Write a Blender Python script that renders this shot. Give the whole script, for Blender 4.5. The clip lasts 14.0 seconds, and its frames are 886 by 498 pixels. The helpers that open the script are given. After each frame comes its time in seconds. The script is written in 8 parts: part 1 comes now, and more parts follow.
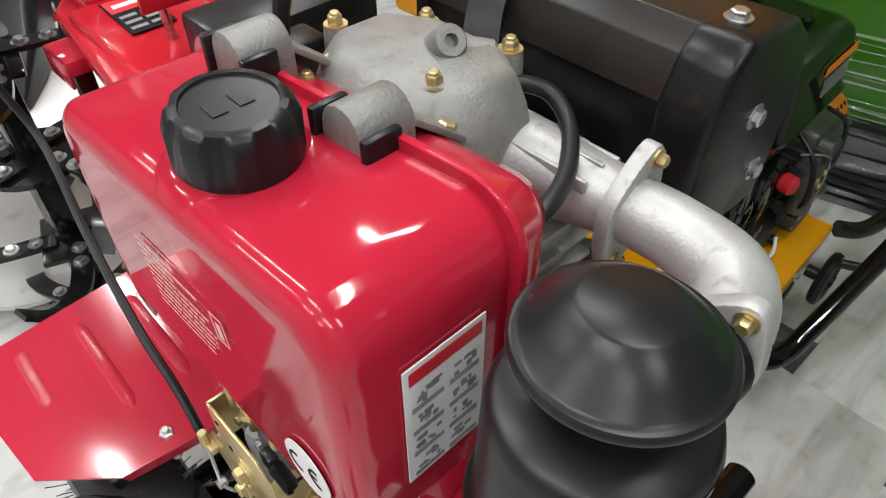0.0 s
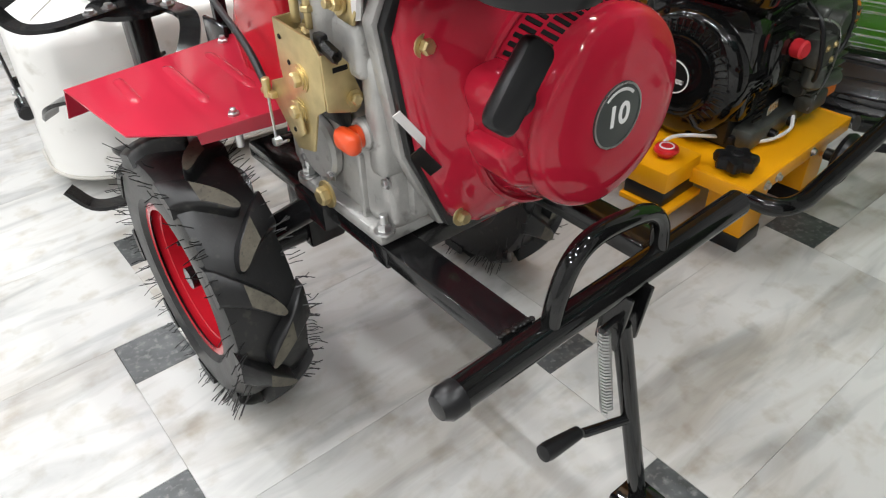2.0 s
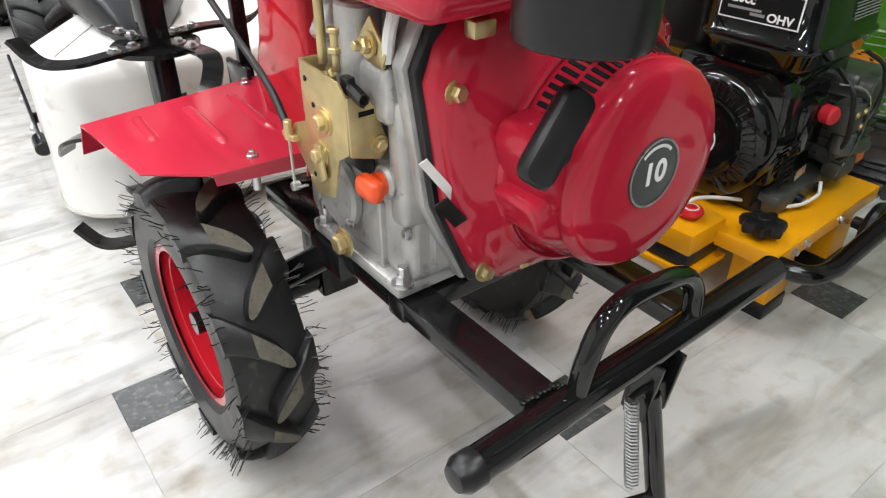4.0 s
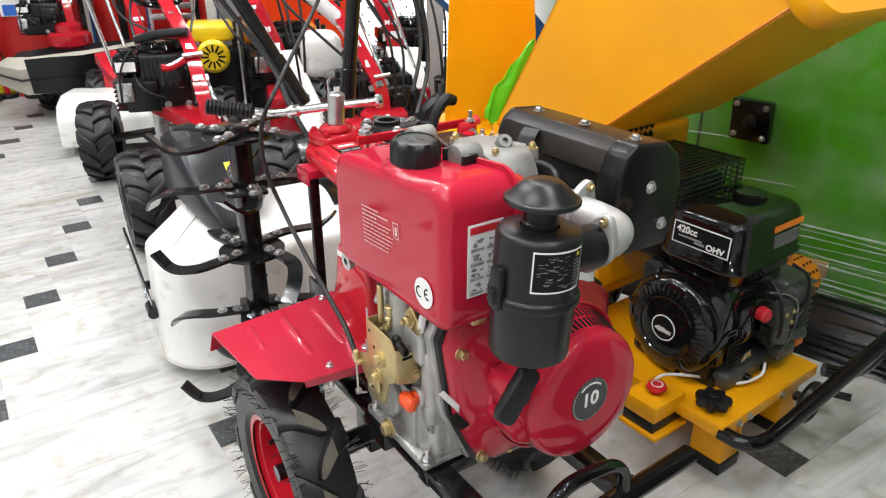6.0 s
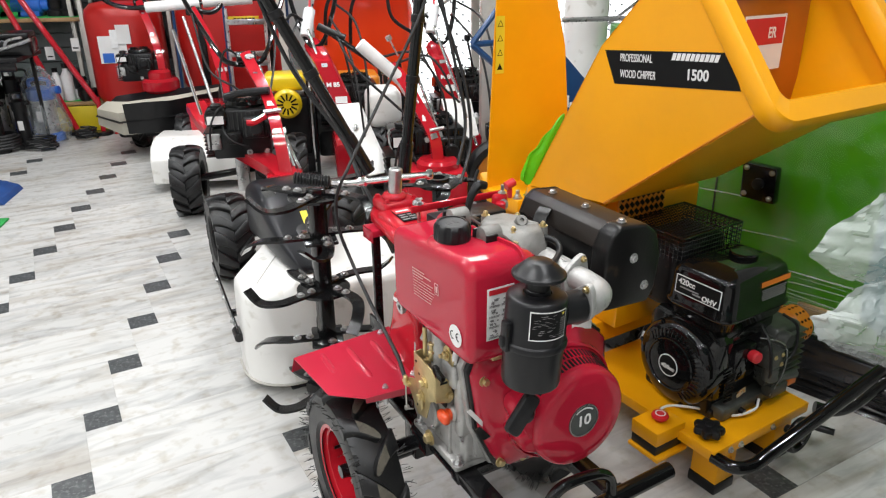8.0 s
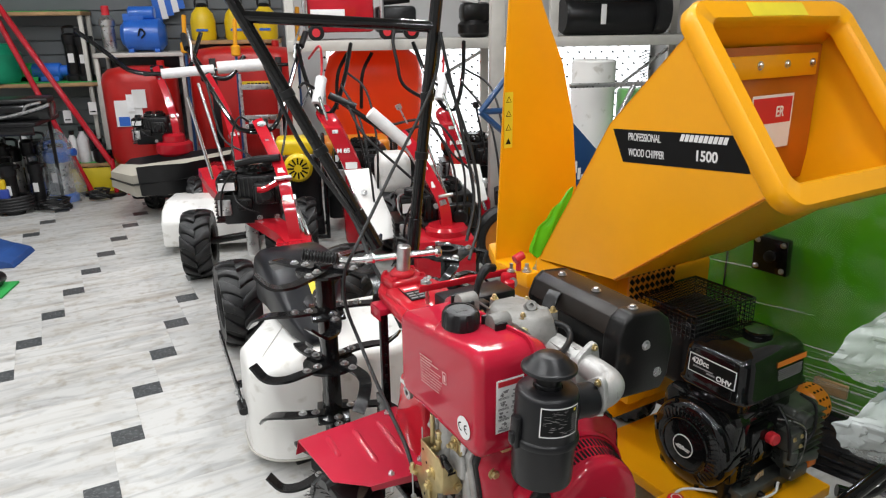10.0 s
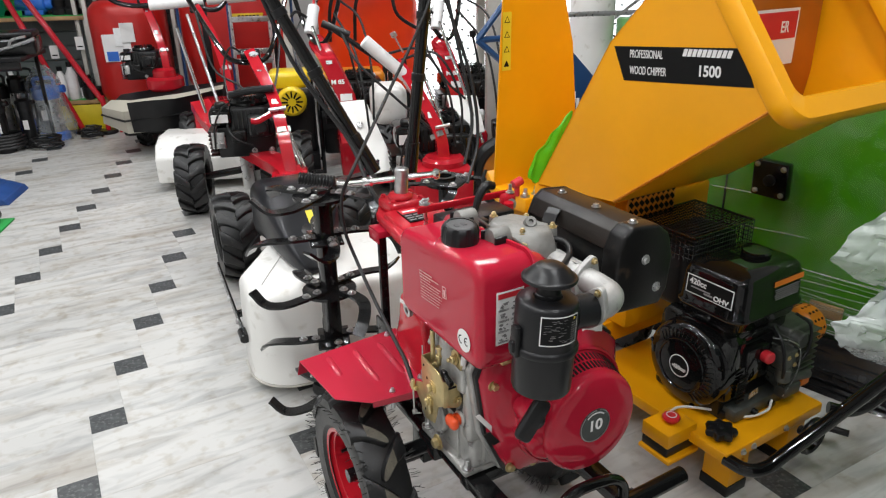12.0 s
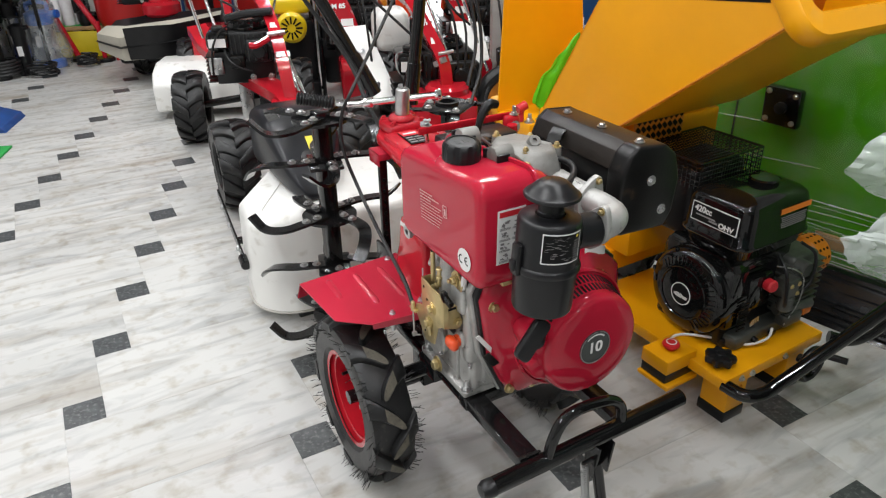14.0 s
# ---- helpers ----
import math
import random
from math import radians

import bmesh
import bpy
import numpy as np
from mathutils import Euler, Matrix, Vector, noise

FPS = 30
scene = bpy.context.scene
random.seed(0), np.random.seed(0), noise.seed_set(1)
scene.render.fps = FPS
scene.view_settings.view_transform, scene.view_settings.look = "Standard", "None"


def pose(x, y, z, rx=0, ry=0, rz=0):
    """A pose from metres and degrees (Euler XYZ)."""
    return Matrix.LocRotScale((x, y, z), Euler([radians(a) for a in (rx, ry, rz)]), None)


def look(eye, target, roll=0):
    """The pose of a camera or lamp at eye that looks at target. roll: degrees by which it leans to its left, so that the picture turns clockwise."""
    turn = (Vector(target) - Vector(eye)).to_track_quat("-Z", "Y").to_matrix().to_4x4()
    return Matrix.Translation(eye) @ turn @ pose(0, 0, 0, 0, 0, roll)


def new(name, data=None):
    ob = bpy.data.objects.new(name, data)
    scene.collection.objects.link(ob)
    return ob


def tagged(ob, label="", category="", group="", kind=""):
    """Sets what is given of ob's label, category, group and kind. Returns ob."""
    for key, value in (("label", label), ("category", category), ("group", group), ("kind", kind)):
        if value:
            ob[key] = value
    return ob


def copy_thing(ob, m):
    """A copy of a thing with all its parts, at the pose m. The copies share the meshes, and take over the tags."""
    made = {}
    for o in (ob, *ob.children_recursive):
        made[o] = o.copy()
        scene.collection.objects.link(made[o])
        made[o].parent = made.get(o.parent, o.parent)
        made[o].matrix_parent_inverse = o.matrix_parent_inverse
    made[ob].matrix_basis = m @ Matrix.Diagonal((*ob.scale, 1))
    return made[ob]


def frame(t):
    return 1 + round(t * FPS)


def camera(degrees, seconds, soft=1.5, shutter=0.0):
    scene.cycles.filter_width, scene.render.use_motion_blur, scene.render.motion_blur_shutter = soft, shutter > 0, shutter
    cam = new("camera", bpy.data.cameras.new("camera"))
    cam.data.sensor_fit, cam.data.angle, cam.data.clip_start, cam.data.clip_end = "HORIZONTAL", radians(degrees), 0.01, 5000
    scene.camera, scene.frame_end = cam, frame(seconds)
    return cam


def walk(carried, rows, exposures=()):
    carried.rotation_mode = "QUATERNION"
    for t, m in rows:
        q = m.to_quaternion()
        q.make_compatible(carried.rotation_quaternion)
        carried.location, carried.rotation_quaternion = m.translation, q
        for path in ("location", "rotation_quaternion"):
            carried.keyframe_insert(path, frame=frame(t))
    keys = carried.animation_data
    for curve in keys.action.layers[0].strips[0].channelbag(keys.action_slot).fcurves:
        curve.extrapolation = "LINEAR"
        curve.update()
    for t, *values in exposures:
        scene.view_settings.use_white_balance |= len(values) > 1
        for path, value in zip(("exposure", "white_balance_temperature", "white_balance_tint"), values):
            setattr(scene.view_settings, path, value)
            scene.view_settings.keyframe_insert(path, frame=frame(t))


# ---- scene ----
cam = camera(64.5, 14.0, 1.2)
PATH = [
    (0, (0.134, 0.274, 1.042), (0.743, 1.58, -0.345), -0.4),
    (0.2, (0.126, 0.239, 1.045), (0.75, 1.525, -0.353), -0.1),
    (0.5, (0.124, 0.156, 1.039), (0.69, 1.493, -0.337), -0.1),
    (1, (0.118, -0.009, 1.023), (0.582, 1.426, -0.29), -3.1),
    (1.5, (0.048, -0.083, 0.96), (0.563, 1.357, -0.33), -1.4),
    (2, (0.02, -0.05, 0.81), (0.558, 1.45, -0.399), -1.8),
    (2.2, (0.026, -0.028, 0.728), (0.579, 1.507, -0.429), -1.8),
    (4.3, (0.012, -0.016, 0.828), (0.554, 1.581, -0.247), 0.4),
    (4.5, (0.007, -0.03, 0.88), (0.535, 1.582, -0.18), 0.1),
    (5, (-0.013, -0.073, 0.983), (0.504, 1.61, 0.034), -0.4),
    (5.5, (-0.039, -0.135, 1.042), (0.498, 1.577, 0.157), -0.5),
    (6, (-0.037, -0.262, 1.106), (0.46, 1.488, 0.275), 0.0),
    (6.5, (-0.042, -0.403, 1.188), (0.436, 1.376, 0.409), 0.1),
    (7, (-0.055, -0.505, 1.248), (0.365, 1.297, 0.489), 0.1),
    (7.5, (-0.07, -0.541, 1.278), (0.293, 1.259, 0.487), -0.0),
    (8, (-0.067, -0.53, 1.284), (0.285, 1.283, 0.517), -0.6),
    (8.5, (-0.062, -0.491, 1.327), (0.294, 1.372, 0.691), -1.0),
    (8.7, (-0.063, -0.487, 1.337), (0.292, 1.391, 0.746), -1.1),
    (10.8, (-0.057, -0.502, 1.315), (0.274, 1.356, 0.655), -0.6),
    (11, (-0.062, -0.502, 1.303), (0.272, 1.352, 0.631), -0.9),
    (11.5, (-0.064, -0.502, 1.293), (0.271, 1.331, 0.565), -1.1),
    (12, (-0.065, -0.503, 1.286), (0.27, 1.309, 0.507), -1.1),
    (12.5, (-0.064, -0.502, 1.273), (0.26, 1.292, 0.45), -1.2),
    (13, (-0.064, -0.499, 1.262), (0.262, 1.271, 0.39), -0.4),
    (13.5, (-0.063, -0.496, 1.252), (0.254, 1.252, 0.334), -0.6),
    (14, (-0.06, -0.496, 1.248), (0.25, 1.243, 0.309), -0.8),
]
EXPOSURES = ((0.0, -0.3), (0.5, 0.15), (1.0, 0.45), (1.5, 0.1), (2.0, 0.08), (4.5, 0.25), (5.0, 0.13), (5.5, 0.05), (6.0, 0.05), (6.5, 0.0), (7.5, -0.17), (8.5, -0.15), (11.0, -0.42), (14.0, -0.34))
walk(cam, [(t, look(eye, target, roll)) for t, eye, target, roll in PATH], EXPOSURES)

# ---- light: ceiling tubes of a shop, and a dim room fill from the sky outside ----
world = bpy.data.worlds.new("world")
scene.world = world
world.use_nodes = True
world.node_tree.nodes["Background"].inputs[0].default_value = (0.8, 0.88, 1.0, 1)
world.node_tree.nodes["Background"].inputs[1].default_value = 0.3
LAMP_POWER = 31.5

# ---- helpers ----
def mat(name, color, rough=0.5, metal=0.0, vary=0.12, scale=8.0, bump=0.0, coat=0.0, fine=120.0, spec=0.5, wear=0.0, wearcol=(0.3, 0.3, 0.3)):
    m = bpy.data.materials.new(name)
    m.use_nodes = True
    nt = m.node_tree
    b = nt.nodes["Principled BSDF"]
    b.inputs["Metallic"].default_value = metal
    b.inputs["Specular IOR Level"].default_value = spec
    b.inputs["Coat Weight"].default_value = coat
    b.inputs["Coat Roughness"].default_value = 0.06
    tc = nt.nodes.new("ShaderNodeTexCoord")
    n1 = nt.nodes.new("ShaderNodeTexNoise")
    n1.inputs["Scale"].default_value = scale
    n1.inputs["Detail"].default_value = 5
    n2 = nt.nodes.new("ShaderNodeTexNoise")
    n2.inputs["Scale"].default_value = fine
    n2.inputs["Detail"].default_value = 3
    for n in (n1, n2):
        nt.links.new(tc.outputs["Object"], n.inputs["Vector"])
    ramp = nt.nodes.new("ShaderNodeValToRGB")
    c = color
    ramp.color_ramp.elements[0].position, ramp.color_ramp.elements[1].position = 0.3, 0.7
    ramp.color_ramp.elements[0].color = (*[max(0, v * (1 - vary)) for v in c], 1)
    ramp.color_ramp.elements[1].color = (*[min(1, v * (1 + vary)) for v in c], 1)
    nt.links.new(n1.outputs["Fac"], ramp.inputs["Fac"])
    out = ramp.outputs["Color"]
    if wear:
        mx = nt.nodes.new("ShaderNodeMix")
        mx.data_type = "RGBA"
        wr = nt.nodes.new("ShaderNodeMapRange")
        wr.inputs["From Min"].default_value, wr.inputs["From Max"].default_value = 0.62 - wear * 0.2, 0.72
        n3 = nt.nodes.new("ShaderNodeTexNoise")
        n3.inputs["Scale"].default_value, n3.inputs["Detail"].default_value = scale * 3.1, 8
        nt.links.new(tc.outputs["Object"], n3.inputs["Vector"])
        nt.links.new(n3.outputs["Fac"], wr.inputs["Value"])
        nt.links.new(wr.outputs["Result"], mx.inputs["Factor"])
        nt.links.new(out, mx.inputs["A"])
        mx.inputs["B"].default_value = (*wearcol, 1)
        out = mx.outputs["Result"]
    nt.links.new(out, b.inputs["Base Color"])
    mr = nt.nodes.new("ShaderNodeMapRange")
    mr.inputs["To Min"].default_value, mr.inputs["To Max"].default_value = max(0.02, rough * 0.8), min(1, rough * 1.25)
    nt.links.new(n1.outputs["Fac"], mr.inputs["Value"])
    nt.links.new(mr.outputs["Result"], b.inputs["Roughness"])
    if bump:
        bp = nt.nodes.new("ShaderNodeBump")
        bp.inputs["Strength"].default_value = bump
        bp.inputs["Distance"].default_value = 0.002
        nt.links.new(n2.outputs["Fac"], bp.inputs["Height"])
        nt.links.new(bp.outputs["Normal"], b.inputs["Normal"])
    return m


def link_mesh(name, bm, material, angle=35):
    bmesh.ops.recalc_face_normals(bm, faces=bm.faces[:])
    me = bpy.data.meshes.new(name)
    bm.to_mesh(me)
    bm.free()
    me.shade_smooth()
    me.set_sharp_from_angle(angle=radians(angle))
    me.materials.append(material)
    return me


def part(name, bm, material, parent, label="", angle=35):
    ob = new(name, link_mesh(name, bm, material, angle))
    ob.parent = parent
    if label:
        tagged(ob, label)
    return ob


def thing(name, m, label, category, group="", kind=""):
    e = new(name)
    e.empty_display_size = 0.05
    e.matrix_world = m
    return tagged(e, label, category, group, kind)


def solo(name, bm, material, label, category, group="", kind="", m=None, angle=35):
    ob = new(name, link_mesh(name, bm, material, angle))
    if m is not None:
        ob.matrix_world = m
    return tagged(ob, label, category, group, kind)


def merge(bm, other):
    me = bpy.data.meshes.new("tmp")
    other.to_mesh(me)
    other.free()
    bm.from_mesh(me)
    bpy.data.meshes.remove(me)
    return bm


def box(x0, x1, y0, y1, z0, z1, bev=0.003, seg=2, m=None):
    bm = bmesh.new()
    bmesh.ops.create_cube(bm, size=1)
    for v in bm.verts:
        v.co = Vector(((x0 + x1) / 2 + v.co.x * (x1 - x0), (y0 + y1) / 2 + v.co.y * (y1 - y0), (z0 + z1) / 2 + v.co.z * (z1 - z0)))
    if bev:
        bmesh.ops.bevel(bm, geom=bm.edges[:], offset=bev, segments=seg, profile=0.5, affect="EDGES", clamp_overlap=True)
    if m is not None:
        bm.transform(m)
    return bm


def join(*bms):
    out = bms[0]
    for b in bms[1:]:
        merge(out, b)
    return out


def frame_to(p0, p1):
    d = Vector(p1) - Vector(p0)
    return Matrix.Translation(p0) @ d.to_track_quat("Z", "Y").to_matrix().to_4x4(), d.length


def lathe(profile, seg=24, m=None):
    """profile: (radius, height) pairs, turned about z."""
    bm = bmesh.new()
    rings = []
    for r, h in profile:
        if r < 1e-5:
            rings.append([bm.verts.new((0, 0, h))])
        else:
            rings.append([bm.verts.new((r * math.cos(2 * math.pi * k / seg), r * math.sin(2 * math.pi * k / seg), h)) for k in range(seg)])
    for a, b in zip(rings, rings[1:]):
        for k in range(seg):
            k2 = (k + 1) % seg
            if len(a) == 1 and len(b) == 1:
                continue
            if len(a) == 1:
                bm.faces.new((a[0], b[k], b[k2]))
            elif len(b) == 1:
                bm.faces.new((a[k], a[k2], b[0]))
            else:
                bm.faces.new((a[k], a[k2], b[k2], b[k]))
    if m is not None:
        bm.transform(m)
    return bm


def rod(p0, p1, r, seg=14, bev=0.0, r1=None):
    m, n = frame_to(p0, p1)
    r1 = r if r1 is None else r1
    b = min(bev, r * 0.5, n * 0.4) or min(0.001, r * 0.2)
    return lathe([(0, 0), (r - b, 0), (r, b), (r1, n - b), (r1 - b, n), (0, n)], seg, m)


def smooth_path(pts, n=6):
    pts = [Vector(p) for p in pts]
    if len(pts) < 3:
        return pts
    ext = [pts[0] * 2 - pts[1]] + pts + [pts[-1] * 2 - pts[-2]]
    out = []
    for a, b, c, d in zip(ext, ext[1:], ext[2:], ext[3:]):
        for k in range(n):
            t = k / n
            out.append(0.5 * ((2 * b) + (c - a) * t + (2 * a - 5 * b + 4 * c - d) * t * t + (3 * b - a - 3 * c + d) * t ** 3))
    out.append(pts[-1])
    return out


def tube(pts, r, seg=10, n=6, smooth=True, flat=None, radii=None):
    """A swept tube; flat=(half width, half height) makes a flat bar instead."""
    ps = smooth_path(pts, n) if smooth else [Vector(p) for p in pts]
    bm = bmesh.new()
    rings = []
    up = None
    for k, p in enumerate(ps):
        d = (ps[min(k + 1, len(ps) - 1)] - ps[max(k - 1, 0)]).normalized()
        if up is None:
            up = Vector((0, 0, 1)) if abs(d.z) < 0.9 else Vector((0, 1, 0))
        side = d.cross(up)
        side = side.normalized() if side.length > 1e-4 else d.orthogonal().normalized()
        up = side.cross(d).normalized()
        rr = r if radii is None else r * np.interp(k / (len(ps) - 1), np.linspace(0, 1, len(radii)), radii)
        ring = []
        if flat:
            cs = ((-flat[0], -flat[1]), (flat[0], -flat[1]), (flat[0], flat[1]), (-flat[0], flat[1]))
        else:
            cs = [(rr * math.cos(2 * math.pi * i / seg), rr * math.sin(2 * math.pi * i / seg)) for i in range(seg)]
        for u, v in cs:
            ring.append(bm.verts.new(p + side * u + up * v))
        rings.append(ring)
    for a, b in zip(rings, rings[1:]):
        q = len(a)
        for i in range(q):
            bm.faces.new((a[i], a[(i + 1) % q], b[(i + 1) % q], b[i]))
    bm.faces.new(rings[0][::-1])
    bm.faces.new(rings[-1])
    return bm


def prism(poly, h0, h1, axis="z", bev=0.0, seg=2, m=None):
    """poly in the two other axes (in the order x, y, z), from h0 to h1 along axis."""
    bm = bmesh.new()
    def at(u, v, h):
        return {"z": (u, v, h), "y": (u, h, v), "x": (h, u, v)}[axis]
    lo = [bm.verts.new(at(u, v, h0)) for u, v in poly]
    hi = [bm.verts.new(at(u, v, h1)) for u, v in poly]
    q = len(poly)
    bm.faces.new(lo)
    bm.faces.new(hi[::-1])
    for i in range(q):
        bm.faces.new((lo[i], lo[(i + 1) % q], hi[(i + 1) % q], hi[i]))
    bmesh.ops.recalc_face_normals(bm, faces=bm.faces[:])
    if bev:
        bmesh.ops.bevel(bm, geom=bm.edges[:], offset=bev, segments=seg, profile=0.5, affect="EDGES", clamp_overlap=True)
    if m is not None:
        bm.transform(m)
    return bm


def sheet(poly3, thick, bev=0.0):
    """A plate from a 3D outline, given thickness along its normal."""
    bm = bmesh.new()
    vs = [bm.verts.new(p) for p in poly3]
    f = bm.faces.new(vs)
    f.normal_update()
    n = f.normal.copy()
    r = bmesh.ops.extrude_face_region(bm, geom=[f])
    for v in r["geom"]:
        if isinstance(v, bmesh.types.BMVert):
            v.co -= n * thick
    bmesh.ops.recalc_face_normals(bm, faces=bm.faces[:])
    if bev:
        bmesh.ops.bevel(bm, geom=bm.edges[:], offset=bev, segments=2, profile=0.5, affect="EDGES", clamp_overlap=True)
    return bm


def skin(rings, closed=True, caps=True):
    """A surface through rings of equally many points."""
    bm = bmesh.new()
    vr = [[bm.verts.new(p) for p in ring] for ring in rings]
    for a, b in zip(vr, vr[1:]):
        q = len(a)
        for i in range(q if closed else q - 1):
            bm.faces.new((a[i], a[(i + 1) % q], b[(i + 1) % q], b[i]))
    if caps and closed:
        bm.faces.new(vr[0][::-1])
        bm.faces.new(vr[-1])
    return bm


def round_rect(w, h, r, n=4):
    out = []
    for cx, cy, a0 in ((w / 2 - r, h / 2 - r, 0), (-w / 2 + r, h / 2 - r, 90), (-w / 2 + r, -h / 2 + r, 180), (w / 2 - r, -h / 2 + r, 270)):
        for k in range(n + 1):
            a = radians(a0 + 90 * k / n)
            out.append((cx + r * math.cos(a), cy + r * math.sin(a)))
    return out


def bolt(p, d, r=0.007, h=0.006, washer=True):
    """A hexagon bolt head at p, sticking out along d."""
    m, _ = frame_to(p, Vector(p) + Vector(d).normalized())
    bm = lathe([(0, 0), (r * 1.5, 0), (r * 1.5, h * 0.25), (r * 0.9, h * 0.25)], 14, m) if washer else bmesh.new()
    hx = lathe([(r * 0.9, h * 0.2), (r, h * 0.3), (r, h * 0.9), (r * 0.8, h * 1.1), (0, h * 1.1)], 6, m)
    return join(bm, hx)


def words(body, size, m, material, parent, name="lettering", bold=0.0, align="LEFT", squeeze=1.0):
    cu = bpy.data.curves.new("words", "FONT")
    cu.body, cu.size, cu.align_x, cu.align_y, cu.offset, cu.extrude = body, size, align, "CENTER", bold, 0.0003
    ob = bpy.data.objects.new("words", cu)
    scene.collection.objects.link(ob)
    bpy.context.view_layer.update()
    me = bpy.data.meshes.new_from_object(ob)
    bpy.data.objects.remove(ob)
    me.transform(m @ Matrix.Diagonal((squeeze, 1, 1, 1)))
    me.materials.clear()
    me.materials.append(material)
    o = new(name, me)
    o.parent = parent
    return o


def plane_at(origin, xdir, ydir):
    """A matrix whose x and y lie along the given ways, for writing and labels."""
    x = Vector(xdir).normalized()
    z = x.cross(Vector(ydir)).normalized()
    y = z.cross(x)
    return Matrix.Translation(origin) @ Matrix((x, y, z)).transposed().to_4x4()


def card(w, h, m, thick=0.0006, x=0.0, y=0.0):
    """A thin label or plate in the plane of m, standing a little proud."""
    return box(x - w / 2, x + w / 2, y - h / 2, y + h / 2, 0, thick, 0, m=m)


# ---- materials ----
RED = mat("red_enamel", (0.41, 0.014, 0.034), 0.06, vary=0.05, scale=5, bump=0.015, fine=25, spec=0.36)
RED2 = mat("red_paint", (0.44, 0.012, 0.022), 0.085, vary=0.1, scale=9, bump=0.035, fine=35, spec=0.45)
YELLOW = mat("yellow_enamel", (0.82, 0.355, 0.003), 0.33, vary=0.05, scale=4, spec=0.35, coat=0.08, bump=0.03, fine=80)
ORANGE = mat("orange_paint", (0.62, 0.2, 0.01), 0.35, vary=0.12, scale=20, bump=0.04)
BLACK = mat("black_paint", (0.007, 0.007, 0.0075), 0.18, vary=0.3, scale=14, coat=0.2, bump=0.05, spec=0.36)
GLOSS = mat("black_gloss", (0.005, 0.005, 0.005), 0.06, vary=0.3, scale=6, coat=0.12, spec=0.42)
MATTE = mat("black_plastic", (0.008, 0.008, 0.0087), 0.31, vary=0.25, scale=18, bump=0.05, fine=300, spec=0.34)
GUARD = mat("black_guard_plastic", (0.009, 0.0095, 0.012), 0.3, vary=0.3, scale=9, bump=0.08, spec=0.3)
SATIN = mat("satin_black_plastic", (0.008, 0.008, 0.009), 0.31, vary=0.2, scale=9, bump=0.04, fine=260, spec=0.36, wear=0.05, wearcol=(0.02, 0.019, 0.018))
DARKMET = mat("dark_muffler_steel", (0.006, 0.0057, 0.0056), 0.3, vary=0.3, scale=11, bump=0.12, fine=260, spec=0.3, wear=0.04, wearcol=(0.03, 0.021, 0.014))
RUBBER = mat("tyre_rubber", (0.01, 0.01, 0.0105), 0.38, vary=0.25, scale=25, bump=0.12, fine=200, spec=0.42, wear=0.1, wearcol=(0.035, 0.033, 0.028))
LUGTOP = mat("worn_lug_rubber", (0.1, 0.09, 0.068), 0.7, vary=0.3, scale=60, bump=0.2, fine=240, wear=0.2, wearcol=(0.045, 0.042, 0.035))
ALU = mat("cast_aluminium", (0.4, 0.395, 0.38), 0.42, 0.45, vary=0.22, scale=22, bump=0.2, fine=380, wear=0.12, wearcol=(0.26, 0.255, 0.24))
STEEL = mat("zinc_steel", (0.55, 0.55, 0.55), 0.28, 0.95, vary=0.15, scale=40, bump=0.05)
CHROME = mat("chrome", (0.78, 0.78, 0.78), 0.1, 1.0, vary=0.05)
HEADCAST = mat("sand_cast_aluminium", (0.225, 0.22, 0.205), 0.48, 0.35, vary=0.25, scale=26, bump=0.3, fine=420, wear=0.2, wearcol=(0.16, 0.155, 0.14))
BRASS = mat("yellow_zinc", (0.56, 0.45, 0.23), 0.36, 0.85, vary=0.22, scale=30, bump=0.1)
WHITE = mat("white_enamel", (0.8, 0.79, 0.76), 0.3, vary=0.04, scale=5, bump=0.03, wear=0.05, wearcol=(0.6, 0.58, 0.53))
PAPER = mat("white_label", (0.74, 0.73, 0.72), 0.5, vary=0.04)
GREYINK = mat("grey_print", (0.22, 0.21, 0.21), 0.6)
PALEINK = mat("pale_print", (0.62, 0.34, 0.34), 0.4)
INK = mat("black_print", (0.006, 0.006, 0.006), 0.55, spec=0.15)
REDINK = mat("red_print", (0.55, 0.02, 0.03), 0.4)
YELINK = mat("yellow_print", (0.75, 0.6, 0.03), 0.4)
ORINK = mat("orange_print", (0.75, 0.2, 0.02), 0.4)
OILRED = mat("orange_plastic", (0.68, 0.07, 0.012), 0.35, coat=0.2)
HOSE = mat("rubber_hose", (0.011, 0.011, 0.0115), 0.4, bump=0.1, spec=0.35)
GREENBODY = mat("green_paint", (0.06, 0.27, 0.007), 0.22, vary=0.15, scale=2.5, coat=0.3, bump=0.03)
LIME = mat("lime_plastic_bag", (0.07, 0.46, 0.012), 0.3, vary=0.2, scale=15, bump=0.1, fine=60)
BLUE = mat("blue_paint", (0.02, 0.12, 0.5), 0.3, vary=0.1, coat=0.2)
NAVY = mat("navy_paint", (0.012, 0.055, 0.16), 0.3, coat=0.2)
GREENM = mat("green_mat", (0.02, 0.3, 0.06), 0.8, bump=0.3)
WALLGREY = mat("grey_slatwall", (0.115, 0.125, 0.13), 0.5, vary=0.08, scale=3)
# grey of the south and east walls, set to dim bounced light like full shelves
DIMWALL = mat("bounce_dimming_grey", (0.34, 0.335, 0.33), 0.8, vary=0.3, scale=2)
PLASTER = mat("white_plaster", (0.7, 0.7, 0.69), 0.75, vary=0.04, scale=3, bump=0.1)
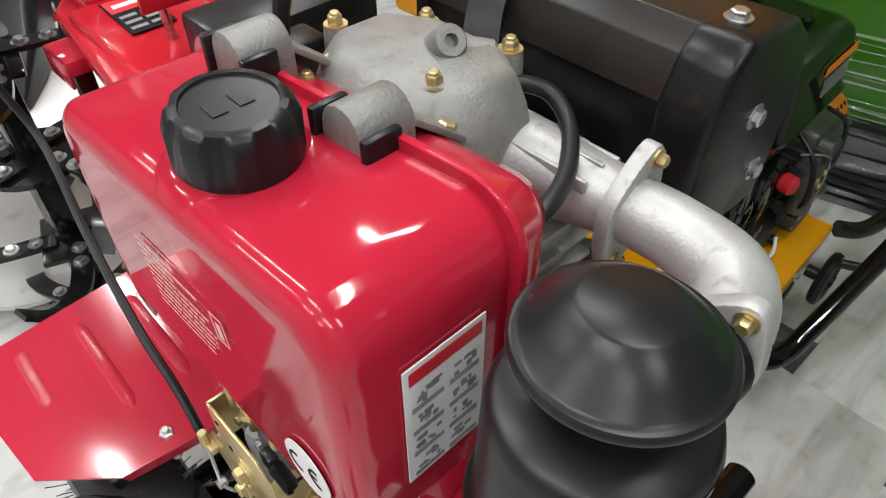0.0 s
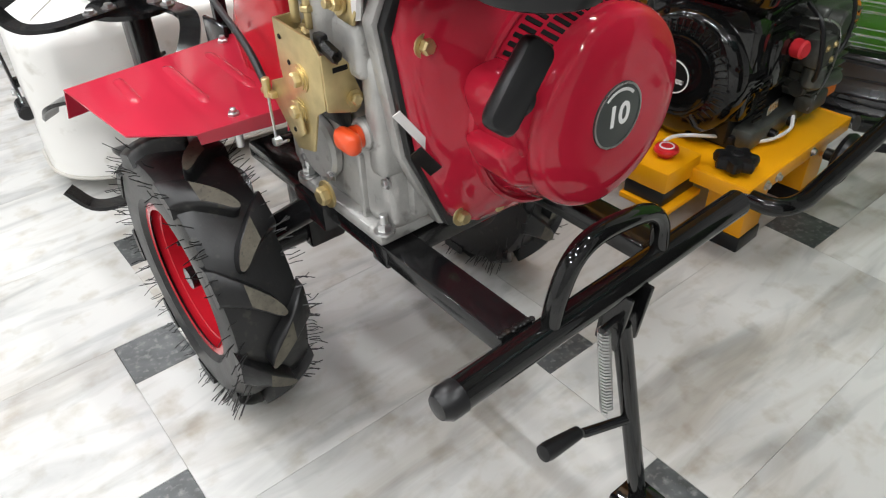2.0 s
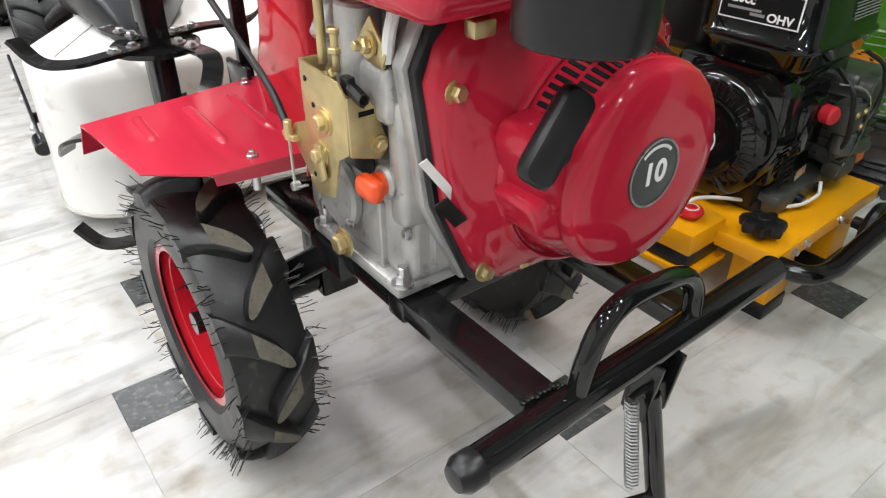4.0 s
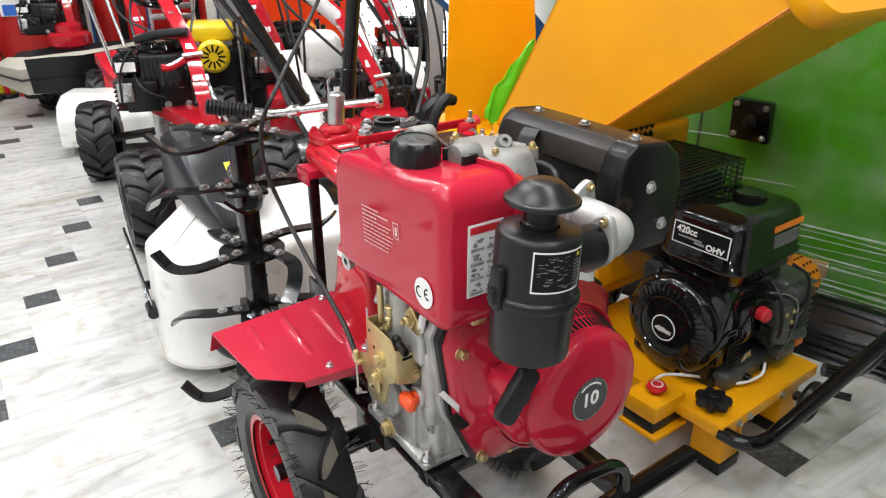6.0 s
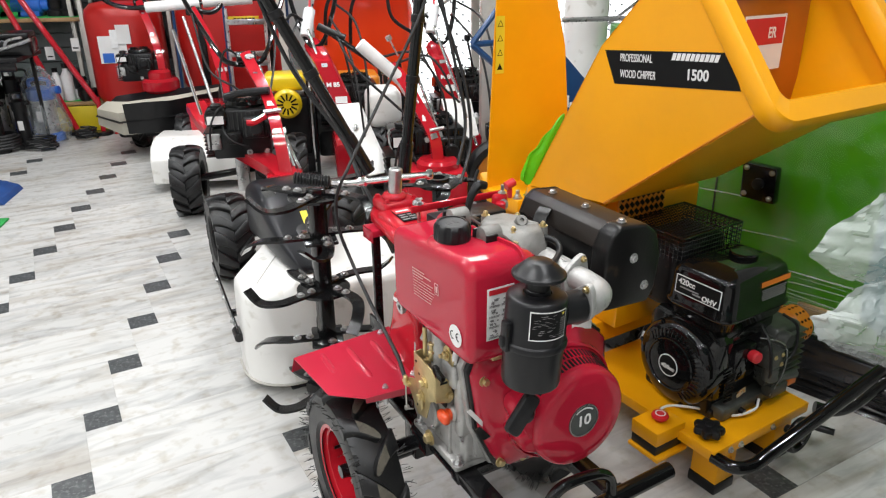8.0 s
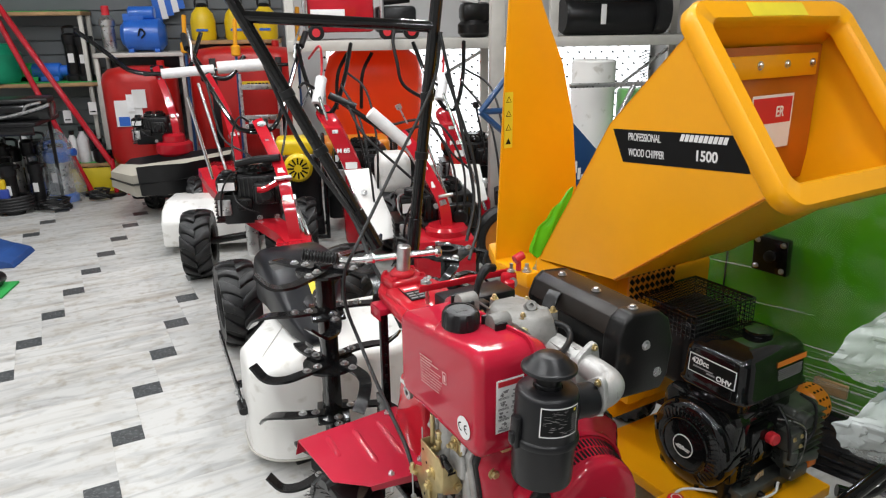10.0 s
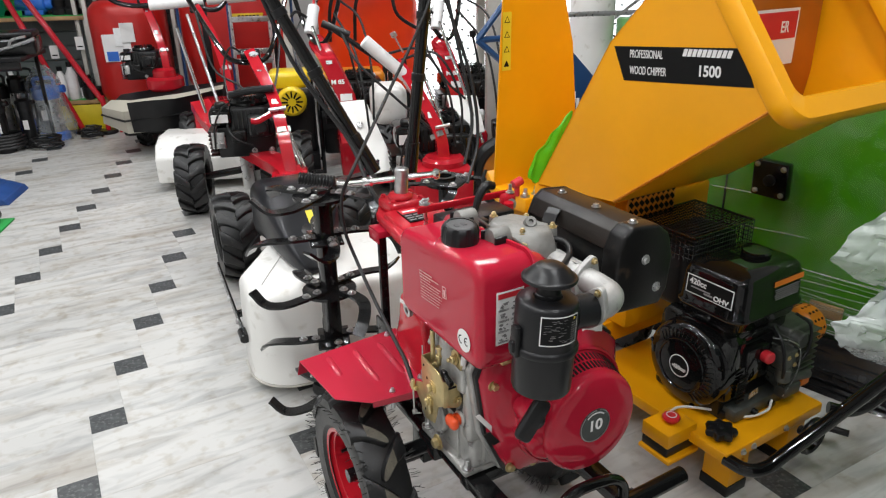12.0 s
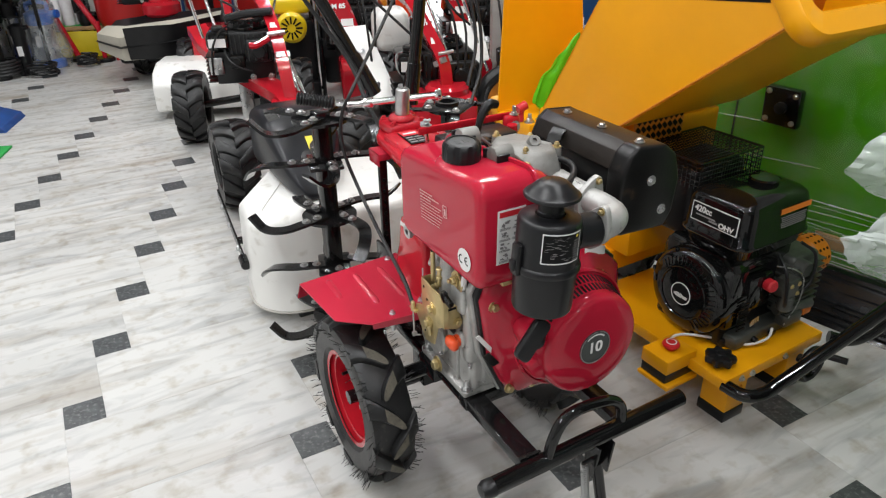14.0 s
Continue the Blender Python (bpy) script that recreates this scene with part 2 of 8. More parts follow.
SHELFW = mat("white_shelf_paint", (0.5, 0.48, 0.44), 0.45, vary=0.08, scale=12)
WOOD = mat("shelf_wood", (0.33, 0.2, 0.09), 0.55, vary=0.3, scale=9, bump=0.2)
REDTANK = mat("red_tank_paint", (0.45, 0.012, 0.01), 0.35, vary=0.08, scale=6, bump=0.05)
ORTANK = mat("orange_tank_paint", (0.8, 0.09, 0.015), 0.3, vary=0.05, coat=0.2)
nt = ORTANK.node_tree
tl = nt.nodes.new("ShaderNodeBsdfTranslucent")
tl.inputs["Color"].default_value = (1.0, 0.16, 0.03, 1)
ms = nt.nodes.new("ShaderNodeMixShader")
ms.inputs["Fac"].default_value = 0.45
nt.links.new(nt.nodes["Principled BSDF"].outputs[0], ms.inputs[1])
nt.links.new(tl.outputs[0], ms.inputs[2])
nt.links.new(ms.outputs[0], nt.nodes["Material Output"].inputs["Surface"])
FOAM = mat("white_foam_wrap", (0.78, 0.78, 0.78), 0.6, vary=0.06, scale=30, bump=0.4)
CEILING = mat("grey_ceiling_board", (0.36, 0.36, 0.355), 0.8, vary=0.08, scale=2)
FENDER = mat("red_fender_enamel", (0.42, 0.02, 0.042), 0.1, vary=0.06, scale=6, bump=0.1, fine=13)
DULLBLUE = mat("dull_blue_paint", (0.015, 0.06, 0.22), 0.45, vary=0.2)
GROUT = mat("grout", (0.52, 0.51, 0.485), 0.85, vary=0.15, scale=20, bump=0.2)


def film(name, tint=(0.9, 0.92, 0.92), alpha=0.55, rough=0.22):
    """Clear wrinkled plastic film: part clear, part glossy milky sheet."""
    m = bpy.data.materials.new(name)
    m.use_nodes = True
    nt = m.node_tree
    b = nt.nodes["Principled BSDF"]
    b.inputs["Base Color"].default_value = (*tint, 1)
    b.inputs["Roughness"].default_value = rough
    b.inputs["Coat Weight"].default_value = 0.6
    tr = nt.nodes.new("ShaderNodeBsdfTransparent")
    mx = nt.nodes.new("ShaderNodeMixShader")
    tc = nt.nodes.new("ShaderNodeTexCoord")
    no = nt.nodes.new("ShaderNodeTexNoise")
    no.inputs["Scale"].default_value, no.inputs["Detail"].default_value = 9, 6
    mr = nt.nodes.new("ShaderNodeMapRange")
    mr.inputs["From Min"].default_value, mr.inputs["From Max"].default_value = 0.3, 0.7
    mr.inputs["To Min"].default_value, mr.inputs["To Max"].default_value = 1 - alpha - 0.18, 1 - alpha + 0.18
    nt.links.new(tc.outputs["Object"], no.inputs["Vector"])
    nt.links.new(no.outputs["Fac"], mr.inputs["Value"])
    nt.links.new(mr.outputs["Result"], mx.inputs["Fac"])
    nt.links.new(b.outputs[0], mx.inputs[1])
    nt.links.new(tr.outputs[0], mx.inputs[2])
    bp = nt.nodes.new("ShaderNodeBump")
    bp.inputs["Strength"].default_value, bp.inputs["Distance"].default_value = 0.6, 0.01
    nt.links.new(no.outputs["Fac"], bp.inputs["Height"])
    nt.links.new(bp.outputs["Normal"], b.inputs["Normal"])
    nt.links.new(mx.outputs[0], nt.nodes["Material Output"].inputs["Surface"])
    return m


FILM = film("clear_plastic_bag", (0.6, 0.64, 0.62), 0.42)
CREASE = film("film_crease", (0.62, 0.68, 0.6), 0.3, 0.05)
STRETCH = film("stretch_film", (0.4, 0.5, 0.35), 0.1, 0.08)


def marble():
    """White streaky marble, each tile turned and tinted on its own."""
    m = bpy.data.materials.new("white_marble")
    m.use_nodes = True
    nt = m.node_tree
    L = nt.links.new
    b = nt.nodes["Principled BSDF"]
    tc = nt.nodes.new("ShaderNodeTexCoord")
    oi = nt.nodes.new("ShaderNodeObjectInfo")
    add = nt.nodes.new("ShaderNodeVectorMath")
    add.operation = "MULTIPLY_ADD"
    L(oi.outputs["Random"], add.inputs[0])
    add.inputs[1].default_value = (37, 19, 11)
    L(tc.outputs["Object"], add.inputs[2])
    mp = nt.nodes.new("ShaderNodeMapping")
    mp.inputs["Scale"].default_value = (2.0, 8.5, 5)
    mp.inputs["Rotation"].default_value = (0, 0, 0.12)
    L(add.outputs[0], mp.inputs["Vector"])
    n1 = nt.nodes.new("ShaderNodeTexNoise")
    n1.inputs["Scale"].default_value, n1.inputs["Detail"].default_value, n1.inputs["Distortion"].default_value = 2.1, 11, 0.9
    L(mp.outputs[0], n1.inputs["Vector"])
    r1 = nt.nodes.new("ShaderNodeValToRGB")
    e = r1.color_ramp.elements
    e[0].position, e[0].color = 0.3, (0.37, 0.372, 0.366, 1)
    e[1].position, e[1].color = 0.52, (0.52, 0.516, 0.498, 1)
    L(n1.outputs["Fac"], r1.inputs["Fac"])
    n2 = nt.nodes.new("ShaderNodeTexNoise")
    n2.inputs["Scale"].default_value, n2.inputs["Detail"].default_value = 22, 7
    L(add.outputs[0], n2.inputs["Vector"])
    r2 = nt.nodes.new("ShaderNodeValToRGB")
    e = r2.color_ramp.elements
    e[0].position, e[0].color = 0.53, (1, 1, 1, 1)
    e[1].position, e[1].color = 0.74, (0.72, 0.66, 0.57, 1)
    L(n2.outputs["Fac"], r2.inputs["Fac"])
    mx = nt.nodes.new("ShaderNodeMix")
    mx.data_type, mx.blend_type = "RGBA", "MULTIPLY"
    mx.inputs["Factor"].default_value = 0.75
    L(r1.outputs[0], mx.inputs["A"])
    L(r2.outputs[0], mx.inputs["B"])
    mp3 = nt.nodes.new("ShaderNodeMapping")
    mp3.inputs["Scale"].default_value = (1.2, 6.5, 3)
    mp3.inputs["Rotation"].default_value = (0, 0, 0.9)
    L(add.outputs[0], mp3.inputs["Vector"])
    n3 = nt.nodes.new("ShaderNodeTexNoise")
    n3.inputs["Scale"].default_value, n3.inputs["Detail"].default_value, n3.inputs["Distortion"].default_value = 1.7, 9, 0.7
    L(mp3.outputs[0], n3.inputs["Vector"])
    r3 = nt.nodes.new("ShaderNodeValToRGB")
    e = r3.color_ramp.elements
    e[0].position, e[0].color = 0.5, (1, 1, 1, 1)
    e[1].position, e[1].color = 0.8, (0.5, 0.42, 0.32, 1)
    L(n3.outputs["Fac"], r3.inputs["Fac"])
    mx3 = nt.nodes.new("ShaderNodeMix")
    mx3.data_type, mx3.blend_type = "RGBA", "MULTIPLY"
    mx3.inputs["Factor"].default_value = 0.8
    L(mx.outputs["Result"], mx3.inputs["A"])
    L(r3.outputs[0], mx3.inputs["B"])
    mx = mx3
    hv = nt.nodes.new("ShaderNodeHueSaturation")
    mr = nt.nodes.new("ShaderNodeMapRange")
    mr.inputs["To Min"].default_value, mr.inputs["To Max"].default_value = 0.92, 1.08
    L(oi.outputs["Random"], mr.inputs["Value"])
    L(mr.outputs[0], hv.inputs["Value"])
    L(mx.outputs["Result"], hv.inputs["Color"])
    L(hv.outputs[0], b.inputs["Base Color"])
    rr = nt.nodes.new("ShaderNodeMapRange")
    rr.inputs["To Min"].default_value, rr.inputs["To Max"].default_value = 0.22, 0.5
    L(n2.outputs["Fac"], rr.inputs["Value"])
    L(rr.outputs[0], b.inputs["Roughness"])
    return m


MARBLE = marble()
BROWNED = mat("heat_browned_steel", (0.014, 0.011, 0.009), 0.32, 0.1, vary=0.35, scale=7, bump=0.08, fine=220, spec=0.34, wear=0.2, wearcol=(0.009, 0.008, 0.0075))
ENGMET = mat("dull_engine_metal", (0.1, 0.105, 0.095), 0.4, 0.6, vary=0.3, scale=30, bump=0.2, fine=300)
INSET = mat("dark_grey_marble", (0.055, 0.06, 0.062), 0.35, vary=0.5, scale=30, wear=0.5, wearcol=(0.17, 0.17, 0.17))

# ---- the room ----
X0, X1, Y0, Y1, ZC = -3.9, 2.9, -2.6, 6.3, 3.1
def structure(name, bm, material, label):
    return solo(name, bm, material, label, "structure", kind="structure")


floor = structure("floor", box(X0, X1, Y0, Y1, -0.12, -0.0015, 0), GROUT, "marble floor with dark square insets")
structure("wall_north", box(X0, X1, Y1, Y1 + 0.15, -0.12, ZC, 0), PLASTER, "white plaster shop wall")
structure("wall_south", box(X0, X1, Y0 - 0.15, Y0, -0.12, ZC, 0), DIMWALL, "grey wall added to dim the bounced light")
structure("wall_west", box(X0 - 0.15, X0, Y0 - 0.15, Y1 + 0.15, -0.12, ZC, 0), PLASTER, "white plaster shop wall")
structure("wall_east", box(X1, X1 + 0.15, Y0 - 0.15, Y1 + 0.15, -0.12, ZC, 0), DIMWALL, "grey wall added to dim the bounced light")
structure("ceiling", box(X0 - 0.15, X1 + 0.15, Y0 - 0.15, Y1 + 0.15, ZC, ZC + 0.12, 0), CEILING, "pale grey board ceiling")

lamp_body = None
for k, (lx, ly) in enumerate([(x, y) for x in (-2.2, -0.7, 0.9) for y in (-1.6, 0.2, 2.0, 3.8)]):
    m = pose(lx, ly, ZC, 0, 0, 19)
    if lamp_body is None:
        lamp_body = thing("ceiling_light", m, "white twin-tube fluorescent ceiling light", "ceiling light", "ceiling lights")
        part("housing", box(-0.08, 0.08, -0.62, 0.62, -0.05, 0, 0.006), WHITE, lamp_body)
    else:
        copy_thing(lamp_body, m)
    lt = bpy.data.lights.new("tube_light", "AREA")
    lt.shape, lt.size, lt.size_y, lt.energy, lt.color = "RECTANGLE", 0.045, 1.2, LAMP_POWER, (0.97, 0.985, 1.0)
    lo = new("tube_light", lt)
    lo.matrix_world = m @ Matrix.Translation((0, 0, -0.056))

# ---- wheels with a cleated tyre ----
def wheel(parent, cx, cy, cz, R, W, out, rim_r, rim_mat, lugs=12, spikes=False, name="wheel", hubs=True):
    """A wheel about the local x axis; out: -1 if its outer side faces -x. Returns the wheel empty's mesh (rim)."""
    m = Matrix.Translation((cx, cy, cz)) @ Matrix.Rotation(radians(90), 4, "Y")
    w = W / 2
    rim = part("wheel", lathe([(rim_r * 0.93, -w * 0.8), (rim_r * 1.02, -w * 0.82), (rim_r * 1.0, -w * 0.7), (rim_r * 0.86, -w * 0.55), (rim_r * 0.82, w * 0.55), (rim_r, w * 0.7), (rim_r * 1.02, w * 0.82), (rim_r * 0.93, w * 0.8)], 36, m), rim_mat, parent)
    dz = out * w * (-0.3 if spikes else 0.1)
    part("rim_disc", lathe([(0, dz - 0.004 * out), (rim_r * 0.35, dz), (rim_r * 0.55, dz + 0.012 * out), (rim_r * 0.84, dz - 0.008 * out), (rim_r * 0.84, dz - 0.012 * out), (rim_r * 0.5, dz + 0.006 * out), (0, dz - 0.01 * out)], 36, m), rim_mat, rim)
    if hubs:
        part("hub", lathe([(0, dz), (rim_r * 0.26, dz), (rim_r * 0.24, dz + out * 0.025), (rim_r * 0.14, dz + out * 0.03), (rim_r * 0.14, dz + out * 0.05), (0, dz + out * 0.05)], 16, m), BLACK, rim)
        if spikes:
            for k in range(4):
                a = 2 * math.pi * k / 4 + 0.95
                q = m @ Vector((rim_r * 0.66 * math.cos(a), rim_r * 0.66 * math.sin(a), dz + 0.0055 * out))
                part("disc_hole", rod(q, q + Vector((out * 0.0012, 0, 0)), 0.011, 16), INK, rim)
            part("valve", rod(m @ Vector((0, rim_r * 0.8, dz)), m @ Vector((0, rim_r * 0.78, dz + out * 0.03)), 0.004, 8), MATTE, rim)
        for k in range(5):
            a = 2 * math.pi * k / 5 + 0.3
            p = m @ Vector((rim_r * 0.5 * math.cos(a), rim_r * 0.5 * math.sin(a), dz + 0.012 * out))
            part("wheel_bolt", bolt(p, (out, 0, 0), 0.006, 0.007), STEEL, rim)
    tyre = part("tyre", lathe([(rim_r * 0.98, -w * 0.72), (rim_r * 1.1, -w * 0.95), (R * 0.8, -w), (R * 0.87, -w * 0.92), (R * 0.9, -w * 0.6), (R * 0.905, 0), (R * 0.9, w * 0.6), (R * 0.87, w * 0.92), (R * 0.8, w), (rim_r * 1.1, w * 0.95), (rim_r * 0.98, w * 0.72)], 48, m), RUBBER, rim)
    sweep, half = (0.3, 0.0145) if spikes else (0.3, 0.0125)
    for side in (-1, 1):
        for k in range(lugs):
            a0 = 2 * math.pi * (k + (0.5 if side > 0 else 0)) / lugs
            rows = []
            for u in ([0, 0.1, 0.25, 0.45, 0.65, 0.8, 0.88, 0.94, 0.98, 1.0] if spikes else [0, 0.2, 0.5, 0.8, 1.0]):
                ang = a0 + sweep * (u ** 1.25)
                z = side * (w * 1.02 * (1 - u) - w * (0.34 if spikes else 0.02) * u)
                e = math.sqrt(max(0.0, 1 - ((u - 0.76) / 0.24) ** 2)) if spikes and u > 0.76 else 1.0
                th = half * (1 + 0.7 * (1 - u) ** 2) * max(e, 0.08) * W / 0.1 * (1.0 if spikes else 0.95)
                rad = R * (0.998 - 0.085 * (1 - u) ** 3)
                base = R * ((0.885 if spikes else 0.865) - 0.05 * (1 - u) ** 3)
                da = th / R
                rows.append([(base, ang - da * 1.35, z), ((base + 2 * rad) / 3, ang - da * 1.1, z), (rad - 0.0015, ang - da, z), (rad, ang - da * 0.85, z), (rad, ang + da * 0.85, z), (rad - 0.0015, ang + da, z), ((base + 2 * rad) / 3, ang + da * 1.1, z), (base, ang + da * 1.35, z)])
            part("lug", skin([[m @ Vector((r * math.cos(a), r * math.sin(a), z)) for r, a, z in row] for row in rows]), RUBBER, tyre, angle=50)
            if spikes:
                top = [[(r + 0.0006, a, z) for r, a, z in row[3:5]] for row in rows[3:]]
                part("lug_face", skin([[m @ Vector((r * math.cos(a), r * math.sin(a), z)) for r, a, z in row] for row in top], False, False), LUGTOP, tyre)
    if spikes:
        rnd = random.Random(4)
        bm = bmesh.new()
        for side in (-1, 1):
            for k in range(150):
                a = rnd.uniform(0, 2 * math.pi)
                rr = R * rnd.choice((0.8, 0.86, 0.9, 0.93))
                p = m @ Vector((rr * math.cos(a), rr * math.sin(a), side * w * (0.98 if rr < R * 0.9 else 0.8)))
                d = (m.to_3x3() @ Vector((math.cos(a) * rnd.uniform(0.1, 0.9), math.sin(a) * rnd.uniform(0.1, 0.9), side * 0.8))).normalized()
                merge(bm, tube([p, p + d * rnd.uniform(0.006, 0.014), p + d * rnd.uniform(0.014, 0.026) + Vector((0, 0, rnd.uniform(-0.006, 0.006)))], 0.0007, 3, 1))
        hair = part("rubber_hairs", bm, RUBBER, tyre, "fine moulding hairs of new rubber")
        tagged(hair, kind="stuff")
    return rim


def cable(name, pts, r, material, label):
    return solo(name, tube(pts, r, 6, 8), material, label, "cable")


# ---- red diesel tiller ----
TM = pose(0.29, 0.615, 0, 0, 0, 18.5)
tiller = thing("diesel_tiller", TM, "red diesel walking tiller with black frame on cleated tyres", "tiller")


def fuel_tank():
    # pressed steel tank, a left shell with soft edges and a shallow right shell
    # the top falls a little to the rear
    xl, xr, yf, yb, zb = -0.178, -0.077, -0.13, 0.152, 0.655
    def ring(x, inset, drop):
        y0, y1 = yf + inset, yb - inset
        z0, zf, zr = zb + inset, 0.842 - inset - drop, 0.822 - inset - drop
        r = max(0.006, 0.03 - inset * 0.6)
        rb = 0.02
        pts = []
        for cy, cz, a0, rr in ((y1 - r * 0.8, zr - r * 0.8, 0, r * 0.8), (y0 + r, zf - r, 90, r), (y0 + rb, z0 + rb, 180, rb), (y1 - r * 0.7, z0 + r * 0.7, 270, r * 0.7)):
            for k in range(7):
                a = radians(a0 + 15 * k)
                pts.append(Vector((x, cy + rr * math.cos(a), cz + rr * math.sin(a))))
        return pts
    rings = [ring(xl, 0.026, 0), ring(xl, 0.0152, 0)]
    for k in range(1, 8):
        a = radians(90 * k / 7)
        rings.append(ring(xl + 0.015 * (1 - math.cos(a)), 0.015 * (1 - math.sin(a)), 0))
    rings.append(ring(xr, 0.0, 0))
    tank = part("fuel_tank", skin(rings), RED, tiller, "glossy red enamelled fuel tank", 50)
    seam = [ring(xr, -0.007, 0), ring(xr + 0.003, -0.008, 0), ring(xr + 0.005, -0.007, 0), ring(xr + 0.005, 0.002, 0)]
    part("seam_flange", skin(seam), RED, tank, angle=50)
    back = [ring(xr + 0.004, 0.002, 0.0), ring(xr + 0.03, 0.006, 0.004), ring(xr + 0.045, 0.016, 0.004), ring(xr + 0.05, 0.03, 0.004)]
    part("tank_back_shell", skin(back), RED, tank, angle=50)
    # neck and cap
    c = Vector((-0.134, 0.0, 0.828))
    tilt = Matrix.Translation(c) @ Matrix.Rotation(radians(4), 4, "X")
    part("filler_neck", lathe([(0.043, 0.0), (0.039, 0.006), (0.032, 0.009), (0.03, 0.014), (0, 0.014)], 32, tilt), RED, tank)
    n = 96
    prof = []
    for h, f in ((0.009, 0.94), (0.011, 1.0), (0.031, 1.0), (0.037, 0.93), (0.0395, 0.84), (0.04, 0.72), (0.0385, 0.7), (0.0385, 0.0)):
        row = []
        for k in range(n):
            a = 2 * math.pi * k / n
            g = 1 - (0.085 if f > 0.9 and 0.02 < h < 0.0385 else 0.0) * min(1, max(0, 2.2 * math.cos(a * 8)))
            row.append(tilt @ Vector((0.0325 * f * g * math.cos(a), 0.0325 * f * g * math.sin(a), h)))
        prof.append(row)
    cap = part("fuel_cap", skin(prof[:-1]), SATIN, tank, "black fluted plastic fuel cap", 40)
    part("cap_symbol", join(*[box(-0.004 + dx, 0.004 + dx, -0.006, 0.006, 0.0386, 0.0391, 0, m=tilt) for dx in (-0.008, 0.006)]), HOSE, cap)
    # labels
    lm = plane_at((-0.1785, 0.02, 0.745), (0, -1, 0), (0, 0, 1))
    lm = lm @ pose(0, 0, 0.0012, 0, 0, 4)
    rnd = random.Random(7)
    bm = bmesh.new()
    for r in range(10):
        w = rnd.uniform(0.065, 0.085) if r > 2 else rnd.uniform(0.03, 0.075)
        x = -0.0425
        while x < -0.0425 + w:
            g = min(rnd.uniform(0.004, 0.013), -0.0425 + w - x + 0.001)
            merge(bm, card(g, 0.0013 if r > 2 else 0.0022, lm, 0.0003, x + g / 2, 0.026 - r * 0.0056))
            x += g + rnd.uniform(0.0012, 0.0022)
    part("notice_frame", join(card(0.012, 0.0012, lm, 0.0003, 0.046, 0.022), card(0.012, 0.0012, lm, 0.0003, 0.046, 0.002), card(0.0012, 0.02, lm, 0.0003, 0.04, 0.012), card(0.0012, 0.02, lm, 0.0003, 0.052, 0.012), card(0.005, 0.012, lm, 0.0003, 0.046, 0.011)), PALEINK, tank)
    tagged(part("notice_print", bm, PALEINK, tank, "rows of faint pale print"), kind="stuff")
    cm = plane_at((-0.1785, -0.088, 0.7), (0, -1, 0), (0, 0, 1)) @ pose(0, 0, 0.001, 0, 0, 8)
    part("ce_sticker", lathe([(0, 0), (0.02, 0), (0.02, 0.0006), (0, 0.0006)], 32, cm), PAPER, tank, "white round sticker")
    for sx, bar in ((-0.0085, False), (0.0095, True)):
        arc = [(sx + 0.0078 * math.cos(radians(a)), 0.0078 * math.sin(radians(a))) for a in range(75, 286, 15)]
        arc += [(sx + 0.0056 * math.cos(radians(a)), 0.0056 * math.sin(radians(a))) for a in range(285, 74, -15)]
        letter = prism(arc, 0.0007, 0.001, "z", m=cm)
        if bar:
            merge(letter, box(sx - 0.0068, sx - 0.0005, -0.001, 0.001, 0.0007, 0.001, 0, m=cm))
        part("ce_letter", letter, INK, tank)
    wm = plane_at((-0.12, -0.1312, 0.748), (1, 0, 0), (0, 0, 1))
    lab = part("warning_label", card(0.052, 0.094, wm, 0.0008), PAPER, tank, "white warning label with small pictures")
    part("label_band", card(0.046, 0.009, wm @ pose(0, 0, 0.001), 0.0003, 0, 0.0395), REDINK, lab)
    bm = bmesh.new()
    for r in range(4):
        for q in range(2):
            x, y = -0.012 + q * 0.024, 0.022 - r * 0.019
            for _ in range(9):
                merge(bm, card(rnd.uniform(0.0015, 0.006), rnd.uniform(0.0007, 0.004), wm @ pose(0, 0, 0.001), 0.0003, x + rnd.uniform(-0.007, 0.007), y + rnd.uniform(-0.004, 0.005)))
            for q2 in range(3):
                merge(bm, card(0.02, 0.0006, wm @ pose(0, 0, 0.001), 0.0003, x, y - 0.0062 - 0.0014 * q2))
    tagged(part("label_print", bm, GREYINK, lab), kind="stuff")
    # two cast brackets with rubber pads on the seam
    for y in (-0.018, 0.088):
        arch = [(y - 0.012 + 0.0165 * math.cos(radians(a)), 0.842 + 0.0165 * math.sin(radians(a))) for a in range(0, 181, 20)]
        arch = [(y + 0.005, 0.822)] + arch + [(y - 0.029, 0.822)]
        b = part("tank_bracket", join(prism(arch, -0.094, -0.058, "x", 0.0025), sheet([(-0.06, y + 0.004, 0.84), (-0.018, y - 0.004, 0.806), (-0.018, y - 0.024, 0.806), (-0.06, y - 0.028, 0.84)], 0.004, 0.001)), HEADCAST, tank, "pressed grey metal tank bracket")
        part("rubber_pad", join(box(-0.097, -0.073, y - 0.036, y - 0.03, 0.822, 0.85, 0.002), box(-0.097, -0.073, y + 0.006, y + 0.012, 0.822, 0.85, 0.002), box(-0.097, -0.073, y - 0.036, y + 0.012, 0.8185, 0.8245, 0.002)), MATTE, b)
        part("bracket_bolt", bolt((-0.024, y - 0.014, 0.812), (0.4, 0, 1), 0.006, 0.006), BRASS, b)
    return tank


fuel_tank()

